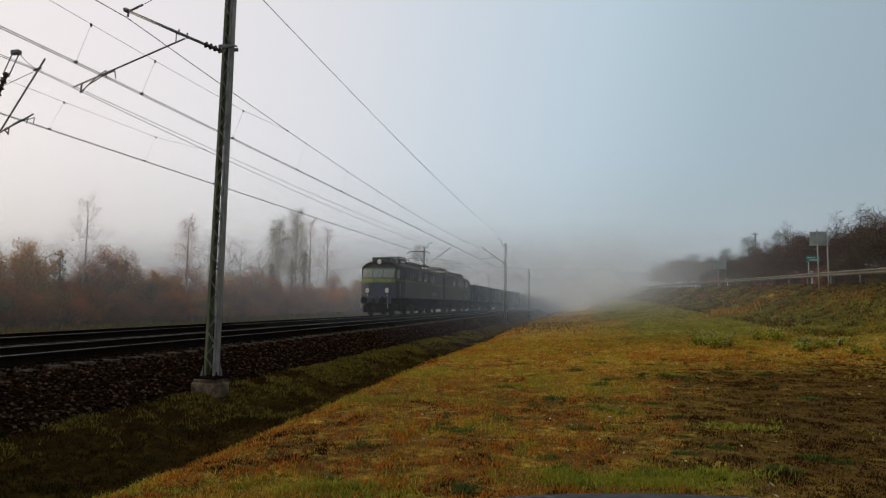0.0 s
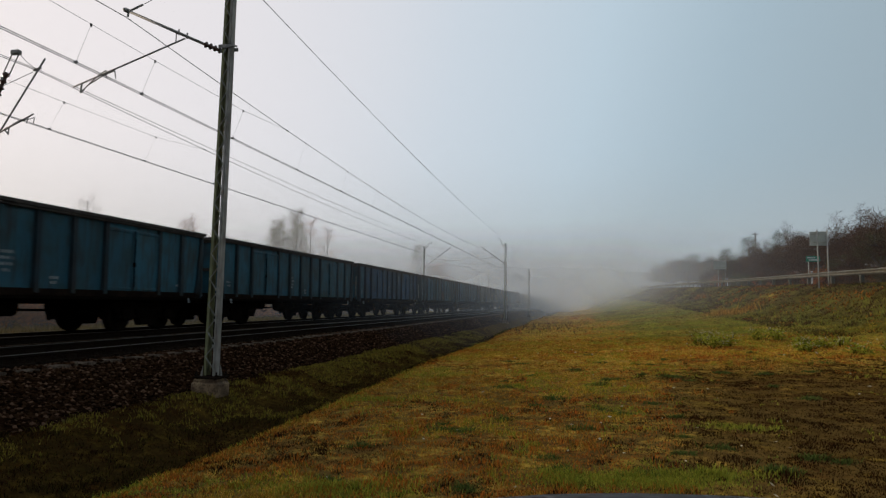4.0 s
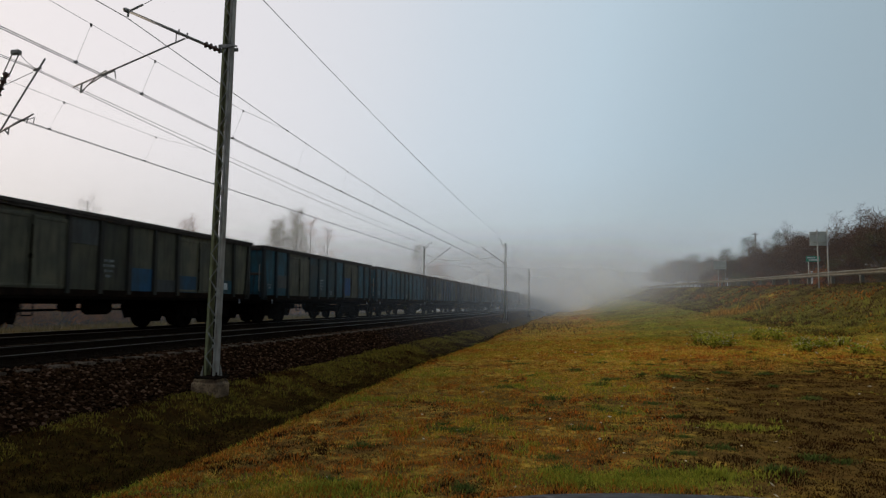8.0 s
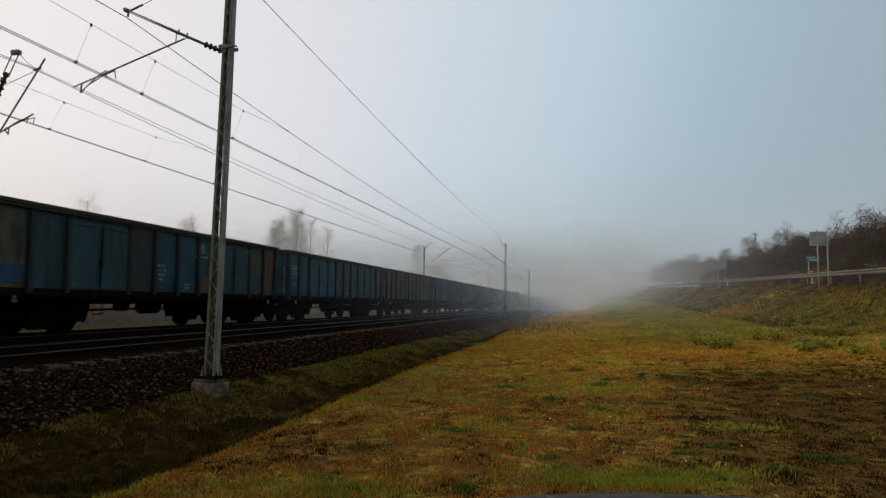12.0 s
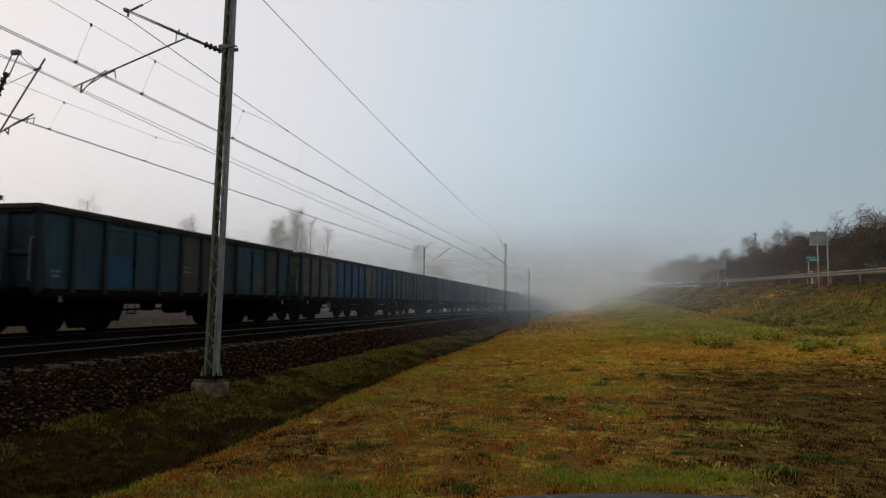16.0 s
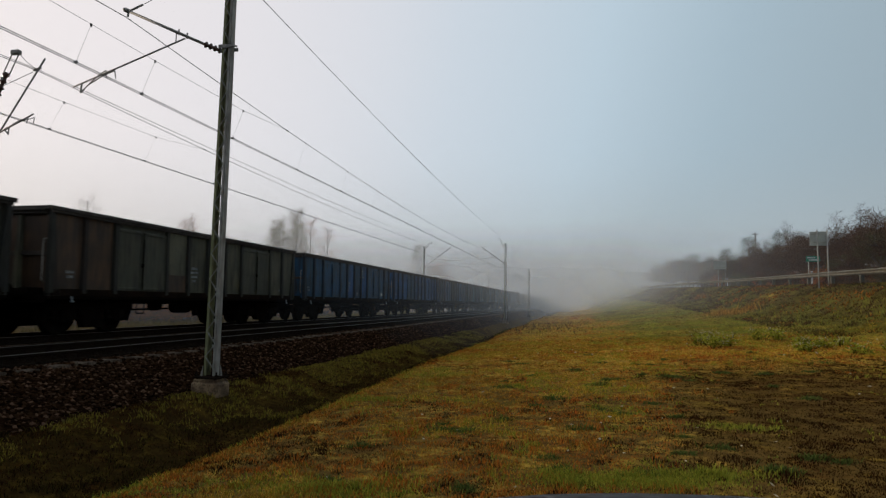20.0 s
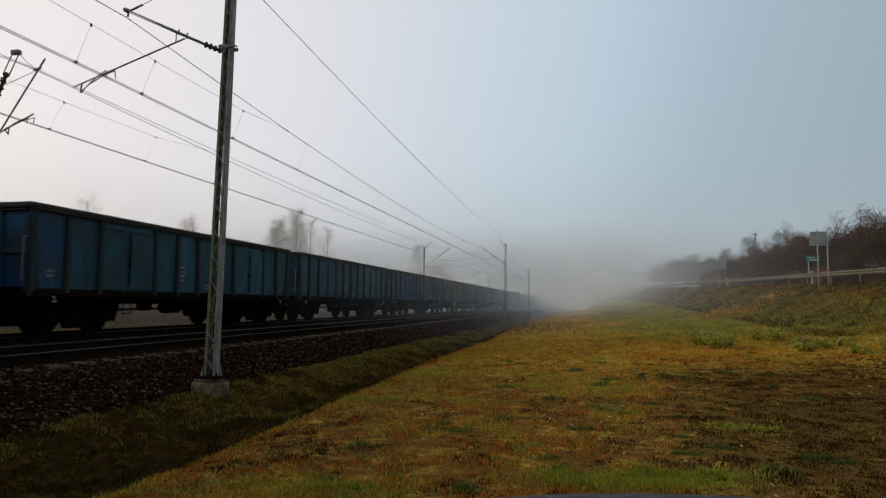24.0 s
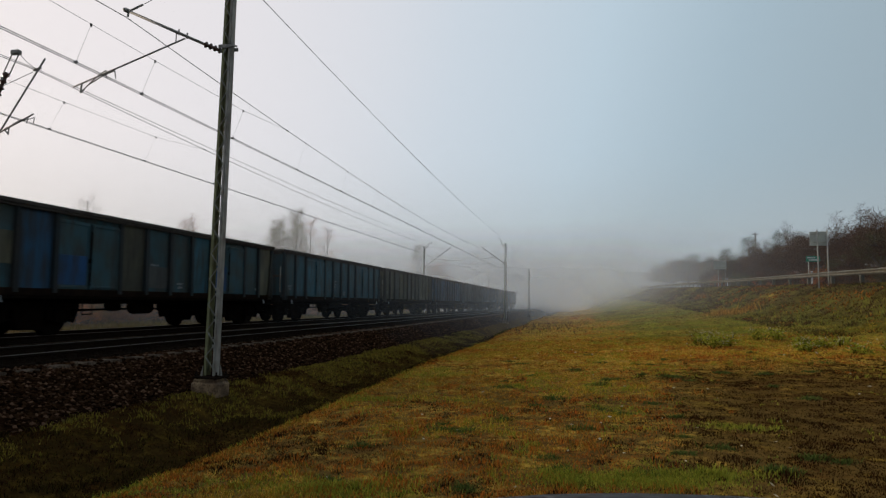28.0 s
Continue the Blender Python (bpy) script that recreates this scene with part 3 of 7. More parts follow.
def ballast_height(x):
    sec = [(-16.9, -0.75), (-15.6, -0.24), (-14.6, -0.22), (-11.9, -0.22), (-11.23, -0.28), (-10.6, -0.22), (-8.0, -0.22), (-7.55, -0.30), (-6.75, -0.66), (-6.3, -0.95)]
    for (a, za), (b, zb) in zip(sec, sec[1:]):
        if a <= x <= b:
            return za + (zb - za) * (x - a) / (b - a)
    return -0.9


def build_stones():
    rnd = random.Random(5)
    s = Shape()

    def stone(x, y, z, r):
        base = [(1, 0.1, 0), (0.2, 1, 0.15), (-1, 0.2, -0.1), (-0.1, -1, 0.1), (0.15, 0.1, 0.85), (0, 0, -0.8)]
        a = rnd.uniform(0, 6.28)
        ca, sa = math.cos(a), math.sin(a)
        sx, sy, sz = rnd.uniform(0.7, 1.3) * r, rnd.uniform(0.7, 1.3) * r, rnd.uniform(0.5, 0.95) * r
        v = []
        for p in base:
            px, py, pz = (q + rnd.uniform(-0.22, 0.22) for q in p)
            px, py, pz = px * sx, py * sy, pz * sz
            v.append((x + px * ca - py * sa, y + px * sa + py * ca, z + pz))
        s.add(v, [(0, 1, 4), (1, 2, 4), (2, 3, 4), (3, 0, 4), (1, 0, 5), (2, 1, 5), (3, 2, 5), (0, 3, 5)])

    for _ in range(26000):
        y = 5 + 40 * rnd.random() ** 1.7
        x = rnd.uniform(-8.0, -6.45)
        stone(x, y, ballast_height(x) + rnd.uniform(-0.015, 0.02), rnd.uniform(0.022, 0.048))
    for _ in range(5000):
        y = 8 + 40 * rnd.random() ** 1.5
        x = rnd.uniform(-11.8, -8.2)
        stone(x, y, ballast_height(x) + rnd.uniform(-0.03, 0.0), rnd.uniform(0.022, 0.045))
    for _ in range(16000):      # stones between the sleepers and lying over them
        y = 6 + 36 * rnd.random() ** 1.5
        x = rnd.choice((rnd.uniform(-8.40, -8.12), rnd.uniform(-9.9, -8.55), rnd.uniform(-9.9, -8.55)))
        stone(x, y, -0.195 + rnd.uniform(-0.02, 0.012), rnd.uniform(0.026, 0.046))
    for _ in range(6000):
        y = 42 + 60 * rnd.random()
        x = rnd.uniform(-8.0, -6.45)
        stone(x, y, ballast_height(x) + rnd.uniform(-0.015, 0.02), rnd.uniform(0.05, 0.10))
    solid("ballast_stones", s, M_CRUSHED, "loose dark crushed stones covering the track bed", "ballast", kind="stuff")


build_track()
build_stones()


# ---- catenary ----
def channel(x, y0, y1, z0, z1, face):
    """A rolled channel standing upright between two heights, tapering from y-depth y0 to y1 at its top; its web lies at x."""
    s = Shape()
    t, fl = 0.010, 0.045 * face
    for dx, dy in ((0, None), (fl, -1), (fl, 1)):
        if dy is None:
            s.add([(x, -y0, z0), (x + t * face, -y0, z0), (x + t * face, y0, z0), (x, y0, z0), (x, -y1, z1), (x + t * face, -y1, z1), (x + t * face, y1, z1), (x, y1, z1)],
                  [(0, 3, 2, 1), (4, 5, 6, 7), (0, 1, 5, 4), (1, 2, 6, 5), (2, 3, 7, 6), (3, 0, 4, 7)])
        else:
            a0, b0, a1, b1 = dy * y0, dy * (y0 - t), dy * y1, dy * (y1 - t)
            s.add([(x, a0, z0), (x + fl, a0, z0), (x + fl, b0, z0), (x, b0, z0), (x, a1, z1), (x + fl, a1, z1), (x + fl, b1, z1), (x, b1, z1)],
                  [(0, 3, 2, 1), (4, 5, 6, 7), (0, 1, 5, 4), (1, 2, 6, 5), (2, 3, 7, 6), (3, 0, 4, 7)])
    return s


def insulator(shape, a, b, r=0.07, sheds=5):
    a, b = Vector(a), Vector(b)
    d = b - a
    prof = [(0, r * 0.45)]
    for i in range(sheds):
        l = d.length * (i + 0.3) / sheds
        prof += [(l, r * 0.5), (l + d.length * 0.25 / sheds, r), (l + d.length * 0.5 / sheds, r * 0.5)]
    prof.append((d.length, r * 0.45))
    shape.turned(prof, a, d, 12)


def build_mast(x, y, side, ground_z, strut=None, top=8.0, lean=0.0, label=""):
    """A lattice mast of two channels; side = -1: its arm reaches towards -x, +1: towards +x."""
    close = strut is None
    mast = thing("catenary_mast", pose(x, y, 0, 0, lean, 0), label, "catenary mast", "catenary masts")
    foot = Shape().box((-0.27, -0.22, ground_z - 0.35), (0.25, 0.22, -0.56), 0.035)
    foot.box((-0.235, -0.19, -0.57), (0.215, 0.19, -0.50), 0.02)
    part("footing", foot, M_FOOT, mast, "stained concrete footing")
    plate = Shape().box((-0.23, -0.20, -0.50), (0.23, 0.20, -0.462), 0.01)
    part("base_plate", plate, M_RUST, mast, "rusty bolted base plate")
    for sx in (-1, 1):
        for sy in (-1, 1):
            part("anchor_bolt", Shape().rod((sx * 0.19, sy * 0.16, -0.47), (sx * 0.19, sy * 0.16, -0.38), 0.016, n=6).turned([(0, 0.034), (0.03, 0.034)], (sx * 0.19, sy * 0.16, -0.46), (0, 0, 1), 6), M_RUST, mast)
            part("gusset", Shape().bar((sx * 0.125, sy * 0.085, -0.46), (sx * 0.16, sy * 0.085, -0.46), 0.012, 0.005).add([(sx * 0.12, sy * 0.085 + k, z) if i else (sx * 0.16, sy * 0.085 + k, -0.46) for k in (-0.006, 0.006) for i, z in ((0, 0), (1, -0.46), (1, -0.28))], [(0, 1, 2), (5, 4, 3), (0, 2, 5, 3), (1, 0, 3, 4)]), M_MASTGREY, mast)
    # the two channels stand apart along x and lean together upwards
    half, draw = 0.108, 0.036
    for s, mat, text in ((-1, M_MOSSY, "green-stained steel channel"), (1, M_MASTGREY, "grey steel channel")):
        c = channel(0, 0.080, 0.066, 0, top + 0.45, -s)
        c.v = [(px + s * (half - draw * pz / (top + 0.45)), py, pz) for px, py, pz in c.v]
        part("channel", c, mat, mast, text, pose(0, 0, -0.455))
    lace_f, n = [Shape(), Shape()], round(top * 2.3)
    for i in range(n):
        za, zb = -0.35 + (top + 0.2) * i / n, -0.35 + (top + 0.2) * (i + 1) / n
        wa, wb = [half - 0.016 - draw * (q + 0.45) / top for q in (za, zb)]
        da, db = [0.084 - 0.014 * (q + 0.45) / top for q in (za, zb)]
        zm, wm, dm = (za + zb) / 2, (wa + wb) / 2, (da + db) / 2
        for j, sy in ((0, -1), (1, 1)):
            for p, q in (((-wa * sy, sy * da, za), (wm * sy, sy * dm, zm)), ((wm * sy, sy * dm, zm), (-wb * sy, sy * db, zb))):
                if close:
                    part("lacing_bar", Shape().bar(p, q, 0.010, 0.024, (0, 1, 0)), M_LACING, mast)
                else:
                    lace_f[j].bar(p, q, 0.010, 0.024, (0, 1, 0))
    if not close:
        for j in (0, 1):
            tagged(part("lacing", lace_f[j], M_MASTGREY, mast, "zigzag steel lacing"), kind="stuff")
    part("cap", Shape().box((-0.10, -0.08, top - 0.02), (0.10, 0.08, top + 0.03), 0.008), M_MASTGREY, mast)
    # hooked bracket for the feeder on the mast's head
    br = Shape().line([(0, 0.05, top - 0.12), (side * 0.30, 0.05, top - 0.10), (side * 0.46, 0.05, top + 0.38), (side * 0.66, 0.05, top + 0.50), (side * 0.76, 0.05, top + 0.34)], 0.026, 6)
    part("feeder_bracket", br, M_ARM, mast, "hooked dark steel bracket")
    if close:
        near_cantilever(mast)
    elif y < 20:
        far_cantilever(mast)
    else:
        (x0, z0), (x1, z1), (x2, z2) = strut     # foot and head of the strut, end of the registration tube
        part("strut", Shape().rod((x0, 0, z0), (x1, 0, z1), 0.032, n=8), M_ARM, mast, "slanting dark steel cantilever strut")
        ins = Shape()
        insulator(ins, (side * 0.08, 0, z0 - 0.10), (x0, 0, z0), 0.065)
        part("insulator", ins, M_INSUL, mast)
        part("top_tie", Shape().rod((side * 0.08, 0, z1 - 0.05), (x1, 0, z1), 0.010, n=6), M_ARM, mast)
        xa, za = x0 + (x1 - x0) * 0.35, z0 + (z1 - z0) * 0.35
        part("registration_tube", Shape().rod((xa, 0, za), (x2, 0, z2), 0.022, n=8).rod((x2, 0, z2), (x2, 0, z2 - 0.25), 0.015, n=6), M_ARM, mast)
        st = Shape().line([(x2, 0, z2 - 0.24), (x2 - side * 0.2, 0.02, z2 - 0.12), (x2 - side * 0.85, 0.02, z2 - 0.05), (x2 - side * 0.9, 0.02, z2 - 0.2)], 0.014, 6)
        part("steady_arm", st, M_ARM, mast)
    return mast


def steady_arms(mast, foot, ends, side):
    """Light curved arms that hold the contact wires sideways, from the drop's foot to each wire."""
    for k, (ex, ez) in enumerate(ends):
        p0 = Vector(foot) + Vector((0, 0.02 * k, 0))
        p3 = Vector((ex, 0.02 * k, ez))
        p2 = p3 + Vector((side * 0.03, 0, 0.15))
        p1 = p0 + Vector((-side * 0.13, 0, 0.11 + 0.03 * k))
        part("steady_arm", Shape().line([p0, p1, p1.lerp(p2, 0.6) + Vector((0, 0, 0.03)), p2, p3], 0.011, 6), M_ARM, mast, "thin bent steady arm")


def near_cantilever(mast):
    """The single slanting arm over the empty track."""
    root, head = Vector((-0.50, 0, 5.60)), Vector((-2.14, 0, 6.34))
    part("top_tube", Shape().rod(root, head, 0.027, n=10).turned([(0, 0.030), (0.02, 0.045), (0.10, 0.045), (0.12, 0.03)], head, head - root, 10), M_ARM, mast, "dark steel cantilever tube")
    part("head_rod", Shape().rod(head, (-1.86, 0.02, 6.46), 0.020, n=8).line([(-1.86, 0.02, 6.46), (-0.62, 0.02, 6.98), (-0.10, 0.02, 7.20)], 0.006, 5), M_ARM, mast, "short rod and tie to the mast")
    ins = Shape()
    insulator(ins, (-0.12, 0, 5.44), (-0.50, 0, 5.60), 0.062, 4)
    part("insulator", ins, M_INSUL, mast, "brown ribbed insulator")
    clamp = Shape().box((-0.145, -0.105, 5.46), (0.145, -0.085, 5.53), 0.006).box((-0.145, 0.085, 5.46), (0.145, 0.105, 5.53), 0.006)
    clamp.rod((-0.06, 0, 5.44), (-0.18, 0, 5.45), 0.035, n=8).rod((0.10, -0.12, 5.49), (0.24, -0.12, 5.47), 0.016, n=6)
    part("clamp", clamp, M_ARM, mast, "bolted clamp round the mast")
    mid = root.lerp(head, 0.27)
    for f in (0.22, 0.33):
        q = root.lerp(head, f)
        part("tube_clip", Shape().rod(q + Vector((0, 0, -0.04)), q + Vector((0, 0, 0.07)), 0.014, n=6), M_ARM, mast)
    part("registration_tube", Shape().rod(mid + Vector((0.04, 0, -0.07)), (-3.26, 0, 4.90), 0.016, n=8).rod(root.lerp(head, 0.36), root.lerp(head, 0.36) - Vector((0, 0, 0.19)), 0.010, n=6), M_ARM, mast, "slanting registration tube")
    part("drop_bar", Shape().rod((-3.07, 0, 4.98), (-3.09, 0, 4.78), 0.016, n=6), M_ARM, mast)
    steady_arms(mast, (-3.09, 0, 4.79), [(-2.53, 5.05), (-2.35, 5.04)], -1)
    part("carrier_clamp", Shape().rod(head, head - Vector((0.02, 0, 0.11)), 0.018, n=6), M_ARM, mast)


def far_cantilever(mast):
    """The strutted arm over the train's track."""
    foot, head = Vector((1.90, 0, 3.30)), Vector((4.02, 0, 6.49))
    part("strut", Shape().rod(foot, head, 0.021, n=8), M_ARM, mast, "slanting dark steel cantilever strut")
    joint = foot.lerp(head, (2.87 - 1.90) / 2.12)
    part("registration_tube", Shape().rod(joint, (3.79, 0, 5.17), 0.018, n=8), M_ARM, mast, "registration tube")
    part("drop_bar", Shape().rod((3.14, 0, 4.90), (3.12, 0, 4.70), 0.015, n=6), M_ARM, mast)
    steady_arms(mast, (3.12, 0, 4.72), [(3.62, 4.95), (3.78, 4.94)], 1)
    ins = Shape()
    insulator(ins, (2.78, -0.05, 5.60), (3.03, -0.05, 6.20), 0.085, 4)
    part("insulator", ins, M_INSUL, mast, "large ribbed insulator")
    rods = Shape().rod((2.96, -0.09, 6.14), (3.20, -0.09, 6.66), 0.014, n=6).rod((3.05, -0.01, 6.14), (3.30, -0.01, 6.66), 0.014, n=6).box((3.14, -0.11, 6.62), (3.36, 0.01, 6.72), 0.01)
    part("tension_yoke", rods, M_ARM, mast, "forked tension rod")
    part("tie_cable", Shape().line(sag_points((3.32, -0.05, 6.66), (3.84, 0, 6.24), 0.05, 6), 0.007), M_ARM, mast)
    part("carrier_clamp", Shape().rod((3.72, 0, 6.22), (3.92, 0, 6.27), 0.028, n=8), M_ARM, mast)
    part("stay", Shape().rod((3.70, 0, 6.18), (1.2, 0, 5.30), 0.008, n=5), M_ARM, mast)


def sag_points(a, b, sag, n=14):
    a, b = Vector(a), Vector(b)
    return [a.lerp(b, i / n) - Vector((0, 0, 4 * sag * (i / n) * (1 - i / n))) for i in range(n + 1)]


def at_y(points, y):
    for a, b in zip(points, points[1:]):
        if a.y <= y <= b.y:
            return a.lerp(b, (y - a.y) / (b.y - a.y))
    return points[-1] if y > points[-1].y else points[0]


def build_line(posts, carrier, contact, sag, stitch, label, second=None):
    """The overhead line of one track from post to post: carrier cable, two contact wires, droppers and stitch cables. carrier and contact: (x, z) at each post."""
    line = thing("overhead_line", pose(0, posts[0], 0), label, "overhead line", "overhead lines")
    sh = Vector((0, -posts[0], 0))
    car, con, drops = [], [], []
    for k, (ya, yb) in enumerate(zip(posts, posts[1:])):
        (xa, za), (xb, zb) = carrier[k], carrier[k + 1]
        pa = sag_points((xa, ya, za), (xb, yb, zb), sag * ((yb - ya) / 46) ** 2, 18)
        car += pa if not car else pa[1:]
        ca = [Vector((x, y, z)) for (x, z), y in ((contact[k], ya), (contact[k + 1], yb))]
        con += ca if not con else ca[1:]
        n = round((yb - ya - 9.2) / 4.0)
        drops += [ya + 0.9, ya + 4.6] + [ya + 4.6 + (yb - ya - 9.2) * i / n for i in range(1, n)] + [yb - 4.6, yb - 0.9]
    part("carrier_cable", Shape().line([p + sh for p in car], 0.0085), M_WIRE, line)
    for dx in (-0.035, 0.035):
        part("contact_wire", Shape().line([p + sh + Vector((dx, 0, 0)) for p in con], 0.008), M_WIRE, line)
    hung = []
    for ya in posts[1:-1]:
        p, q = at_y(car, ya - 7.3), at_y(car, ya + 7.3)
        c = at_y(car, ya)
        lo = [Vector((c.x + (e.x - c.x) * f, ya + (e.y - ya) * f, stitch + 0.10 * f)) for e, f in ((p, 0.62), (p, 0.1), (q, 0.1), (q, 0.62))]
        pts = [p] + lo + [q]
        hung.append(pts)
        part("stitch_cable", Shape().line([v + sh for v in pts], 0.0042), M_WIRE, line, "thin stitch cable")
        for v in (p, q):
            part("cable_clamp", Shape().box(v + sh - Vector((0.02, 0.05, 0.02)), v + sh + Vector((0.02, 0.05, 0.02)), 0.006), M_WIRE, line)
    for y in drops:
        top, low = at_y(car, y), at_y(con, y)
        for pts in hung:
            if pts[0].y < y < pts[-1].y:
                top = at_y(pts, y)
        d = Shape().line([top + sh, low + sh], 0.0022, 4)
        d.box(top + sh - Vector((0.010, 0.018, 0.045)), top + sh + Vector((0.010, 0.018, 0.015)))
        d.box(low + sh - Vector((0.036, 0.015, 0.012)), low + sh + Vector((0.036, 0.015, 0.035)))
        part("dropper", d, M_WIRE, line)
    if second:
        pts = []
        for k, (ya, yb) in enumerate(zip(posts, posts[1:])):
            p = sag_points((carrier[k][0], ya, carrier[k][1] + second[k]), (carrier[k + 1][0], yb, carrier[k + 1][1] + second[k + 1]), 0.29 * ((yb - ya) / 55) ** 2)
            pts += p if not pts else p[1:]
        part("feeder_cable", Shape().line([p + sh for p in pts], 0.0075), M_WIRE, line, "second cable beside the carrier")


NEAR_POSTS = [-36.0, 10.7, 56.7, 83.0, 134.0]
FAR_POSTS = [-42.0, 12.8, 68.0, 118.0, 166.0]


def build_catenary():
    build_mast(-6.40, 10.7, -1, land(-6.40, 10.7), top=8.0, lean=0.85, label="grey steel lattice catenary mast on a stained concrete footing")
    for y, top in zip(NEAR_POSTS[2:4], (6.05, 5.2)):
        drop = top - 6.05
        build_mast(-6.37, y, -1, land(-6.37, y), strut=((-0.18, 4.42 + drop), (-2.12, 5.82 + drop), (-2.25, 4.72 + drop)), top=top, label="slim steel catenary mast fading into the mist")
    for y in FAR_POSTS[1:4]:
        build_mast(-16.3, y, 1, -0.75, strut=((0.22, 4.82), (2.82, 6.72), (3.95, 5.36)), top=6.85, label="slim steel catenary mast across the tracks")
    build_line(NEAR_POSTS, [(-9.2, 6.30), (-8.47, 6.24), (-9.2, 6.0), (-8.7, 5.6), (-9.2, 5.6)], [(-9.3, 5.05), (-8.75, 5.05), (-9.4, 5.12), (-8.9, 4.8), (-9.3, 4.8)], 0.44, 5.72, "tarnished copper overhead line above the empty track")
    build_line(FAR_POSTS, [(-13.4, 6.30), (-12.5, 6.22), (-13.4, 6.31), (-13.0, 6.3), (-13.4, 6.3)], [(-13.3, 5.1), (-12.9, 5.06), (-13.1, 5.02), (-13.4, 5.05), (-13.2, 5.05)], 0.31, 5.72, "tarnished copper overhead line above the train", (0.1, 0.03, 0.29, 0.29, 0.29))
    pts = []
    tops = [7.9, 7.72, 6.83, 6.0, 6.0]
    for k in range(len(NEAR_POSTS) - 1):
        p = sag_points((-6.95, NEAR_POSTS[k], tops[k]), (-6.95, NEAR_POSTS[k + 1], tops[k + 1]), 0.32)
        pts += p if not pts else p[1:]
    solid("feeder_cable", Shape().line(pts, 0.0085), M_WIRE, "single dark feeder cable along the mast heads", "cable")


build_catenary()


# ---- the goods train ----
PITCH = 14.04                    # metres from wagon to wagon
COLS = 12                        # wall fields of a wagon's side
BODY = 12.94


def train_y(t, joint):
    """Where the rear end of the wagon with that number is at t seconds."""
    return 13.44 - 16.786 * (t - 6) - 0.0281 * (t - 6) ** 2 + joint * PITCH + 1.3 * max(0.0, 1 - t) ** 2


def wheelset_mesh():
    s = Shape()
    for k in (-1, 1):
        s.turned([(0, 0.44), (0.012, 0.46), (0.10, 0.46), (0.135, 0.465), (0.14, 0.50), (0.155, 0.50), (0.16, 0.40), (0.135, 0.36), (0.12, 0.14), (0.17, 0.12), (0.18, 0.09)], (k * 0.83, 0, 0), (-k, 0, 0), 24)
        s.turned([(0, 0.10), (0.06, 0.10), (0.07, 0.07), (0.2, 0.065)], (k * 1.05, 0, 0), (-k, 0, 0), 10)
    s.rod((-0.85, 0, 0), (0.85, 0, 0), 0.085, n=12)
    return s.mesh("wheelset", M_UNDER)


def bogie_mesh(axles=2, base=1.8):
    s = Shape()
    h = base / 2 * (axles - 1)
    for k in (-1, 1):
        x = k * 0.98
        s.box((x - 0.07, -h - 0.62, 0.62), (x + 0.07, h + 0.62, 0.80), 0.02)
        s.box((x - 0.08, -0.42, 0.34), (x + 0.08, 0.42, 0.66), 0.03)
        s.add([(x + sx, y, z) for sx in (-0.10, 0.10) for y, z in ((-0.40, 0.36), (-0.30, 0.16), (0.30, 0.16), (0.40, 0.36))], [(0, 1, 2, 3), (7, 6, 5, 4), (0, 4, 5, 1), (1, 5, 6, 2), (2, 6, 7, 3)])
        for e in (-1, 1):
            s.bar((x, e * (h + 0.58), 0.70), (x - 0.1 * k, e * (h + 0.54), 0.30), 0.10, 0.12, (0, 1, 0))
        for i in range(axles):
            y = -h + base * i
            s.box((x - 0.02 * k, y - 0.19, 0.30), (x + 0.17 * k, y + 0.19, 0.62), 0.04)
            s.turned([(0, 0.15), (0.03, 0.15), (0.05, 0.12)], (x + 0.16 * k, y, 0.46), (k, 0, 0), 12)
            for d in (-0.3, 0.3):
                s.rod((x, y + d, 0.42), (x, y + d, 0.64), 0.075, n=10)
                s.box((x - 0.09, y + d - 0.1, 0.37), (x + 0.09, y + d + 0.1, 0.43), 0.01)
    s.box((-1.0, -0.2, 0.42), (1.0, 0.2, 0.72), 0.03)
    for i in range(axles):
        y = -h + base * i
        for d in (-0.56, 0.56):
            for k in (-1, 1):
                s.box((k * 0.68, y + d - 0.06, 0.34), (k * 0.82, y + d + 0.06, 0.62), 0.02)
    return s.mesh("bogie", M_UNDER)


def buffer_mesh():
    s = Shape().turned([(0, 0.13), (0.05, 0.13), (0.06, 0.10), (0.34, 0.10), (0.35, 0.075), (0.55, 0.075), (0.56, 0.21), (0.58, 0.225), (0.605, 0.21)], (0, 0, 0), (0, 1, 0), 18)
    return s.mesh("buffer", M_UNDER)


def coupling_mesh():
    s = Shape()
    s.bar((0, 0, 0), (0, 0.36, 0.02), 0.06, 0.09)
    s.line([(0, 0.36, 0.02), (0, 0.42, 0.08), (0, 0.36, 0.14), (0, 0.3, 0.12)], 0.03, 6)
    s.line([(0.06, 0.3, 0), (0.06, 0.5, -0.28), (-0.06, 0.5, -0.28), (-0.06, 0.3, 0)], 0.02, 6)
    for x in (-0.32, 0.32):
        s.line([(x, 0.02, -0.02), (x, 0.2, -0.06), (x * 0.95, 0.3, -0.3), (x * 0.85, 0.42, -0.42), (x * 0.8, 0.52, -0.3)], 0.028, 7)
    return s.mesh("coupling", M_UNDER)


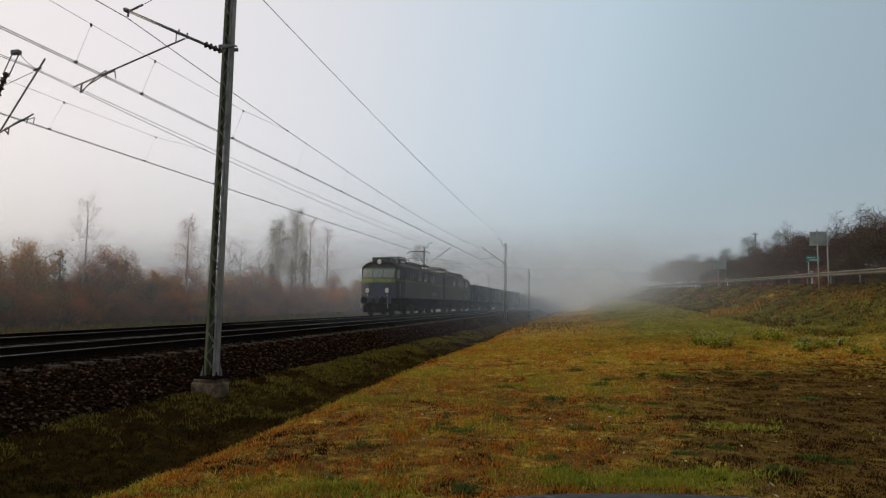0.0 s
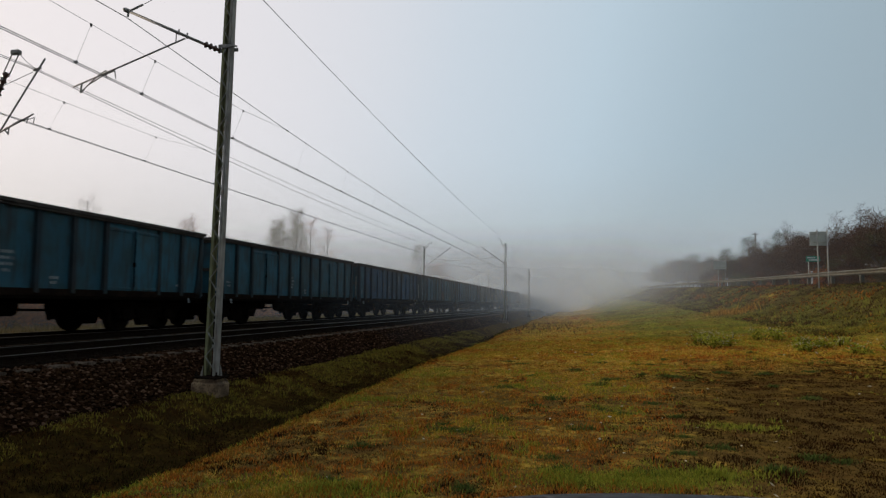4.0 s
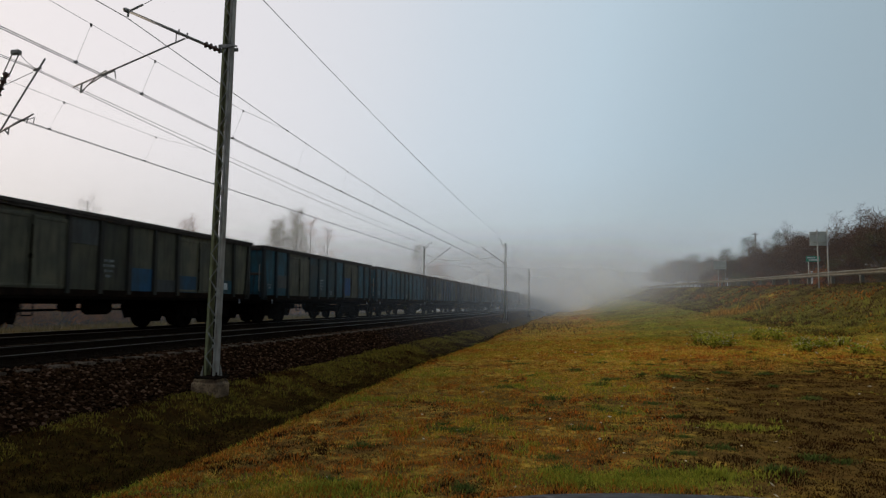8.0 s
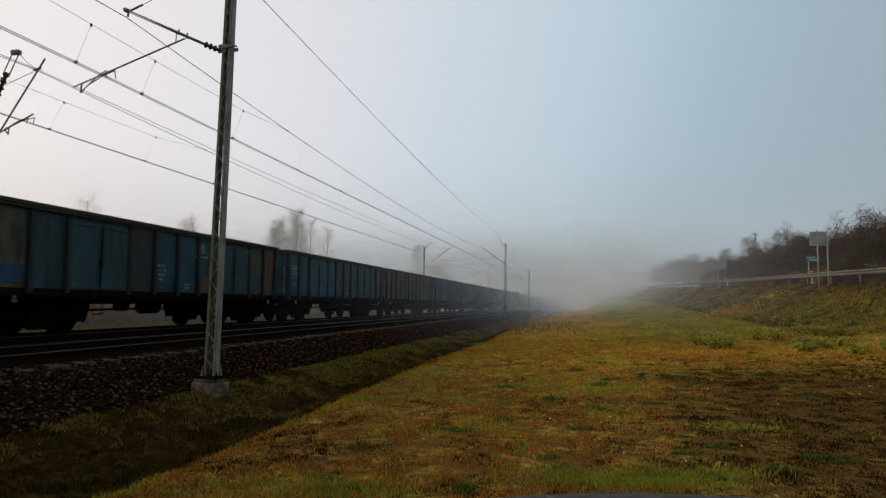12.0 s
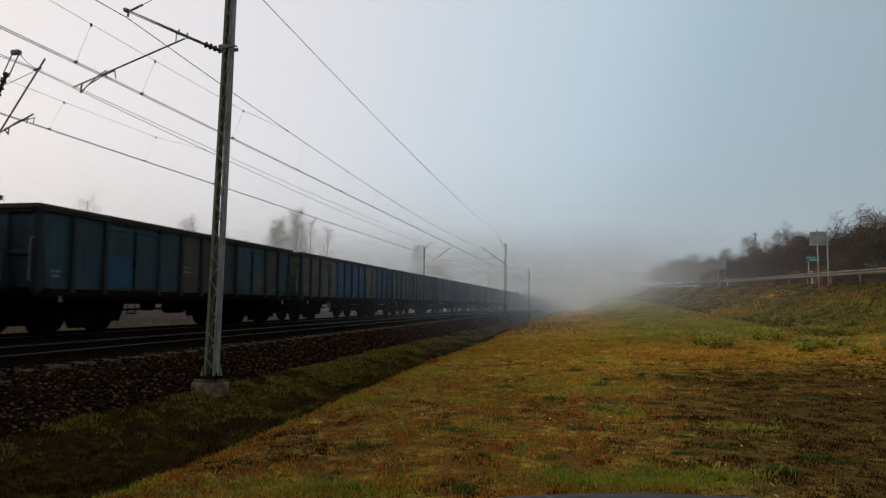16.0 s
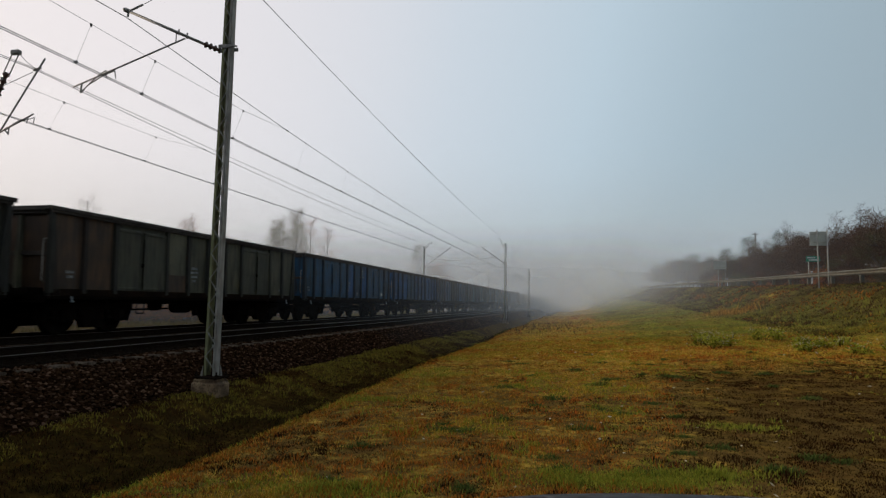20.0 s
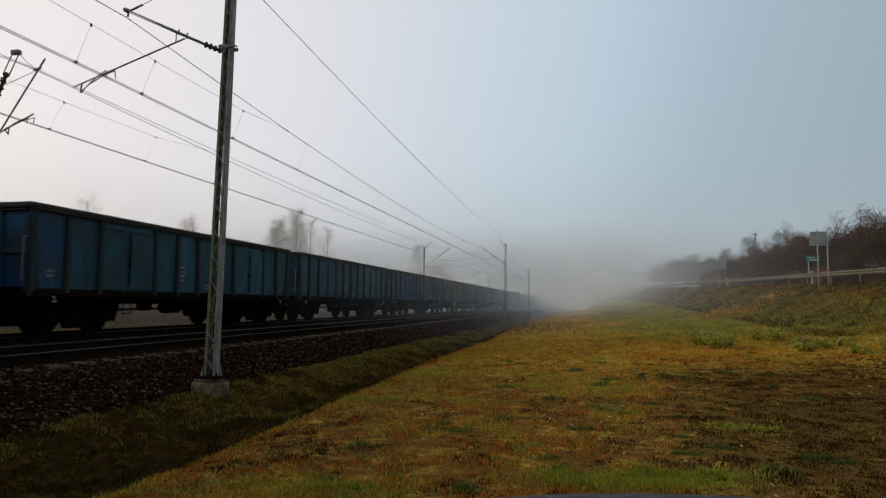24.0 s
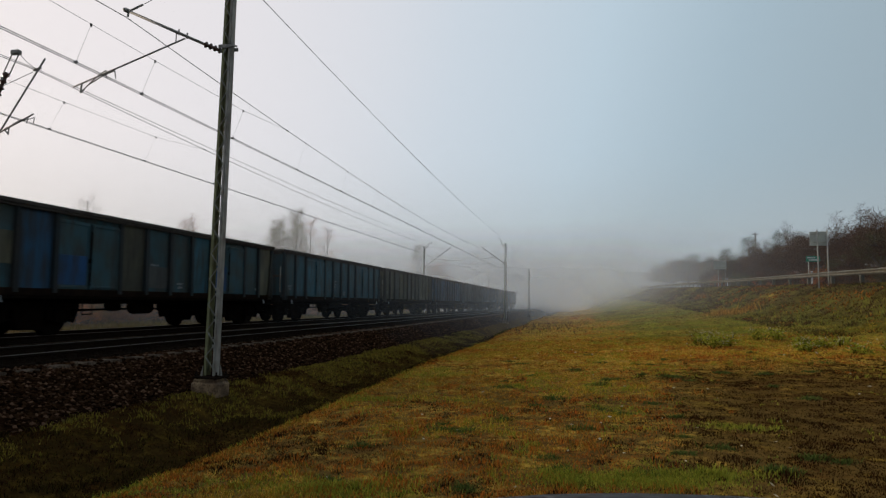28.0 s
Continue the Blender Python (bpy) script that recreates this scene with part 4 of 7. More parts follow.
def wagon_meshes():
    w = BODY / COLS
    d = {"wheelset": wheelset_mesh(), "bogie": bogie_mesh(), "buffer": buffer_mesh(), "coupling": coupling_mesh()}
    panel = Shape()
    z0, z1, n = 1.04, 2.90, 3
    # a slightly dished sheet with thickness
    pts = []
    for j in range(n + 1):
        for i in range(n + 1):
            u, v = i / n, j / n
            pts.append((0.012 * math.sin(math.pi * u) * math.sin(math.pi * v), (u - 0.5) * (w - 0.004), z0 + (z1 - z0) * v))
    front = [(j * 4 + i, j * 4 + i + 1, (j + 1) * 4 + i + 1, (j + 1) * 4 + i) for j in range(n) for i in range(n)]
    back = [(-0.012, p[1], p[2]) for p in pts]
    panel.add(pts, front, True)
    panel.add(back, [f[::-1] for f in front])
    d["panel"] = {k: panel.mesh("panel", m) for k, m in M_PAINT.items()}
    rib = Shape()
    sec = [(0.0, -0.078), (0.105, -0.062), (0.105, 0.062), (0.0, 0.078)]
    for za, zb, ka, kb in ((1.0, 2.9, 1.0, 0.75),):
        rib.add([(x * k, y, z) for z, k in ((za, ka), (zb, kb)) for x, y in sec], [(0, 1, 5, 4), (1, 2, 6, 5), (2, 3, 7, 6), (3, 2, 1, 0), (4, 5, 6, 7)])
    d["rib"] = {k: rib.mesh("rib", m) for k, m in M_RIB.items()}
    leaf = Shape().box((0.0, -w / 2 + 0.03, 1.10), (0.035, w / 2 - 0.03, 2.72), 0.012)
    for z in (1.16, 2.66):
        leaf.box((0.03, -w / 2 + 0.05, z - 0.03), (0.055, w / 2 - 0.05, z + 0.03), 0.008)
    for s in (-1, 1):
        leaf.box((0.03, s * (w / 2 - 0.07) - 0.025, 1.13), (0.055, s * (w / 2 - 0.07) + 0.025, 2.69), 0.008)
    d["door"] = {k: leaf.mesh("door", m) for k, m in M_PAINT.items()}
    latch = Shape().rod((0.075, 0, 1.2), (0.075, 0, 2.5), 0.014, n=6)
    latch.box((0.03, -0.04, 1.75), (0.09, 0.04, 1.85), 0.01)
    d["latch"] = latch.mesh("latch", M_UNDER)
    chord = Shape().box((-0.05, -BODY / 2 - 0.10, 2.89), (0.115, BODY / 2 + 0.10, 2.985), 0.012)
    chord.box((0.02, -BODY / 2 - 0.04, 2.83), (0.085, BODY / 2 + 0.04, 2.895), 0.01)
    d["chord"] = chord.mesh("top_chord", M_CHORD)
    sole = Shape()
    for k in (-1, 1):
        sole.box((k * 1.36, -BODY / 2, 0.86), (k * 1.49, BODY / 2, 1.045), 0.012)
    sole.box((-1.36, -BODY / 2 + 0.05, 0.92), (1.36, BODY / 2 - 0.05, 1.03))
    sole.box((-0.2, -BODY / 2, 0.74), (0.2, BODY / 2, 0.93))
    for y in (-6.42, -4.4, -1.5, 0, 1.5, 4.4, 6.42):
        sole.box((-1.36, y - 0.05, 0.78), (1.36, y + 0.05, 0.93))
    sole.box((-1.3, -BODY / 2 - 0.02, 0.84), (1.3, -BODY / 2 + 0.1, 1.12), 0.02)
    sole.box((-1.3, BODY / 2 - 0.1, 0.84), (1.3, BODY / 2 + 0.02, 1.12), 0.02)
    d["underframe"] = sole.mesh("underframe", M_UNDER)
    brake = Shape().turned([(0, 0.1), (0.04, 0.2), (0.75, 0.2), (0.8, 0.1)], (0.55, -0.4, 0.66), (0, 1, 0), 14)
    brake.turned([(0, 0.1), (0.04, 0.16), (0.4, 0.16), (0.46, 0.05)], (-0.4, -0.2, 0.68), (0, 1, 0), 12)
    brake.line([(0.25, -4.0, 0.55), (0.25, -0.6, 0.6), (0.25, 0.8, 0.6), (0.25, 4.0, 0.55)], 0.03, 6)
    d["brake"] = brake.mesh("brake_gear", M_UNDER)
    endw = Shape().box((-1.44, -0.02, 1.04), (1.44, 0.02, 2.92), 0.005)
    d["end_wall"] = {k: endw.mesh("end_wall", m) for k, m in M_PAINT.items()}
    er = Shape().add([(x * k, y * k2, z) for z, k, k2 in ((1.04, 1.5, 1.5), (1.7, 1.1, 1.0), (2.86, 0.8, 0.6)) for x, y in ((-0.07, 0.0), (-0.05, 0.10), (0.05, 0.10), (0.07, 0.0))],
                     [(a + k, b + k, b + 4 + k, a + 4 + k) for k in (0, 4) for a, b in ((1, 0), (2, 1), (3, 2))] + [(0, 1, 2, 3), (11, 10, 9, 8)])
    corner = Shape().add([(x, y, z) for z, w2 in ((0.93, 0.34), (1.35, 0.24), (2.84, 0.10)) for x, y in ((-0.07, 0.0), (0.05, 0.0), (0.05, -w2), (-0.07, -w2))],
                         [(k + i, k + (i + 1) % 4, k + 4 + (i + 1) % 4, k + 4 + i) for k in (0, 4) for i in range(4)] + [(3, 2, 1, 0), (8, 9, 10, 11)])
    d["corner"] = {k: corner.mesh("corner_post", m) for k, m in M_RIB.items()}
    hook = Shape().line([(0, -0.02, 0.93), (0.03, -0.02, 0.84), (0.03, -0.06, 0.80), (0.03, 0.06, 0.80), (0.03, 0.02, 0.84), (0, 0.02, 0.93)], 0.012, 6)
    d["tow_hook"] = hook.mesh("tow_hook", M_STENCIL)
    ring = Shape().line([(0.05, 0.21 * math.cos(a * math.pi / 9), 0.80 + 0.21 * math.sin(a * math.pi / 9)) for a in range(19)], 0.011, 6)
    for a in (0, 2, 4):
        ring.rod((0.05, 0.20 * math.cos(a), 0.80 + 0.20 * math.sin(a)), (0.05, -0.20 * math.cos(a), 0.80 - 0.20 * math.sin(a)), 0.008, n=5)
    d["brake_wheel"] = ring.mesh("brake_wheel", M_GALV)
    erail = Shape().line([(0.0, 0.0, 1.25), (0.0, 0.09, 1.28), (0.0, 0.09, 2.22), (0.0, 0.0, 2.25)], 0.011, 6)
    d["end_rail"] = erail.mesh("handrail", M_GALV)
    d["end_post"] = {k: er.mesh("end_post", m) for k, m in M_PAINT.items()}
    eb = Shape().box((-1.38, -0.02, 2.87), (1.38, 0.19, 2.98), 0.012)
    eb.box((-1.36, 0.02, 2.80), (1.36, 0.12, 2.875), 0.01)
    eb.box((-1.44, 0.0, 1.85), (1.44, 0.06, 1.95), 0.01)
    d["end_beam"] = eb.mesh("end_beam", M_CHORD)
    ladder = Shape()
    for x in (-0.17, 0.17):
        ladder.rod((x, 0, 0.62), (x, 0, 2.5), 0.013, n=6)
    for k in range(6):
        ladder.rod((-0.17, 0, 0.68 + 0.33 * k), (0.17, 0, 0.68 + 0.33 * k), 0.011, n=6)
    d["ladder"] = ladder.mesh("ladder", M_UNDER)
    step = Shape().line([(0.0, -0.16, 0.9), (0.0, -0.16, 0.5), (0.0, 0.16, 0.5), (0.0, 0.16, 0.9)], 0.016, 6)
    d["step"] = step.mesh("step", M_UNDER)
    d["white_step"] = step.mesh("step", M_WHITE)
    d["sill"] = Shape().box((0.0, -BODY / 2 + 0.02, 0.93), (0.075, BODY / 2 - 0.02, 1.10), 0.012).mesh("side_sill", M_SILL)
    d["patch"] = {(k, round(h, 2)): Shape().box((0.0, -w / 2 + 0.09, 0), (0.018, w / 2 - 0.09, h), 0.004).mesh("patch", M_PAINT[k]) for k, h in {(p[3], round(p[2] - p[1], 2)) for ps in PATCHES.values() for p in ps}}
    loads = []
    for seed in range(3):
        c, nx, ny = Shape(), 12, 48
        pts = []
        for j in range(ny + 1):
            for i in range(nx + 1):
                u, v = i / nx * 2 - 1, j / ny * 2 - 1
                edge = (1 - u ** 4) * (1 - v ** 8)
                hump = 0.10 + 0.22 * noise.noise((v * 5.5, seed * 9.1, 0)) + 0.12 * noise.noise((v * 15, u * 3, seed))
                pts.append((u * 1.41, v * (BODY / 2 - 0.05), 2.72 + edge * (0.10 + hump) + 0.05 * noise.noise((u * 9, v * 50, seed + 3))))
        c.add(pts, [(j * (nx + 1) + i, j * (nx + 1) + i + 1, (j + 1) * (nx + 1) + i + 1, (j + 1) * (nx + 1) + i) for j in range(ny) for i in range(nx)])
        loads.append(c.mesh("coal_load", M_COAL))
    d["coal"] = loads
    d["logo"] = logo_mesh(0.55, M_STENCIL)
    for key, rows in (("number", [(0.0, 0.34), (0.13, 0.42), (0.26, 0.30), (0.39, 0.2)]), ("block", [(0.0, 0.52), (0.12, 0.62), (0.24, 0.40), (0.36, 0.58), (0.48, 0.30), (0.72, 0.36), (0.84, 0.26)]), ("data", [(0.0, 0.26), (0.11, 0.2)]), ("mark", [(0.0, 0.18)]), ("words", [(0.0, 0.74)])):
        s = Shape()
        rnd = random.Random(len(key))
        for z, wide in rows:
            y = -wide / 2
            while y < wide / 2:
                step_y = rnd.uniform(0.025, 0.06)
                s.box((0, y, -z - 0.032), (0.004, min(y + step_y, wide / 2), -z + 0.032))
                y += step_y + 0.025
        d[key] = s.mesh("lettering", M_STENCIL)
    d["plate"] = Shape().box((0, -0.11, -0.11), (0.012, 0.11, 0.11), 0.003).mesh("label_plate", M_WHITE)
    return d


def logo_mesh(size, material):
    """A ring and a chevron, as plain shapes."""
    s = Shape()
    n = 20
    for a in range(n):
        if a in (13, 14, 15):
            continue
        t0, t1 = 2 * math.pi * a / n, 2 * math.pi * (a + 1) / n
        s.bar((0, math.cos(t0) * size * 0.33, math.sin(t0) * size * 0.26), (0, math.cos(t1) * size * 0.33, math.sin(t1) * size * 0.26), 0.004, size * 0.11, (0, math.cos(t0), math.sin(t0)))
    s.bar((0, -0.1 * size, -0.2 * size), (0, 0.2 * size, 0.12 * size), 0.005, size * 0.1, (0, -0.6, 0.8))
    return s.mesh("emblem", material)


DOORS = (2, 3, 8, 9)
NAMES = {"teal": "faded teal-blue", "blue": "dull blue", "bright": "bright blue", "khaki": "khaki-grey", "grey": "dirty grey", "dark": "dark grimy", "deep": "dark teal", "olive": "dark olive-grey", "green": "dark grey-green", "rust": "rust-brown"}
# number of the joint behind it: main paint, {field: other paint}, doors' paint, emblem, coal heap, white plate
LIVERY = {
    -2: ("teal", {}, None, 0, None, 0), -1: ("teal", {}, None, 0, None, 0),
    0: ("blue", {0: "teal"}, None, 1, 0, 0), 1: ("teal", {0: "deep", 1: "deep", 6: "deep"}, None, 0, None, 0),
    2: ("teal", {}, None, 1, None, 1), 3: ("khaki", {0: "olive", 5: "olive"}, None, 0, None, 1),
    4: ("deep", {0: "teal", 1: "teal", 7: "teal", 10: "teal", 11: "teal"}, "khaki", 0, 1, 0), 5: ("teal", {}, None, 1, 2, 0),
    6: ("blue", {0: "deep", 5: "teal", 10: "olive"}, "deep", 1, None, 0), 7: ("dark", {0: "deep", 4: "deep", 6: "grey", 10: "grey"}, None, 0, 0, 0),
    8: ("deep", {0: "khaki", 4: "dark", 5: "teal", 6: "teal", 11: "rust"}, "deep", 1, None, 0), 9: ("teal", {1: "blue", 5: "deep"}, None, 0, 1, 0),
    10: ("rust", {2: "dark", 6: "deep"}, "dark", 0, None, 0), 11: ("blue", {}, None, 1, None, 0),
    12: ("bright", {}, None, 1, 2, 0), 13: ("deep", {5: "olive", 6: "rust", 7: "dark", 10: "olive"}, "deep", 0, None, 0),
    14: ("bright", {0: "khaki", 1: "khaki", 8: "bright"}, "khaki", 1, None, 0), 15: ("deep", {0: "teal", 4: "dark"}, None, 1, None, 0),
    16: ("bright", {0: "blue"}, None, 1, None, 0), 17: ("olive", {0: "dark", 5: "deep"}, "olive", 0, None, 0),
    18: ("khaki", {0: "rust", 1: "rust", 6: "olive"}, "olive", 0, None, 0), 19: ("blue", {5: "bright", 7: "bright"}, None, 1, 0, 1),
    20: ("bright", {3: "blue", 4: "blue"}, None, 1, 1, 0), 21: ("blue", {5: "deep"}, None, 0, 2, 0),
    22: ("teal", {0: "deep", 1: "deep", 2: "deep", 6: "blue"}, None, 1, 0, 1), 23: ("teal", {0: "blue"}, None, 1, 1, 0), 24: ("teal", {6: "deep"}, None, 0, 2, 0),
    25: ("blue", {0: "teal"}, None, 1, None, 1), 26: ("dark", {0: "deep", 3: "olive", 4: "rust", 5: "rust", 6: "rust", 10: "deep"}, "olive", 0, None, 1),
    27: ("bright", {0: "olive", 1: "olive", 4: "olive", 5: "dark", 6: "olive", 10: "blue"}, "olive", 0, 0, 0), 28: ("deep", {1: "blue", 4: "olive", 7: "teal", 11: "khaki"}, "deep", 0, 1, 0),
    29: ("teal", {0: "deep"}, None, 0, 2, 0), 30: ("khaki", {2: "grey", 5: "grey"}, None, 0, None, 0), 31: ("blue", {}, None, 0, 0, 0),
    32: ("dark", {}, None, 0, None, 0), 33: ("blue", {4: "dark"}, None, 0, 1, 0), 34: ("dark", {}, None, 0, None, 0), 35: ("blue", {}, None, 0, None, 0),
}
# repaired fields: field, its lower and upper height, paint
PATCHES = {
    3: [(0, 1.08, 1.95, "blue"), (6, 1.08, 1.72, "blue"), (7, 1.08, 1.45, "grey"), (8, 1.08, 1.6, "blue"), (10, 1.08, 1.55, "teal"), (4, 2.2, 2.8, "grey")],
    4: [(8, 1.12, 2.1, "bright"), (1, 1.4, 1.9, "grey"), (4, 1.9, 2.5, "dark")], 6: [(1, 1.25, 2.3, "khaki"), (3, 1.1, 1.7, "khaki"), (5, 1.9, 2.7, "grey"), (9, 1.1, 1.9, "blue")],
    7: [(1, 1.1, 1.7, "olive"), (5, 1.2, 2.0, "rust"), (8, 1.1, 1.6, "blue")], 8: [(0, 1.2, 1.6, "blue"), (7, 1.1, 1.6, "rust"), (10, 1.8, 2.6, "olive")],
    1: [(4, 1.1, 1.6, "green"), (7, 1.2, 1.9, "rust"), (10, 1.1, 1.5, "olive")], 9: [(4, 1.2, 1.8, "bright"), (7, 1.1, 1.5, "khaki")],
    13: [(2, 1.2, 2.0, "blue"), (5, 1.1, 1.6, "rust"), (9, 1.2, 1.9, "khaki")], 15: [(10, 1.2, 1.8, "teal")],
    17: [(3, 1.1, 1.7, "deep"), (7, 1.2, 2.1, "khaki"), (10, 1.1, 1.6, "rust")], 18: [(4, 1.1, 1.6, "rust"), (8, 1.8, 2.6, "khaki")],
    22: [(1, 1.1, 1.6, "grey"), (7, 1.1, 1.6, "deep")], 26: [(2, 1.2, 2.1, "teal"), (7, 1.1, 1.8, "khaki"), (9, 1.2, 1.8, "blue")],
    27: [(2, 1.2, 2.1, "blue"), (7, 1.1, 1.6, "khaki")], 28: [(0, 1.6, 2.3, "khaki"), (2, 1.2, 1.9, "bright"), (5, 1.2, 1.8, "grey"), (8, 1.2, 2.0, "bright")],
}

W = wagon_meshes()


def build_wagon(joint):
    """An open wagon; its own y runs towards the train's tail, its origin is at rail height under its middle."""
    main, other, doors, emblem, coal, plate = LIVERY[joint]
    extra = " with coal" if coal is not None else ""
    w = thing("open_wagon", pose(FAR_X, 0, 0), NAMES[main] + " open freight wagon with ribbed steel sides" + extra, "freight wagon", "wagons of the goods train")
    rnd = random.Random(joint + 50)
    part("underframe", W["underframe"], None, w)
    part("brake_gear", W["brake"], None, w)
    cw = BODY / COLS
    for side in (1, -1):
        turn = pose(0, 0, 0, 0, 0, 0 if side > 0 else 180)
        for c in range(COLS):
            y = (-BODY / 2 + cw * (c + 0.5))
            paint = other.get(c, main)
            if c in DOORS:
                if doors:
                    paint = doors
                part("panel", W["panel"][paint], None, w, at=pose(side * 1.43, y, 0, 0, 0, 0 if side > 0 else 180))
                o = part("door", W["door"][paint], None, w, "hinged " + NAMES[paint] + " steel door", pose(side * 1.435, y, 0, 0, 0, 0 if side > 0 else 180))
                if c in (2, 8):
                    part("latch", W["latch"], None, o, at=pose(0, cw / 2 * side, 0))
            else:
                part("panel", W["panel"][paint], None, w, at=pose(side * 1.43, y, 0, 0, 0, 0 if side > 0 else 180))
        for c in range(COLS + 1):
            if c in (3, 9):
                continue
            y = -BODY / 2 + cw * c + (0.05 if c == 0 else -0.05 if c == COLS else 0)
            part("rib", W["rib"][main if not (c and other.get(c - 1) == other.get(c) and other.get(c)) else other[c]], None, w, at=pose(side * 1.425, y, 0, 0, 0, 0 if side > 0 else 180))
        part("top_chord", W["chord"], None, w, at=turn @ pose(1.43, 0, 0))
        part("side_sill", W["sill"], None, w, "rust-stained side sill", turn @ pose(1.43, 0, 0))
        part("step", W["white_step" if joint == 14 else "step"], None, w, "white bent-bar step" if joint == 14 else "dark bent-bar step", turn @ pose(1.44, -side * 3.2, 0))
    for c, za, zb, paint in PATCHES.get(joint, ()):
        part("patch", W["patch"][paint, round(zb - za, 2)], None, w, NAMES[paint] + " repair sheet", pose(1.44 if c not in DOORS else 1.462, -BODY / 2 + cw * (c + 0.5), za))
    for end in (-1, 1):
        m = pose(0, end * (BODY / 2 - 0.08), 0, 0, 0, 0 if end > 0 else 180)
        part("end_wall", W["end_wall"][other.get(0 if end < 0 else 11, main)], None, w, at=m)
        for x in (-0.62, 0.62):
            part("end_post", W["end_post"][main], None, w, at=m @ pose(x, 0.02, 0))
        part("end_beam", W["end_beam"], None, w, at=m)
        part("ladder", W["ladder"], None, w, at=m @ pose(1.1 * -end, 0.16, 0))
        part("coupling", W["coupling"], None, w, at=m @ pose(0, 0.1, 0.98))
        for x in (-0.87, 0.87):
            part("buffer", W["buffer"], None, w, at=m @ pose(x, 0.08, 1.0))
        for x in (-1.32, 1.32):
            part("handrail", W["end_rail"], None, w, "pale vertical handrail", m @ pose(x, 0.02, 0))
            part("corner_post", W["corner"][other.get(0 if end < 0 else 11, main)], None, w, "grimy flared corner post in shade-darkened paint", m @ pose(0, 0.08, 0) @ pose(x * 1.455 / 1.32, 0, 0, 0, 0, 0) @ Matrix.Diagonal((1 if x > 0 else -1, 1, 1, 1)))
            part("tow_hook", W["tow_hook"], None, w, "pale bent tow hook", m @ pose(x * 1.50 / 1.32, -0.62, 0) @ Matrix.Diagonal((1 if x > 0 else -1, 1, 1, 1)))
    for y in (-4.5, 4.5):
        b = part("bogie", W["bogie"], None, w, "four-wheel bogie caked in dirt", pose(0, y, 0))
        for k in (-0.9, 0.9):
            part("wheelset", W["wheelset"], None, b, at=pose(0, k, 0.46))
    if joint in (8, 26):
        part("brake_wheel", W["brake_wheel"], None, w, "pale handbrake wheel", pose(1.50, 2.1 if joint == 8 else 0.4, 0))
    if coal is not None:
        part("coal_load", W["coal"][coal], None, w, "heap of black coal")
    x = 1.448
    if emblem:
        part("emblem", W["logo"], None, w, "white painted emblem", pose(x, 1.25, 2.5))
        tagged(part("lettering", W["words"], None, w, at=pose(x, 1.25, 2.24)), kind="stuff")
    tagged(part("lettering", W["number"], None, w, "white stencilled data", pose(x, -0.75 + rnd.uniform(-0.1, 0.1), 1.85)), kind="stuff")
    tagged(part("lettering", W["block" if joint in (-2, 1, 9, 12, 15) else "data"], None, w, "white stencilled data", pose(x, -5.85 + rnd.uniform(-0.06, 0.06), 2.35 if joint in (-2, 1, 9, 12, 15) else 1.5)), kind="stuff")
    tagged(part("lettering", W["mark"], None, w, "white stencilled data", pose(x, 5.3, 1.3)), kind="stuff")
    tagged(part("lettering", W["data"], None, w, "white stencilled data", pose(x, 0.55, 1.35)), kind="stuff")
    if plate:
        part("label_plate", W["plate"], None, w, "square white label plate", pose(x + 0.01, 4.9, 1.35))
    return w


WAGONS = {j: build_wagon(j) for j in sorted(LIVERY)}


# ---- the locomotive: two coupled sections, each with one cab ----
LOCO_PAINT = surface("grimy_blue_grey_loco_paint", (0.040, 0.038, 0.034), (0.027, 0.026, 0.024), 1.4, 0.5, 0.0, dirt=(0.022, 0.016, 0.011), dirty=0.5, fine=18, bump=0.02, streaks=1, gloss=0.3)
LOCO_BLUE = surface("dusty_blue_loco_panel", (0.033, 0.042, 0.063), (0.026, 0.032, 0.043), 1.2, 0.5, 0.0, dirt=(0.026, 0.022, 0.018), dirty=0.5, fine=18, bump=0.02, streaks=1, gloss=0.3)
LOCO_NOSE = surface("sooty_olive_nose_paint", (0.20, 0.19, 0.085), (0.12, 0.115, 0.06), 1.6, 0.5, 0.0, dirt=(0.05, 0.04, 0.025), dirty=0.25, fine=40, bump=0.03)
LOCO_DARKBLUE = surface("dark_blue_nose_paint", (0.044, 0.057, 0.080), (0.030, 0.038, 0.052), 1.8, 0.5, 0.0, dirty=0.3, fine=40, bump=0.03, gloss=0.5)
# one lime paint in two tones: shaded for the side, lit for the front
LOCO_LIME = surface("faded_shaded_lime_stripe", (0.17, 0.18, 0.035), (0.10, 0.105, 0.028), 5, 0.6, 0.0, dirty=0.35, fine=24, bump=0)
LOCO_LIMEFRONT = surface("lit_lime_front_band", (0.34, 0.36, 0.06), (0.22, 0.235, 0.05), 3, 0.55, 0.0, dirty=0.3, fine=30, bump=0)
LOCO_ROOF = surface("brown_dusty_roof", (0.060, 0.046, 0.036), (0.038, 0.030, 0.025), 3, 0.85, 0.1, dirty=0.4, fine=25, bump=0.2)
LOCO_ORANGE = surface("dirty_orange_emblem", (0.20, 0.095, 0.045), (0.11, 0.06, 0.035), 6, 0.7, dirty=0.4, bump=0)
LOCO_CREAM = surface("dirty_cream_letters", (0.13, 0.09, 0.06), (0.07, 0.05, 0.035), 8, 0.7, dirty=0.4, bump=0)
LOCO_DUCT = surface("grey_louvred_duct", (0.15, 0.145, 0.135), (0.09, 0.085, 0.08), 3, 0.7, 0.2, dirty=0.4, fine=25, bump=0.1)
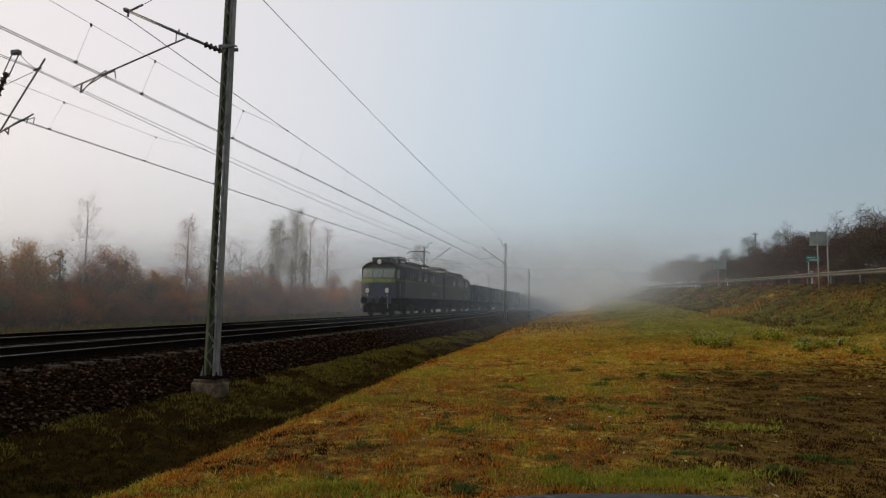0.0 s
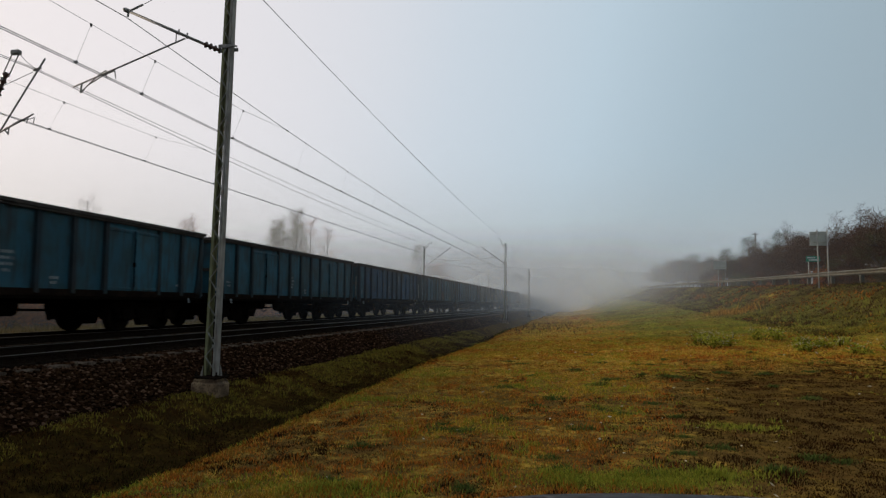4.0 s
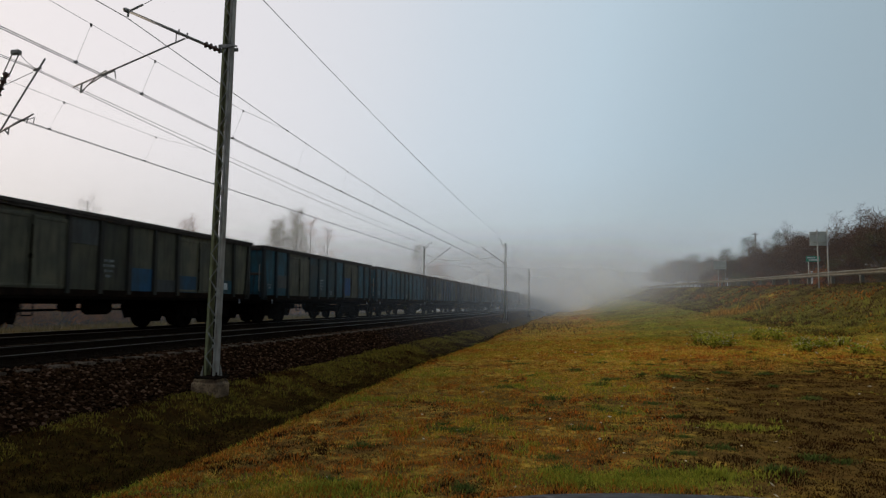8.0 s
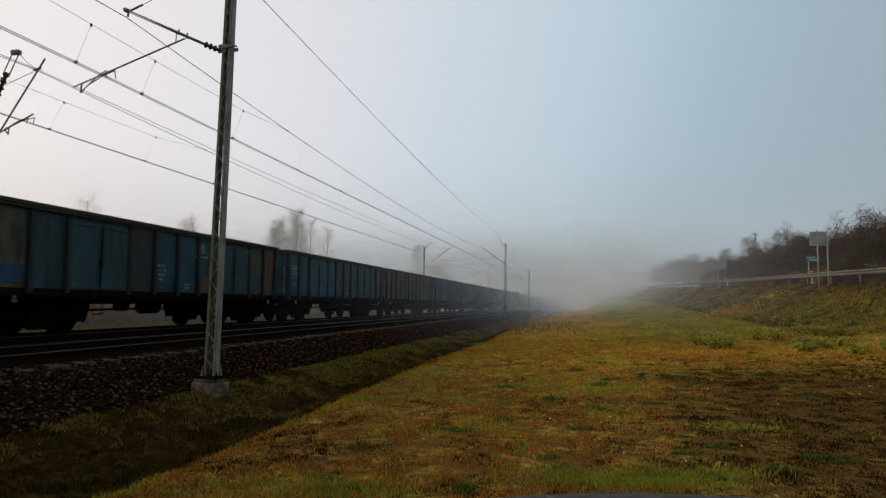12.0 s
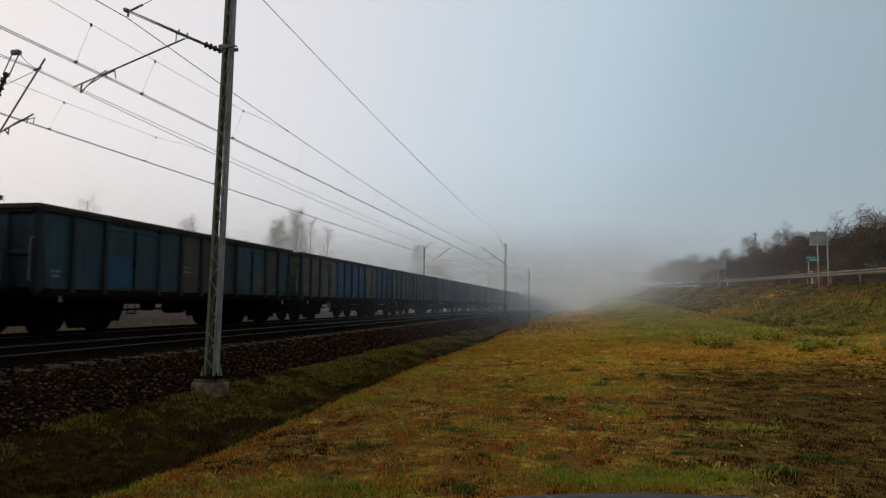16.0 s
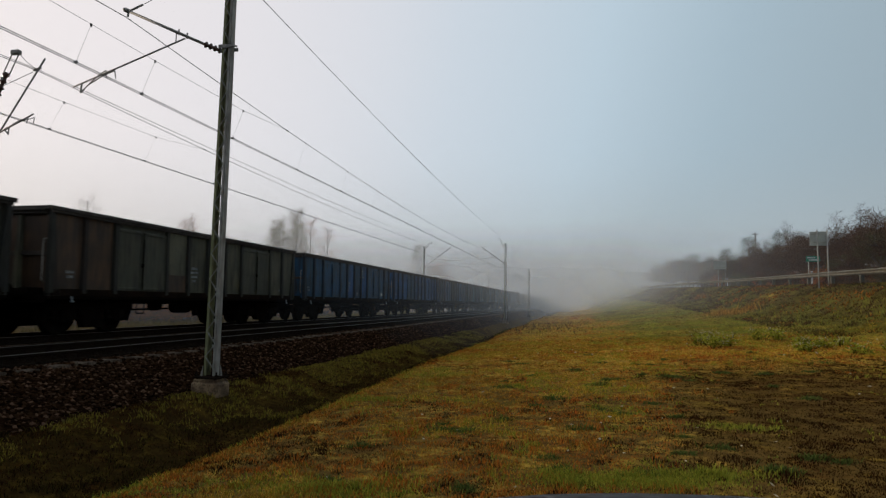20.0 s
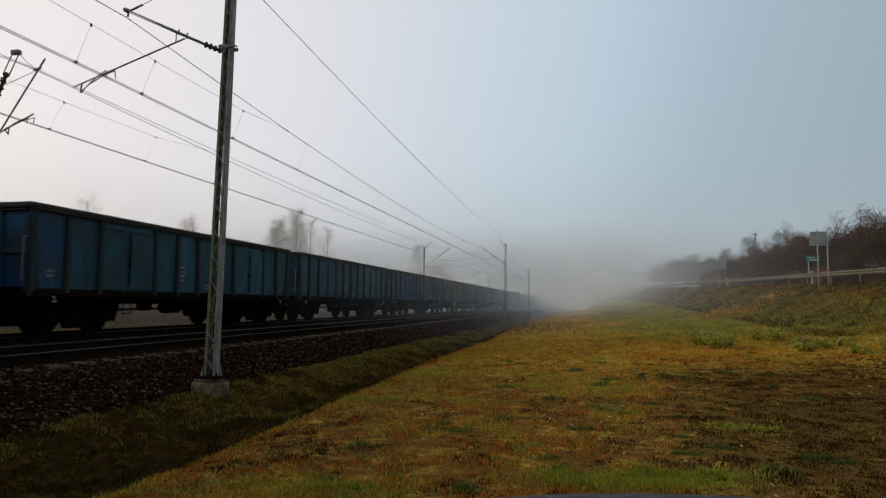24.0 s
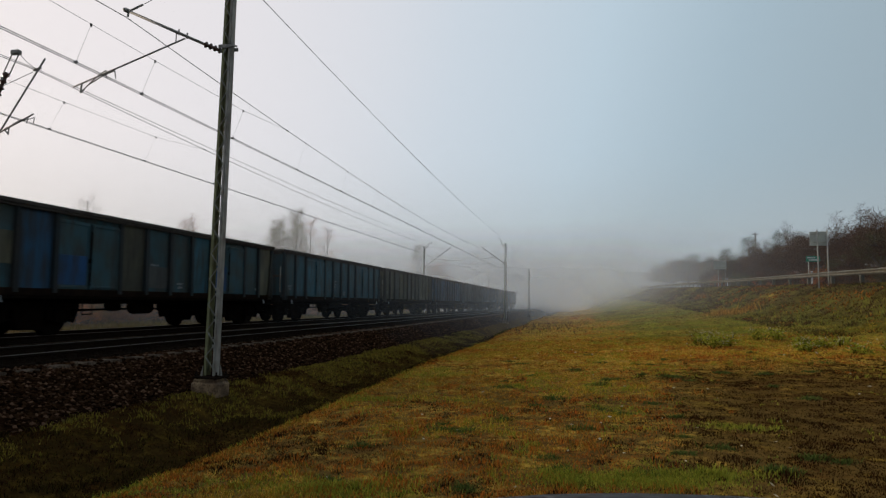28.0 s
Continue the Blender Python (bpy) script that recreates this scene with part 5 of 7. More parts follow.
LOCO_BEZEL = surface("dark_lamp_ring", (0.05, 0.05, 0.042), (0.03, 0.03, 0.026), 6, 0.5, 0.2, dirty=0.3, bump=0)
LOCO_FRAME = surface("grey_window_frame", (0.13, 0.13, 0.12), (0.09, 0.09, 0.085), 6, 0.5, 0.2, dirty=0.3, bump=0)


def glass_material(name, base, gloss=0.35):
    m, nt, p = shader(name)
    p.inputs["Base Color"].default_value = (*base, 1)
    p.inputs["Roughness"].default_value = 0.06
    p.inputs["Specular IOR Level"].default_value = gloss
    t = nt.nodes.new("ShaderNodeTexNoise")
    t.inputs["Scale"].default_value = 3.0
    r = nt.nodes.new("ShaderNodeMapRange")
    r.inputs["To Min"].default_value, r.inputs["To Max"].default_value = 0.03, 0.2
    nt.links.new(t.outputs["Fac"], r.inputs["Value"])
    nt.links.new(r.outputs[0], p.inputs["Roughness"])
    return m


M_DARKGLASS = glass_material("dark_engine_room_window", (0.003, 0.003, 0.0032), 0.08)
# pale base colour stands in for sky reflected in and seen through panes
M_CABGLASS = glass_material("sky_pale_cab_glass", (0.27, 0.265, 0.22))


def lamp_material():
    m, nt, p = shader("lit_headlamp_glass")
    p.inputs["Base Color"].default_value = (0.26, 0.25, 0.21, 1)
    p.inputs["Roughness"].default_value = 0.15
    p.inputs["Emission Color"].default_value = (1.0, 0.93, 0.78, 1)
    p.inputs["Emission Strength"].default_value = 0.14
    return m


M_LAMP = lamp_material()
ROOF_LINE = [(1.45, 1.18), (1.48, 1.24), (1.48, 2.30), (1.455, 3.14), (1.40, 3.29), (1.22, 3.44), (0.85, 3.57), (0.4, 3.64), (0.0, 3.66)]
L_A, L_B = 14.9, 15.2


def roof_z(x):
    x = abs(x)
    for (xa, za), (xb, zb) in zip(ROOF_LINE[2:], ROOF_LINE[3:]):
        if xb <= x <= xa:
            return za + (zb - za) * (xa - x) / (xa - xb)
    return 2.3


def nose_y(x, z):
    """How far the cab's front face stands back from the buffer beam."""
    return 0.54 + 0.30 * (abs(x) / 1.48) ** 2.6 + max(0.0, z - 2.42) * 0.36 + max(0.0, z - 3.1) * 0.9


def nose_patch(x0, x1, z0, z1, out, nx=6, nz=3, thick=0.02, clip_roof=False):
    """A piece of the curved front, standing out from it."""
    s, pts, back = Shape(), [], []
    for j in range(nz + 1):
        for i in range(nx + 1):
            x = x0 + (x1 - x0) * i / nx
            top = min(z1, roof_z(x) - 0.005) if clip_roof else z1
            z = z0 + (top - z0) * j / nz
            pts.append((x, nose_y(x, z) - out, z))
            back.append((x, nose_y(x, z) - out + thick, z))
    w = nx + 1
    f = [(j * w + i, j * w + i + 1, (j + 1) * w + i + 1, (j + 1) * w + i) for j in range(nz) for i in range(nx)]
    k = len(pts)
    rim = [(i, k + i, k + i + 1, i + 1) for i in range(nx)] + [(nz * w + i, nz * w + i + 1, k + nz * w + i + 1, k + nz * w + i) for i in range(nx)]
    rim += [(j * w, (j + 1) * w, k + (j + 1) * w, k + j * w) for j in range(nz)] + [(j * w + nx, k + j * w + nx, k + (j + 1) * w + nx, (j + 1) * w + nx) for j in range(nz)]
    s.add(pts + back, f + [tuple(q + k for q in g[::-1]) for g in f] + rim)
    return s


def tapered(s):
    """Draws the cab in towards its front: the sides narrow over the first 2.3 m."""
    s.v = [(x * (0.71 + 0.29 * ease(0.0, 2.3, y)), y, z) for x, y, z in s.v]
    return s


def flipped(s):
    """The same shape mirrored from front to back."""
    s.v = [(x, -y, z) for x, y, z in tapered(s).v]
    s.f = [f[::-1] for f in s.f]
    return s


def pantograph(parent, y, raised, fl):
    """A diamond pantograph on four insulators; y is its middle."""
    p = part("pantograph", fl(Shape().box((-0.75, y - 0.95, 3.78), (-0.67, y + 0.95, 3.84), 0.01).box((0.67, y - 0.95, 3.78), (0.75, y + 0.95, 3.84), 0.01).box((-0.75, y - 0.9, 3.78), (0.75, y - 0.82, 3.84), 0.01).box((-0.75, y + 0.82, 3.78), (0.75, y + 0.9, 3.84), 0.01).rod((-0.7, y - 0.35, 3.87), (0.7, y - 0.35, 3.87), 0.04).rod((-0.7, y + 0.35, 3.87), (0.7, y + 0.35, 3.87), 0.04)), M_DARKSTEEL, parent, "raised diamond pantograph" if raised else "folded pantograph")
    legs = Shape()
    for sx in (-0.7, 0.7):
        for sy in (-0.85, 0.85):
            insulator(legs, (sx, y + sy, 3.42), (sx, y + sy, 3.79), 0.075, 4)
    part("insulator", fl(legs), M_INSUL, p)
    top, knee = (5.03, 4.38) if raised else (4.04, 3.95)
    wide = 1.22 if raised else 1.3
    low, up = Shape(), Shape()
    for k in (-1, 1):
        for sx in (-0.55, 0.55):
            low.rod((sx * 1.1, y + 0.35 * k, 3.87), (sx, y + wide * k, knee), 0.024, n=6)
            up.rod((sx, y + wide * k, knee), (sx * 0.9, y + 0.14 * k, top - 0.06), 0.015, n=6)
        low.rod((-0.6, y + wide * k, knee), (0.6, y + wide * k, knee), 0.02, n=6)
        up.rod((-0.55, y + wide * k, knee), (0.5, y + 0.14 * k, top - 0.06), 0.010, n=5)
        up.rod((0.55, y + wide * k, knee), (-0.5, y + 0.14 * k, top - 0.06), 0.010, n=5)
    part("lower_arm", fl(low), M_DARKSTEEL, p)
    part("upper_arm", fl(up), M_DARKSTEEL, p)
    head = Shape()
    for k in (-0.17, 0.17):
        head.line([(-0.98, y + k, top - 0.22), (-0.82, y + k, top - 0.05), (-0.6, y + k, top), (0.6, y + k, top), (0.82, y + k, top - 0.05), (0.98, y + k, top - 0.22)], 0.022, 6)
    for x in (-0.5, 0.5):
        head.rod((x, y - 0.18, top - 0.04), (x, y + 0.18, top - 0.04), 0.02, n=6)
    part("collector_head", fl(head), M_DARKSTEEL, p)


def loco_section(length, mirrored, windows, raised_y, folded_y, duct, text_y, label):
    fl = flipped if mirrored else tapered

    def up(s):
        """Roof gear, standing on the crown of the roof."""
        s.v = [(x, y, z + 0.11) for x, y, z in s.v]
        return fl(s)
    sec = thing("locomotive_section", pose(FAR_X, 0, 0), label, "locomotive", "sections of the electric locomotive")
    ring = ROOF_LINE + [(-x, z) for x, z in ROOF_LINE[-2::-1]]
    shell, n = Shape(), len(ring)
    stations = [None, 1.1, 1.35, 1.8, 2.3, 4.0, 8.0, 12.0, length]
    pts = [(x, nose_y(x, z) if y is None else y, z) for y in stations for x, z in ring]
    faces = [(k * n + i, k * n + i + 1, (k + 1) * n + i + 1, (k + 1) * n + i) for k in range(len(stations) - 1) for i in range(n - 1)]
    faces.append(tuple(range((len(stations) - 1) * n, len(stations) * n)))
    faces += [(k * n, (k + 1) * n, (k + 2) * n - 1, (k + 1) * n - 1) for k in range(len(stations) - 1)]
    shell.add(pts, faces)
    body = part("body", fl(shell), LOCO_PAINT, sec, "grimy dark blue-grey body")
    part("nose", fl(nose_patch(-1.475, 1.475, 1.2, 3.17, 0.004, 16, 12, 0.02, True)), LOCO_NOSE, body, "sooty olive cab front")
    part("roof_visor", fl(nose_patch(-1.40, 1.40, 3.17, 3.63, 0.010, 16, 5, 0.02, True)), LOCO_ROOF, body, "dusty brown roof edge above the windscreens")
    part("nose_skirt", fl(nose_patch(-1.47, 1.47, 1.16, 2.16, 0.012, 14, 5)), LOCO_DARKBLUE, body, "dark blue lower front")
    band = nose_patch(-1.47, 1.47, 2.24, 2.42, 0.010, 14, 2)
    part("stripe", fl(band), LOCO_LIMEFRONT, body, "lime front stripe in its lit tone")
    roof = Shape()
    rp = [(x * 1.004, z + 0.012) for x, z in ring[4:-4]]
    m = len(rp)
    pts = [(x, (nose_y(x, z) - 0.02) if y is None else y, z) for y in (None, 1.1, 1.35, 1.8, 2.3, 6.0, length + 0.01) for x, z in rp]
    roof.add(pts, [(k * m + i, k * m + i + 1, (k + 1) * m + i + 1, (k + 1) * m + i) for k in range(6) for i in range(m - 1)])
    part("roof", fl(roof), LOCO_ROOF, sec, "dusty brown curved roof")
    for x in (-1, 1):
        g, st, sk = Shape(), Shape(), Shape()
        cuts = (0.95, 1.1, 1.35, 1.8, 2.3, length - 0.02)
        for ya, yb in zip(cuts, cuts[1:]):
            g.bar((x * 1.45, ya, 3.235), (x * 1.45, yb, 3.235), 0.05, 0.035)
            st.bar((x * 1.481, ya, 2.36), (x * 1.481, yb, 2.36), 0.012, 0.085)
            sk.box((x * 1.30, ya, 0.98), (x * 1.44, min(yb, length - 0.1), 1.2))
        part("gutter", fl(g), LOCO_ROOF, sec)
        part("stripe", fl(st), LOCO_LIME, sec, "thin faded lime side stripe, toned down for its shade")
        ys = [1.22] + [y for w in windows for y in w] + [length - 0.1]
        for a, b in zip(ys[0::2], ys[1::2]):
            if b - a > 0.3:
                part("upper_panel", fl(Shape().bar((x * 1.474, max(a + 0.1, 2.3), 2.77), (x * 1.474, b - 0.1, 2.77), 0.02, 0.64)), LOCO_BLUE, sec, "dusty blue panel beside a window")
        for a, b in windows:
            f = Shape()
            for za, zb, ya, yb in ((3.06, 3.12, a, b), (2.44, 2.50, a, b), (2.44, 3.12, a, a + 0.06), (2.44, 3.12, b - 0.06, b)):
                f.box((x * 1.44, ya, za), (x * 1.492, yb, zb), 0.008)
            wf = part("window", fl(f), LOCO_PAINT, sec, "dark engine-room window")
            part("pane", fl(Shape().box((x * 1.45, a + 0.05, 2.49), (x * 1.482, b - 0.05, 3.07))), M_DARKGLASS, wf, "dark glass pane")
        f = Shape()
        for za, zb, ya, yb in ((3.05, 3.09, 1.04, 1.42), (2.46, 2.50, 0.96, 1.42), (2.46, 3.09, 1.37, 1.42)):
            f.box((x * 1.43, ya, za), (x * 1.494, yb, zb), 0.006)
        f.bar((x * 1.478, 0.98, 2.46), (x * 1.462, 1.06, 3.09), 0.03, 0.05)
        wf = part("window", fl(f), LOCO_FRAME, sec, "cab side window with a grey frame")
        part("pane", fl(Shape().box((x * 1.445, 1.04, 2.49), (x * 1.480, 1.38, 3.06))), M_CABGLASS, wf, "glass pane, sky brightness in its colour")
        d = Shape().box((x * 1.47, 1.45, 1.25), (x * 1.488, 2.15, 3.1), 0.006)
        door = part("door", fl(d), LOCO_BLUE, sec, "narrow blue cab door")
        for y in (1.36, 2.24):
            part("handrail", fl(Shape().line([(x * 1.475, y, 1.35), (x * 1.53, y, 1.4), (x * 1.53, y, 2.2), (x * 1.475, y, 2.25)], 0.014, 6)), M_GALV, door, "pale steel handrail")
        part("side_sill", fl(sk), M_UNDER, sec)
    for x0, x1 in ((-1.34, -0.50), (-0.43, 0.43), (0.50, 1.34)):
        fr = nose_patch(x0 - 0.04, x1 + 0.04, 2.49, 3.11, 0.018, 5, 3)
        w = part("windscreen", fl(fr), LOCO_FRAME, sec, "framed cab windscreen")
        part("pane", fl(nose_patch(x0, x1, 2.53, 3.07, 0.026, 5, 3, 0.012)), M_CABGLASS, w, "windscreen glass, sky brightness in its colour")
        wp = Shape().line([((x0 + x1) / 2, nose_y((x0 + x1) / 2, 2.56) - 0.05, 2.56), ((x0 + x1) / 2 + 0.16, nose_y((x0 + x1) / 2, 2.95) - 0.05, 2.95)], 0.010, 5)
        part("wiper", fl(wp), M_DARKSTEEL, w)
    # headlamps and the lamp on the roof
    for x in (-0.9, 0.9):
        y0 = nose_y(x, 1.66)
        ring_s = Shape().turned([(0, 0.235), (0.12, 0.255), (0.15, 0.24), (0.15, 0.20), (0.07, 0.18)], (x, y0 + 0.03, 1.66), (0, -1, 0), 24)
        h = part("headlamp", fl(ring_s), LOCO_BEZEL, sec, "round lit headlamp in a dark ring")
        part("lens", fl(Shape().turned([(0, 0.19), (0.03, 0.185), (0.06, 0.12), (0.072, 0.03)], (x, y0 - 0.04, 1.66), (0, -1, 0), 20)), M_LAMP, h, "lit lamp glass")
        part("marker_lamp", fl(Shape().turned([(0, 0.05), (0.05, 0.05), (0.06, 0.03)], (x, y0 + 0.02, 1.36), (0, -1, 0), 10)), M_WHITE, sec)
    tl = Shape().turned([(0, 0.12), (0.04, 0.19), (0.30, 0.21), (0.32, 0.17)], (0, 1.30, 3.60), (0, -1, 0), 22)
    t = part("roof_lamp", fl(tl), LOCO_ROOF, sec, "round lamp on the cab roof")
    part("lens", fl(Shape().turned([(0, 0.175), (0.03, 0.15), (0.05, 0.05)], (0, 0.98, 3.60), (0, -1, 0), 20)), M_LAMP, t, "lit lamp glass")
    horn = Shape().rod((-0.48, 1.40, 3.60), (-0.48, 1.10, 3.62), 0.025, 0.055, 10).rod((0.48, 1.40, 3.60), (0.48, 1.14, 3.62), 0.025, 0.05, 10)
    part("horn", fl(horn), LOCO_ROOF, sec)
    vb = Shape().box((-0.72, 1.22, 3.5), (0.72, 2.75, 3.94), 0.07)
    for k in range(5):
        vb.box((-0.60 + 0.25 * k, 1.17, 3.78), (-0.42 + 0.25 * k, 1.24, 3.90), 0.01)
    part("roof_box", fl(vb), LOCO_DUCT, sec, "ribbed ventilator box")
    dc = Shape().box((-0.62, duct[0], 3.48), (0.62, duct[1], 3.78), 0.04)
    k = duct[0] + 0.08
    while k < duct[1]:
        dc.box((-0.66, k, 3.6), (0.66, k + 0.05, 3.83), 0.01)
        k += 0.16
    tagged(part("roof_duct", up(dc), LOCO_DUCT, sec, "long grey louvred roof duct"), kind="stuff")
    bus = Shape()
    for x in (-0.85, 0.85):
        bus.line([(x, 2.4, 3.74), (x, length - 0.8, 3.74)], 0.015, 6)
        y = 2.6
        while y < length - 0.8:
            insulator(bus, (x, y, 3.44), (x, y, 3.74), 0.05, 3)
            y += 1.9
    part("busbar", up(bus), M_DARKSTEEL, sec, "busbars on small insulators")
    pantograph(sec, raised_y, True, up)
    pantograph(sec, folded_y, False, up)
    # markings as plain shapes
    e = flipped(logo_mesh_shape(1.0)) if mirrored else logo_mesh_shape(1.0)
    sgn = -1 if mirrored else 1
    part("emblem", e.mesh("emblem", LOCO_ORANGE), None, sec, "dirty orange painted emblem", pose(1.484, sgn * text_y, 1.85))
    rnd = random.Random(3)
    tx = Shape()
    y = text_y + (0.75 if not mirrored else -0.75)
    for k in range(8):
        wide = 0.27
        if k == 3:
            y += sgn * 0.12
        z = 0.30 if k in (0, 1, 2, 3) else 0.22
        yy = [sgn * y, sgn * y + 0.27]
        z *= 1.35
        tx.box((1.478, min(yy), 1.70), (1.487, min(yy) + 0.08, 1.70 + z))
        tx.box((1.478, min(yy), 1.70 + z - 0.08), (1.487, max(yy), 1.70 + z))
        if k % 2:
            tx.box((1.478, min(yy), 1.70), (1.487, max(yy), 1.78))
        y += sgn * 0.36
    tagged(part("lettering", tx, LOCO_CREAM, sec, "worn cream lettering blocks"), kind="stuff")
    nb = Shape()
    y = text_y + 4.6 if not mirrored else 5.2
    for k in range(7):
        nb.box((1.478, sgn * y + 0.22 * k, 1.47), (1.486, sgn * y + 0.22 * k + 0.14, 1.70))
    for k in range(3):
        nb.box((1.478, sgn * text_y + 1.3 * k, 1.27), (1.486, sgn * text_y + 1.3 * k + 0.16, 1.36))
    tagged(part("lettering", nb, M_STENCIL, sec, "small white number bars"), kind="stuff")
    # buffer beam, buffers, hook, guard
    beam = Shape().box((-1.4, 0.12, 0.80), (1.4, 0.40, 1.2), 0.03).box((-0.35, 0.02, 0.9), (0.35, 0.2, 1.25), 0.03)
    part("buffer_beam", fl(beam), LOCO_DARKBLUE, sec)
    for x in (-0.9, 0.9):
        bf = Shape().turned([(0, 0.16), (0.06, 0.16), (0.07, 0.12), (0.32, 0.12), (0.33, 0.09), (0.48, 0.09), (0.49, 0.23), (0.52, 0.235), (0.545, 0.2)], (x, 0.15, 1.03), (0, -1, 0), 20)
        part("buffer", fl(bf), M_UNDER, sec)
        part("hose_handle", fl(Shape().line([(x * 1.42, 0.1, 1.12), (x * 1.42, 0.02, 1.16), (x * 1.42, 0.02, 0.5)], 0.022, 6)), M_WHITE, sec, "white valve handle")
    hk = Shape().bar((0, 0.2, 1.0), (0, -0.25, 1.0), 0.07, 0.1).line([(0, -0.25, 1.0), (0, -0.33, 1.08), (0, -0.25, 1.16)], 0.035, 6).line([(0.07, -0.1, 1), (0.07, -0.2, 0.5), (-0.07, -0.2, 0.5), (-0.07, -0.1, 1)], 0.025, 6)
    for x in (-0.55, -0.38, 0.38, 0.55):
        hk.line([(x, 0.15, 0.86), (x, -0.06, 0.82), (x, -0.1, 0.5), (x, 0.05, 0.38)], 0.03, 6)
    part("coupling", fl(hk), M_UNDER, sec)
    pl = Shape()
    pl.add([(-1.25, 0.5, 0.22), (0, 0.2, 0.20), (1.25, 0.5, 0.22), (-1.25, 0.45, 0.62), (0, 0.15, 0.62), (1.25, 0.45, 0.62)], [(0, 1, 4, 3), (1, 2, 5, 4)])
    pl.add([(-1.25, 0.53, 0.22), (0, 0.23, 0.20), (1.25, 0.53, 0.22), (-1.25, 0.48, 0.62), (0, 0.18, 0.62), (1.25, 0.48, 0.62)], [(3, 4, 1, 0), (4, 5, 2, 1)])
    for x in (-0.9, 0.9):
        pl.bar((x, 0.42, 0.6), (x, 0.42, 0.85), 0.1, 0.04, (0, 1, 0))
    part("rail_guard", fl(pl), M_UNDER, sec)
    box = Shape()
    box.box((-1.2, 0.9, 0.66), (1.2, length - 0.2, 1.0), 0.03)
    for a, b in ((5.5, 6.5), (6.55, 7.6), (7.65, 8.75)):
        box.box((-1.3, a, 0.27), (1.3, b, 0.7), 0.03)
    part("equipment_box", fl(box), M_UNDER, sec)
    for y in (3.1, 11.2):
        b = Shape()
        for k in (-1, 1):
            x = k * 1.05
            b.box((x - 0.07, y - 2.35, 0.62), (x + 0.07, y + 2.35, 0.88), 0.03)
            b.box((x - 0.1, y - 0.62, 0.26), (x + 0.1, y + 0.62, 0.95), 0.04)
            b.box((x - 0.04, y - 2.1, 0.42), (x + 0.04, y + 2.1, 0.64), 0.02)
            for d in (-1.5, 1.5):
                b.box((x - 0.03, y + d - 0.24, 0.40), (x + 0.18 * k, y + d + 0.24, 0.85), 0.04)
                b.turned([(0, 0.18), (0.04, 0.18), (0.06, 0.14)], (x + 0.17 * k, y + d, 0.62), (k, 0, 0), 14)
                for q in (-0.4, 0.4):
                    b.rod((x + 0.05 * k, y + d + q, 0.5), (x + 0.05 * k, y + d + q, 0.86), 0.085, n=10)
                for q in (-0.72, 0.72):
                    b.box((x - 0.06, y + d + q - 0.07, 0.3), (x + 0.06, y + d + q + 0.07, 0.75), 0.02)
        b.box((-1.0, y - 0.3, 0.5), (1.0, y + 0.3, 0.85), 0.03)
        bo = part("bogie", fl(b), M_UNDER, sec, "heavy grimy power bogie")
        for d in (-1.5, 1.5):
            part("wheelset", LOCO_WHEELS, None, bo, at=pose(0, sgn * (y + d), 0.62))
    return sec


def logo_mesh_shape(size):
    s = Shape()
    for a in range(24):
        if a in (2, 3, 14, 15):
            continue
        t0, t1 = 2 * math.pi * a / 24, 2 * math.pi * (a + 1) / 24
        s.bar((0, math.cos(t0) * size * 0.36, math.sin(t0) * size * 0.32), (0, math.cos(t1) * size * 0.36, math.sin(t1) * size * 0.32), 0.006, size * 0.12, (0, math.cos(t0), math.sin(t0)))
    s.bar((0, -0.18 * size, 0.16 * size), (0, 0.14 * size, 0.02), 0.008, 0.12 * size)
    s.bar((0, 0.14 * size, 0.02), (0, -0.06 * size, -0.18 * size), 0.008, 0.12 * size)
    return s


def loco_wheels():
    s = Shape()
    for k in (-1, 1):
        s.turned([(0, 0.58), (0.012, 0.62), (0.10, 0.62), (0.135, 0.625), (0.14, 0.66), (0.155, 0.66), (0.16, 0.54), (0.135, 0.50), (0.12, 0.2), (0.17, 0.18), (0.18, 0.1)], (k * 0.83, 0, 0), (-k, 0, 0), 28)
        for a in range(8):
            t = a * math.pi / 4
            s.bar((k * 0.81, 0.2 * math.cos(t), 0.2 * math.sin(t)), (k * 0.81, 0.52 * math.cos(t), 0.52 * math.sin(t)), 0.05, 0.07, (1, 0, 0))
    s.rod((-0.85, 0, 0), (0.85, 0, 0), 0.1, n=12)
    return s.mesh("wheelset", M_UNDER)


LOCO_WHEELS = loco_wheels()
LOCO = {
    -31.0: loco_section(L_A, False, [(3.4, 4.65), (5.95, 7.2), (7.7, 9.0), (10.15, 11.6)], 11.75, 4.4, (6.9, 10.6), 6.0, "grimy blue-grey electric locomotive section with lime stripe, leading cab"),
    0.0: loco_section(L_B, True, [(3.5, 4.95), (6.1, 7.4), (7.6, 8.9), (10.4, 11.7)], 3.75, 12.6, (5.4, 8.6), 10.3, "grimy blue-grey electric locomotive section with lime stripe, trailing cab"),
}


# ---- the road on its bank ----
def road_point(y, off, up):
    ex, ez = road_edge(y)
    return Vector((ex + off, y, ez + up))


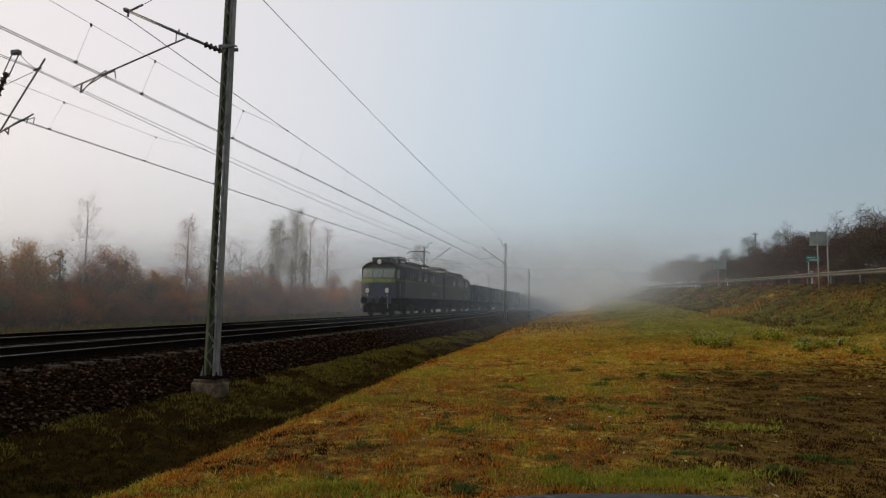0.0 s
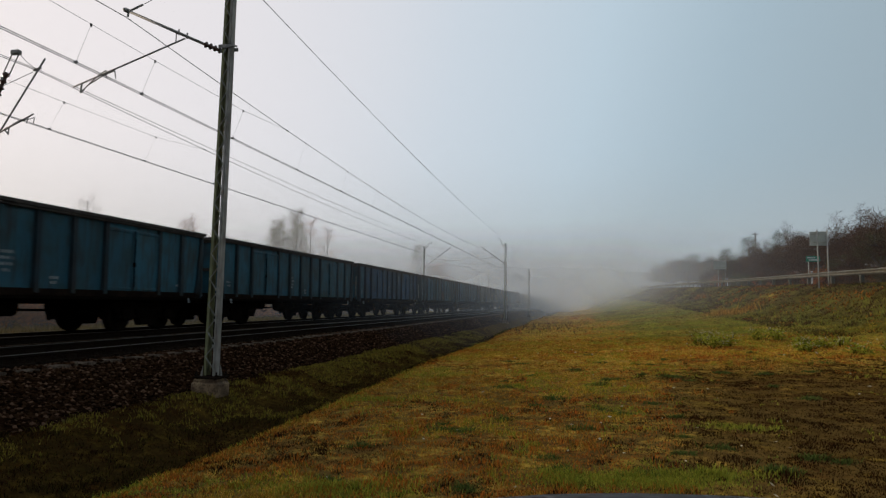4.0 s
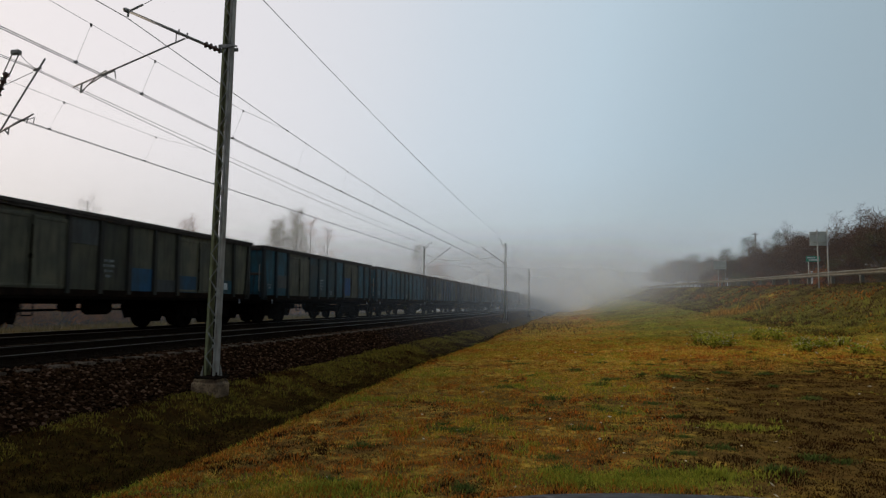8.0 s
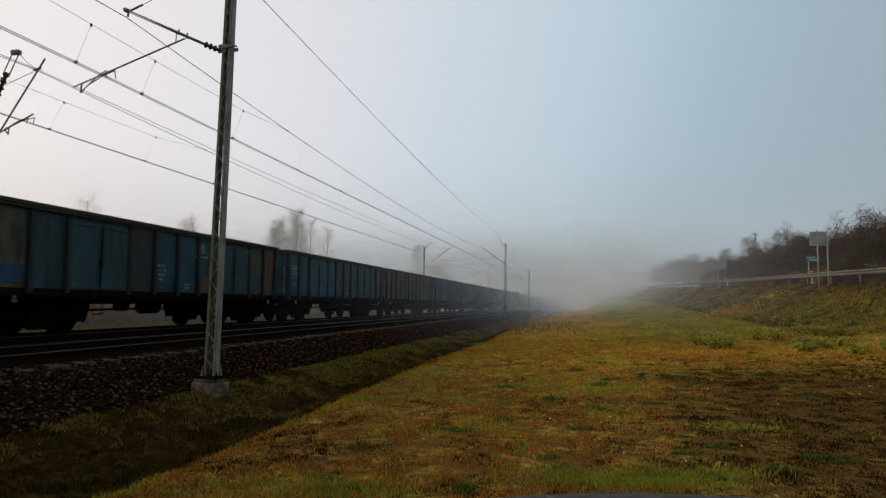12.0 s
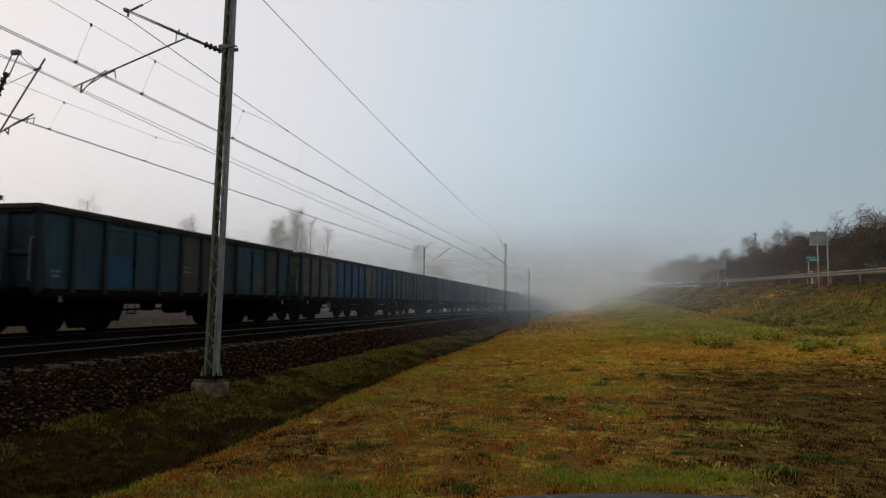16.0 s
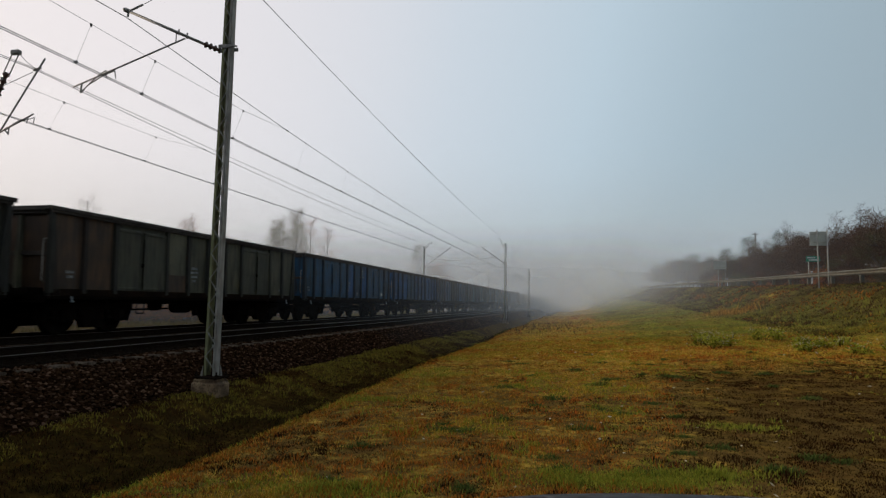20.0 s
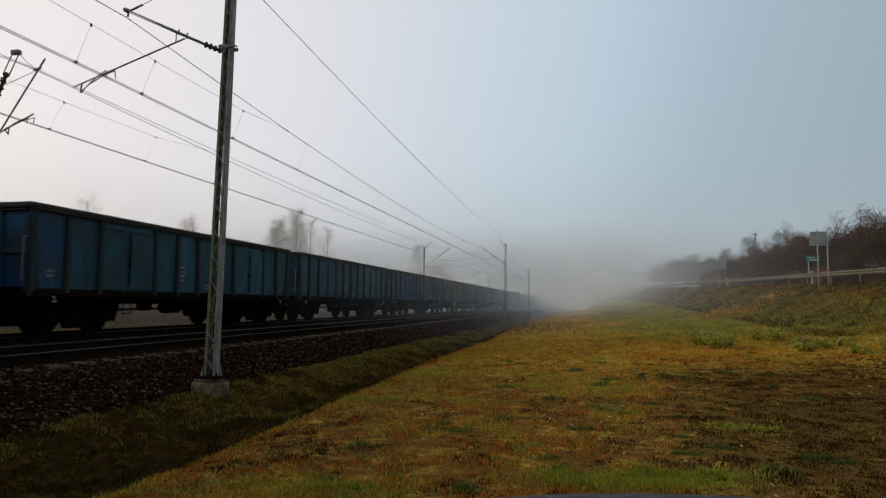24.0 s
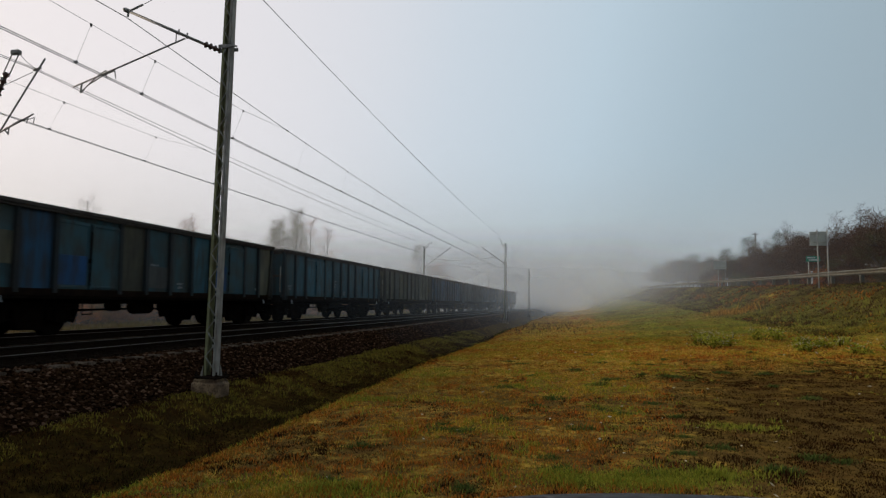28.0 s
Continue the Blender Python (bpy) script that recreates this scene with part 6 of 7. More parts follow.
def build_road():
    s = Shape()
    ys = axis([(-60, 20, 20), (20, 120, 4), (120, 420, 30)])
    pts = [road_point(y, o, 0.03 if 0.5 < o < 9.5 else -0.12) for y in ys for o in (0.55, 0.7, 5.0, 9.3, 9.45)]
    pts = [p if i % 5 in (1, 2, 3) else p - Vector((0, 0, 0.25)) for i, p in enumerate(pts)]
    s.add(pts, [(k * 5 + i, k * 5 + i + 1, (k + 1) * 5 + i + 1, (k + 1) * 5 + i) for k in range(len(ys) - 1) for i in range(4)])
    solid("road", s, M_ASPHALT, "damp asphalt road on the bank above the meadow", "road", kind="structure")


def build_guard_rail():
    rail = thing("guard_rail", pose(*road_point(36.56, 0, 0)), "long galvanised steel guard rail on short posts along the road", "guard rail")
    o = road_point(36.56, 0, 0)
    wave = [(0.0, 0.14), (-0.05, 0.11), (-0.075, 0.07), (-0.03, 0.02), (-0.03, -0.02), (-0.075, -0.07), (-0.05, -0.11), (0.0, -0.14)]
    step = 4.25
    for k in range(-8, 70):
        y0, y1 = 36.9 + step * k, 36.9 + step * (k + 1)
        a, b = road_point(y0, 0, 0.62) - o, road_point(y1 + 0.08, 0, 0.62) - o
        beam = Shape()
        n = len(wave)
        pts = [(p.x + x, p.y, p.z + z) for p in (a, b) for x, z in wave] + [(p.x + x + 0.006, p.y, p.z + z) for p in (a, b) for x, z in wave]
        beam.add(pts, [(i, i + 1, n + i + 1, n + i) for i in range(n - 1)] + [(3 * n + i, 3 * n + i + 1, 2 * n + i + 1, 2 * n + i) for i in range(n - 1)])
        part("beam", beam, M_RAILZINC, rail)
        q = road_point(y0, 0.0, 0) - o
        p = Shape().box((q.x + 0.02, q.y - 0.07, q.z - 0.35), (q.x + 0.19, q.y + 0.07, q.z + 0.72), 0.012)
        p.box((q.x - 0.03, q.y - 0.04, q.z + 0.55), (q.x + 0.03, q.y + 0.04, q.z + 0.70), 0.006)
        part("post", p, M_RAILZINC, rail)


def build_signs():
    def big(x, y, z, wide, tall, height, label, tip=0.0):
        t = thing("road_sign", pose(x, y, z), label, "road sign", "road signs")
        for dx, dz in ((wide * 0.22, 0.0), (wide * 0.77, 0.30)):
            part("post", Shape().rod((dx, 0.03, -0.4 + dz), (dx, 0.03, height), 0.032, n=10), M_POST, t, "slim grey steel post")
        p = Shape().box((-0.16, 0.08, height - tall - 0.12), (wide - 0.14, 0.10, height - 0.10), 0.004)
        pan = part("panel", p, M_SIGNBACK, t, "bare grey sign back")
        for k in (0.2, 0.8):
            zz = height - 0.1 - tall * k
            part("rib", Shape().box((-0.14, 0.05, zz - 0.02), (wide - 0.16, 0.08, zz + 0.02), 0.004), M_GALV, pan)
        return t
    big(11.95, 37.6, 1.62, 0.86, 0.72, 3.30, "grey back of a road sign on two slim posts")
    big(14.6, 77.5, 3.25, 1.3, 0.95, 2.75, "distant grey back of a road sign on two posts")
    g = thing("direction_sign", pose(15.05, 48.5, 2.3), "small green direction sign with white lettering bars", "road sign", "road signs")
    part("post", Shape().rod((0.0, 0, -0.2), (0.0, 0, 2.0), 0.035, n=8), M_GALV, g)
    pan = part("panel", Shape().box((-0.16, -0.045, 1.62), (0.72, -0.02, 2.0), 0.004), M_SIGNGREEN, g, "green sign face")
    for z, a, b in ((1.88, -0.08, 0.42), (1.74, 0.02, 0.6)):
        y = a
        while y < b:
            part("lettering", Shape().box((y, -0.052, z - 0.045), (y + 0.09, -0.046, z + 0.045)), M_WHITE, pan)
            y += 0.13
    for y in (46.0, 74.0):
        p = road_point(y, 0.45, 0)
        d = thing("delineator_post", pose(*p), "white plastic roadside delineator post", "delineator", "delineator posts")
        part("body", Shape().box((-0.05, -0.04, 0.0), (0.05, 0.04, 0.92), 0.02), M_WHITE, d)
        part("reflector", Shape().box((-0.035, -0.047, 0.70), (0.035, -0.041, 0.86)), M_DARKSTEEL, d)


build_road()
build_guard_rail()
build_signs()


# ---- trees ----
def limb(s, a, d, length, r, rnd, depth, tips, bend=0.25, split=3, droop=0.0):
    """A crooked limb that forks; the ends of the last twigs are collected in tips."""
    n = 3 if depth else 2
    p, d = Vector(a), Vector(d).normalized()
    for k in range(n):
        q = p + d * (length / n)
        s.rod(p, q, r * (1 - 0.6 * k / n), r * (1 - 0.6 * (k + 1) / n), 5 if r > 0.02 else 3, False)
        if depth == 0:
            tips.append(q)
        p = q
        d = (d + Vector((rnd.gauss(0, bend), rnd.gauss(0, bend), rnd.gauss(0, bend) - droop))).normalized()
        if depth and (k or split > 3):
            for _ in range(split - 1):
                e = (d + Vector((rnd.gauss(0, 0.7), rnd.gauss(0, 0.7), rnd.gauss(0.1, 0.45)))).normalized()
                limb(s, p, e, length * rnd.uniform(0.45, 0.68), r * 0.5, rnd, depth - 1, tips, bend, split, droop)
    if depth:
        limb(s, p, d, length * 0.6, r * 0.42, rnd, depth - 1, tips, bend, split, droop)


def leaves(s, at, count, spread, size, rnd, flat=0.0):
    for _ in range(count):
        c = at + Vector((rnd.gauss(0, spread), rnd.gauss(0, spread), rnd.gauss(0, spread * 0.8)))
        u = Vector((rnd.gauss(0, 1), rnd.gauss(0, 1), rnd.gauss(0, 0.6) * (1 - flat))).normalized() * size * rnd.uniform(0.6, 1.3)
        w = u.cross(Vector((rnd.gauss(0, 1), rnd.gauss(0, 1), rnd.gauss(0, 1)))).normalized() * size * rnd.uniform(0.35, 0.7)
        s.add([c - u, c + w * 0.8 - u * 0.1, c + u, c - w * 0.8 + u * 0.1], [(0, 1, 2, 3)])


def make_tree(kind, tone, seed, height, at, label, name="tree"):
    rnd = random.Random(seed)
    t = thing(name, at, label, "tree" if name == "tree" else "shrub", "trees along the line" if name == "tree" else "shrubs along the line")
    wood, crown, tips = Shape(), Shape(), []
    bark = M_BARK
    if kind == "bare":       # a tall thin tree that has lost its leaves
        bark = M_BARK if tone == "umber" else M_BIRCH
        p = Vector((0, 0, -0.2))
        n = 9
        for k in range(n):
            q = p + Vector((rnd.gauss(0, 0.05), rnd.gauss(0, 0.05), (height * 0.95 + 0.2) / n))
            wood.rod(p, q, 0.07 * (1 - 0.85 * k / n), 0.07 * (1 - 0.85 * (k + 1) / n), 6, False)
            if k >= 2:
                for _ in range(5):
                    a = rnd.uniform(0, 6.28)
                    limb(wood, p.lerp(q, rnd.random()), (math.cos(a), math.sin(a), 1.25), height * 0.24 * (1.15 - k / n), 0.014, rnd, 2, tips, 0.14, 3)
            p = q
        for q in tips[::3]:
            leaves(crown, q, 1, 0.10, 0.028, rnd)
    elif kind == "leafy":    # a rounded broadleaf, half its leaves fallen
        p = Vector((0, 0, -0.2))
        trunk = height * 0.32
        wood.rod(p, (0, 0, trunk), height * 0.018, height * 0.013, 7, False)
        for k in range(8):
            a = k * 0.785 + rnd.uniform(-0.3, 0.3)
            limb(wood, (0, 0, trunk * rnd.uniform(0.5, 1.0)), (math.cos(a) * rnd.uniform(0.35, 0.8), math.sin(a) * rnd.uniform(0.35, 0.8), 1.0), height * rnd.uniform(0.24, 0.36), height * 0.008, rnd, 2, tips, 0.25, 3)
        for q in tips:
            leaves(crown, q, 26, height * 0.040, 0.0085 * height, rnd)
    elif kind == "pine":
        wood.rod((0, 0, -0.2), (0, 0, height * 0.97), 0.13, 0.03, 7, False)
        for k in range(40):
            z = height * (0.36 + 0.62 * k / 40)
            a = k * 2.4
            reach = height * 0.17 * (1.15 - 0.75 * abs(k / 40 - 0.25))
            e = Vector((math.cos(a) * reach, math.sin(a) * reach, z + reach * 0.35))
            wood.rod((0, 0, z), e, 0.03, 0.012, 5, False)
            for q in (0.55, 0.8, 1.0):
                leaves(crown, Vector((0, 0, z)).lerp(e, q), 46, reach * 0.26, 0.052, rnd, 0.4)
    elif kind == "spruce":
        wood.rod((0, 0, -0.2), (0, 0, height), 0.11, 0.015, 7, False)
        for k in range(44):
            z = height * (0.10 + 0.88 * k / 44)
            a = k * 2.4
            reach = height * 0.20 * (1 - k / 46) * rnd.uniform(0.75, 1.2) + 0.08
            e = Vector((math.cos(a) * reach, math.sin(a) * reach, z - reach * 0.22))
            wood.rod((0, 0, z), e, 0.018, 0.006, 4, False)
            for q in (0.3, 0.55, 0.8, 1.0):
                leaves(crown, Vector((0, 0, z)).lerp(e, q), 9, 0.04 + reach * 0.10, 0.010 * height + 0.015, rnd, 0.5)
    elif kind == "shrub":
        for k in range(7):
            a = k * 0.9 + rnd.uniform(-0.3, 0.3)
            limb(wood, (0.1 * math.cos(a), 0.1 * math.sin(a), -0.1), (math.cos(a) * 0.6, math.sin(a) * 0.6, 1.0), height * rnd.uniform(0.35, 0.55), 0.03, rnd, 2, tips, 0.25, 3)
        for q in tips:
            leaves(crown, q, 34, height * 0.075, 0.036, rnd)
    elif kind == "birch":    # a tall birch with a thin pale crown
        bark = M_BIRCH
        wood.rod((0, 0, -0.2), (0, 0, height * 0.96), 0.12, 0.02, 7, False)
        for k in range(22):
            z = height * (0.30 + 0.66 * k / 22)
            a = k * 2.4
            limb(wood, (0, 0, z), (math.cos(a) * 0.7, math.sin(a) * 0.7, 0.8), height * 0.15 * (1.25 - k / 24), 0.02, rnd, 1, tips, 0.25, 4, 0.06)
        for q in tips:
            leaves(crown, q, {"brown": 9, "plum": 11}.get(tone, 24), 0.30, 0.042, rnd)
    part("trunk", wood, bark, t, "pale birch trunk and limbs" if bark is M_BIRCH else "")
    if crown.f:
        part("crown", crown, M_LEAF[tone], t)
    return t


def build_trees():
    rnd = random.Random(21)
    # one of each kind, then copies
    def spot(x, y, turn=None, scale=1.0):
        return pose(x, y, land(x, y) - 0.05, 0, 0, rnd.uniform(0, 360) if turn is None else turn) @ Matrix.Scale(scale, 4)
    left = [
        ("leafy", "ochre", 5.9, (-32.0, 32.1), "ochre broadleaf tree half bare beside the railway"),
        ("spruce", "pine", 4.9, (-32.0, 35.5), "small dark spruce among autumn shrubs"),
        ("bare", "brown", 8.6, (-32.0, 37.3), "tall leafless birch with fine twigs"),
        ("leafy", "plum", 5.8, (-32.0, 39.5), "brown broadleaf tree with thinning leaves"),
        ("spruce", "olive", 4.6, (-32.0, 41.6), "olive-green young conifer among shrubs"),
        ("birch", "plum", 8.7, (-32.0, 49.1), "airy slender tree with a thin brown crown"),
        ("birch", "pale", 11.0, (-32.4, 66.8), "tall pale birch fading in the mist"),
        ("birch", "pale", 12.4, (-32.0, 70.4), "tall pale birch with thin crown"),
        ("birch", "brown", 12.0, (-32.0, 74.4), "tall slender birch with a few leaves in the mist"),
        ("shrub", "rust", 3.2, (-30.2, 43.6), "rust-red autumn shrub beside the railway"),
        ("shrub", "ochre", 3.4, (-30.4, 46.2), "ochre autumn shrub beside the railway"),
        ("shrub", "brown", 3.4, (-31.0, 34.5), "brown half-bare shrub beside the railway"),
        ("shrub", "umber", 3.0, (-31.5, 37.0), "dark brown half-bare shrub beside the railway"),
        ("shrub", "olive", 3.0, (-31.0, 40.0), "olive-green shrub beside the railway"),
        ("shrub", "plum", 3.2, (-30.6, 38.4), "dull purple-brown shrub beside the railway"),
    ]
    proto = {}
    for k, (kind, tone, h, (x, y), label) in enumerate(left):
        t = make_tree(kind, tone, 100 + k, h, spot(x, y, 0), label, "shrub" if kind == "shrub" else "tree")
        proto.setdefault((kind, tone), (t, h))
    def again(kind, tone, x, y, h):
        t, h0 = proto[kind, tone]
        return copy_thing(t, spot(x, y, None, h / h0))
    more = [
        ("leafy", "ochre", -33.0, 30.6, 5.2), ("leafy", "plum", -33.0, 33.8, 4.6), ("spruce", "pine", -32.6, 34.4, 4.2), ("leafy", "plum", -33.5, 36.4, 4.6),
        ("leafy", "plum", -32.4, 38.2, 4.8), ("spruce", "olive", -32.5, 40.4, 4.4), ("leafy", "plum", -33.0, 42.8, 5.4), ("leafy", "ochre", -32.0, 45.6, 4.7),
        ("bare", "brown", -33.0, 43.2, 5.6), ("leafy", "plum", -32.5, 47.4, 4.6), ("leafy", "plum", -33.0, 51.0, 5.0), ("bare", "brown", -32.6, 53.6, 7.8),
        ("bare", "brown", -32.0, 56.0, 7.6), ("bare", "brown", -33.0, 59.4, 7.6), ("bare", "brown", -32.5, 62.2, 6.8), ("leafy", "plum", -32.0, 60.6, 5.6),
        ("leafy", "ochre", -32.0, 55.0, 5.0), ("leafy", "plum", -32.0, 57.4, 4.8), ("spruce", "pine", -32.0, 64.4, 5.8), ("leafy", "plum", -31.5, 64.0, 4.8),
        ("birch", "pale", -33.6, 68.6, 10.4), ("birch", "pale", -33.0, 72.6, 11.4), ("spruce", "olive", -31.6, 71.8, 7.6), ("spruce", "olive", -31.8, 69.0, 6.6),
        ("birch", "brown", -31.8, 79.4, 11.6), ("leafy", "plum", -33.0, 84.0, 6.0), ("leafy", "ochre", -32.0, 90.0, 5.6), ("leafy", "ochre", -33.0, 98.0, 6.0),
        ("birch", "pale", -36.0, 145.0, 15.0), ("leafy", "plum", -33.0, 150.0, 12.0), ("leafy", "plum", -36.0, 26.0, 5.5), ("leafy", "ochre", -37.0, 22.0, 5.5),
        ("shrub", "rust", -30.2, 73.6, 3.9), ("shrub", "rust", -30.4, 75.4, 3.5), ("shrub", "ochre", -30.2, 83.6, 3.7), ("shrub", "ochre", -30.0, 31.4, 3.0), ("shrub", "rust", -29.6, 32.6, 2.4),
    ]
    for kind, tone, x, y, h in more:
        again(kind, tone, x, y, h)
    tones = ["plum", "brown", "brown", "plum", "olive"]
    y = 24.0
    while y < 112:
        for row in range(3):
            tone = rnd.choice(tones) if row else rnd.choice(["plum", "brown", "plum", "brown", "olive", "ochre"])
            again("shrub", tone, -29.6 - row * 1.5 + rnd.uniform(-0.6, 0.6), y + rnd.uniform(-0.7, 0.7), rnd.uniform(1.7, 2.6) + row * 0.65 + (0.012 * y))
        y += 1.55 + y * 0.008
    # wood beyond the road
    def wood(x, y, h, kinds):
        kind, tone = rnd.choice(kinds)
        if (kind, tone) not in proto:
            proto[kind, tone] = (make_tree(kind, tone, 300 + len(proto), h, spot(x, y), "%s tree in the wood beyond the road" % tone, "tree"), h)
            return
        again(kind, tone, x, y, h)
    kinds = [("leafy", "umber"), ("leafy", "umber"), ("leafy", "umber"), ("leafy", "umber"), ("pine", "pine"), ("leafy", "olive"), ("bare", "umber"), ("leafy", "umber"), ("bare", "umber")]
    for off, start, step, low, high in ((12, 50, 2.2, 4.6, 7.0), (15, 55, 2.6, 6.8, 9.4), (19, 66, 3.2, 9.0, 11.6)):
        y = start
        while y < 330:
            ex, _ = road_edge(y)
            grow = 1 + 0.5 * ease(160, 300, y)
            wood(ex + off + rnd.uniform(-1.2, 1.2), y + rnd.uniform(-1, 1), rnd.uniform(low, high) * grow, kinds if off > 12 else kinds[:2] + kinds[5:6] + kinds[2:3])
            y += step * (1 + y / 110)
    for y in range(48, 160, 2):
        ex, _ = road_edge(y)
        again("shrub", rnd.choice(["umber", "umber", "plum", "umber", "olive"]), ex + 10.6 + rnd.uniform(-0.5, 0.8), y + rnd.uniform(-0.8, 0.8), rnd.uniform(1.8, 3.2))
    for k in range(75):          # undergrowth closes the wood's foot
        y = 40 + k * 1.6
        ex, _ = road_edge(y)
        again("shrub", rnd.choice(["umber", "umber", "plum"]), ex + 11.7 + rnd.uniform(-0.4, 0.4), y, rnd.uniform(1.6, 2.4))
    pole = thing("utility_pole", pose(31.5, 130.0, land(31.5, 130.0)), "wooden utility pole with a crossarm among the trees", "utility pole")
    part("pole", Shape().rod((0, 0, -0.5), (0, 0, 14.5 - land(31.5, 130.0)), 0.16, 0.11, 8), M_BARK, pole)
    part("crossarm", Shape().box((-0.6, -0.06, 14.1 - land(31.5, 130.0)), (0.6, 0.06, 14.22 - land(31.5, 130.0)), 0.01), M_BARK, pole)


build_trees()


# ---- grass, weeds and the car ----
def blades(name, tone, label, spots, tall, rnd, wide=0.006, lean=0.5):
    """Many single blades, each a bent strip of two faces."""
    v, f = [], []
    for x, y, *level in spots:
        z = (level[0] if level else land(x, y)) - 0.01
        h = tall * rnd.uniform(0.45, 1.25) * (0.62 + 0.95 * max(0.0, noise.noise((x * 3.7, y * 3.1, 2.2)) + 0.55 * noise.noise((x * 11, y * 9, 8.8)) + 0.22))
        a = rnd.uniform(0, 6.283)
        b = rnd.uniform(0, 6.283)
        w = wide * rnd.uniform(0.7, 1.5) * (0.7 + 0.05 * y)
        dx, dy = math.cos(a) * w, math.sin(a) * w
        bx, by = math.cos(b) * h * lean * rnd.random(), math.sin(b) * h * lean * rnd.random()
        k = len(v)
        v += [(x - dx, y - dy, z), (x + dx, y + dy, z), (x + dx * 0.7 + bx * 0.35, y + dy * 0.7 + by * 0.35, z + h * 0.6), (x - dx * 0.7 + bx * 0.35, y - dy * 0.7 + by * 0.35, z + h * 0.6), (x + bx, y + by, z + h)]
        f += [(k, k + 1, k + 2, k + 3), (k + 3, k + 2, k + 4)]
    me = bpy.data.meshes.new(name)
    me.from_pydata(v, [], f)
    me.materials.append(M_LEAF[tone])
    return tagged(new(name, me), label, "grass", "", "stuff")


def build_grass():
    rnd = random.Random(77)
    pick = {k: [] for k in ("straw", "blade", "fresh", "withered", "shade_brown", "clump")}
    n = 0
    while n < 380000:
        y0 = 3.6 + 21 * rnd.random() ** 1.75
        x0 = rnd.uniform(-3.6 - 0.01 * y0, 1.0 + 0.62 * y0)
        n1, n2 = noise.noise((x0 * 1.5, y0 * 1.1, 3.3)), noise.noise((x0 * 1.3, y0 * 1.0, 11.7))
        n3, n4 = noise.noise((x0 * 4.6, y0 * 3.4, 7.1)), noise.noise((x0 * 0.45, y0 * 0.4, 23.1))
        # darker tones follow the camera's view: its dim lower right corner, as grass colour
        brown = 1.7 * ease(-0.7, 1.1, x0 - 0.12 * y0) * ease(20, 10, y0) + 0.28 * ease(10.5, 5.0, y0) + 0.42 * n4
        r = rnd.gauss(0, 0.30)
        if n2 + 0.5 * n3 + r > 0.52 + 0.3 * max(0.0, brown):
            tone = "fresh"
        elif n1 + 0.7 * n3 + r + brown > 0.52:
            tone = "shade_brown"
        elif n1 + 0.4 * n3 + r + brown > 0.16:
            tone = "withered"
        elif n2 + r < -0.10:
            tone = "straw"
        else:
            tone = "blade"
        z0 = land(x0, y0)
        m = rnd.randint(4, 9)
        sp = 0.018 + 0.002 * y0
        pick[tone] += [(rnd.gauss(x0, sp), rnd.gauss(y0, sp), z0) for _ in range(m)]
        n += m
    # fresh strips by the car and small dark green clumps
    for x0, y0, r, c in ((0.1, 5.2, 0.32, 3000), (0.6, 5.3, 0.26, 2600), (1.0, 5.5, 0.2, 900), (-1.8, 4.6, 0.35, 1800), (1.6, 7.6, 0.25, 500), (-2.9, 8.9, 0.25, 900)):
        pick["fresh"] += [(rnd.gauss(x0, r), rnd.gauss(y0, r * 0.4)) for _ in range(c)]
    spots = [(-1.49, 7.23), (-1.25, 6.86), (-2.1, 5.93), (-2.0, 6.0), (-0.9, 7.6), (-0.2, 5.4), (0.5, 5.5), (1.9, 6.2), (2.1, 6.1), (1.0, 7.0), (-0.4, 9.6), (0.9, 9.3), (2.9, 6.3)]
    spots += [(rnd.uniform(-2.4, 0.5 * y), y) for y in [4.5 + 13 * rnd.random() for _ in range(46)]]
    for x0, y0 in spots:
        r = rnd.uniform(0.035, 0.10)
        pick["clump"] += [(rnd.gauss(x0, r), rnd.gauss(y0, r * 0.7)) for _ in range(int(2600 * r))]
    for x0, y0, r, c in ((0.3, 20.4, 0.5, 2200), (3.1, 14.4, 0.6, 1900), (3.9, 14.9, 0.4, 800), (-2.2, 11.5, 0.5, 900)):
        pick["straw"] += [(rnd.gauss(x0, r), rnd.gauss(y0, r * 0.8)) for _ in range(c)]
    blades("turf", "straw", "straw-coloured short autumn grass", pick["straw"], 0.042, rnd, 0.0036, 1.0)
    blades("turf", "blade", "mixed yellow-green autumn grass", pick["blade"], 0.044, rnd, 0.0036, 1.0)
    blades("turf", "fresh", "patches of fresh green grass", pick["fresh"], 0.056, rnd, 0.004, 0.9)
    blades("turf", "withered", "rust-brown withered grass", pick["withered"], 0.042, rnd, 0.0036, 1.0)
    blades("turf", "shade_brown", "dead brown grass toned darker for the view's dim corner", pick["shade_brown"], 0.03, rnd, 0.004, 1.1)
    blades("turf", "clump", "small dark green clumps of broader grass", pick["clump"], 0.05, rnd, 0.005, 1.1)
    ditch = {"moss": [], "shade_brown": [], "mossgreen": []}
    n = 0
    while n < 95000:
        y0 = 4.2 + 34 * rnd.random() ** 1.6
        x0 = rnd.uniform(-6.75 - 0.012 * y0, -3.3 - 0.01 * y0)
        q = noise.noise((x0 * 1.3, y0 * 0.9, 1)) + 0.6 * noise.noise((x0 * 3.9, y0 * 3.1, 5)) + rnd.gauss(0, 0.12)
        # the ditch's near end gets darker blades, its shade painted as grass tone
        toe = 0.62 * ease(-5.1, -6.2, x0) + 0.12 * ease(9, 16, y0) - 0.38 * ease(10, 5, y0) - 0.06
        tone = "mossgreen" if q + toe > 0.42 else ("shade_brown" if q - 0.6 * toe < -0.24 else "moss")
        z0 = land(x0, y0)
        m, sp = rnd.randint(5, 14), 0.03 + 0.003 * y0
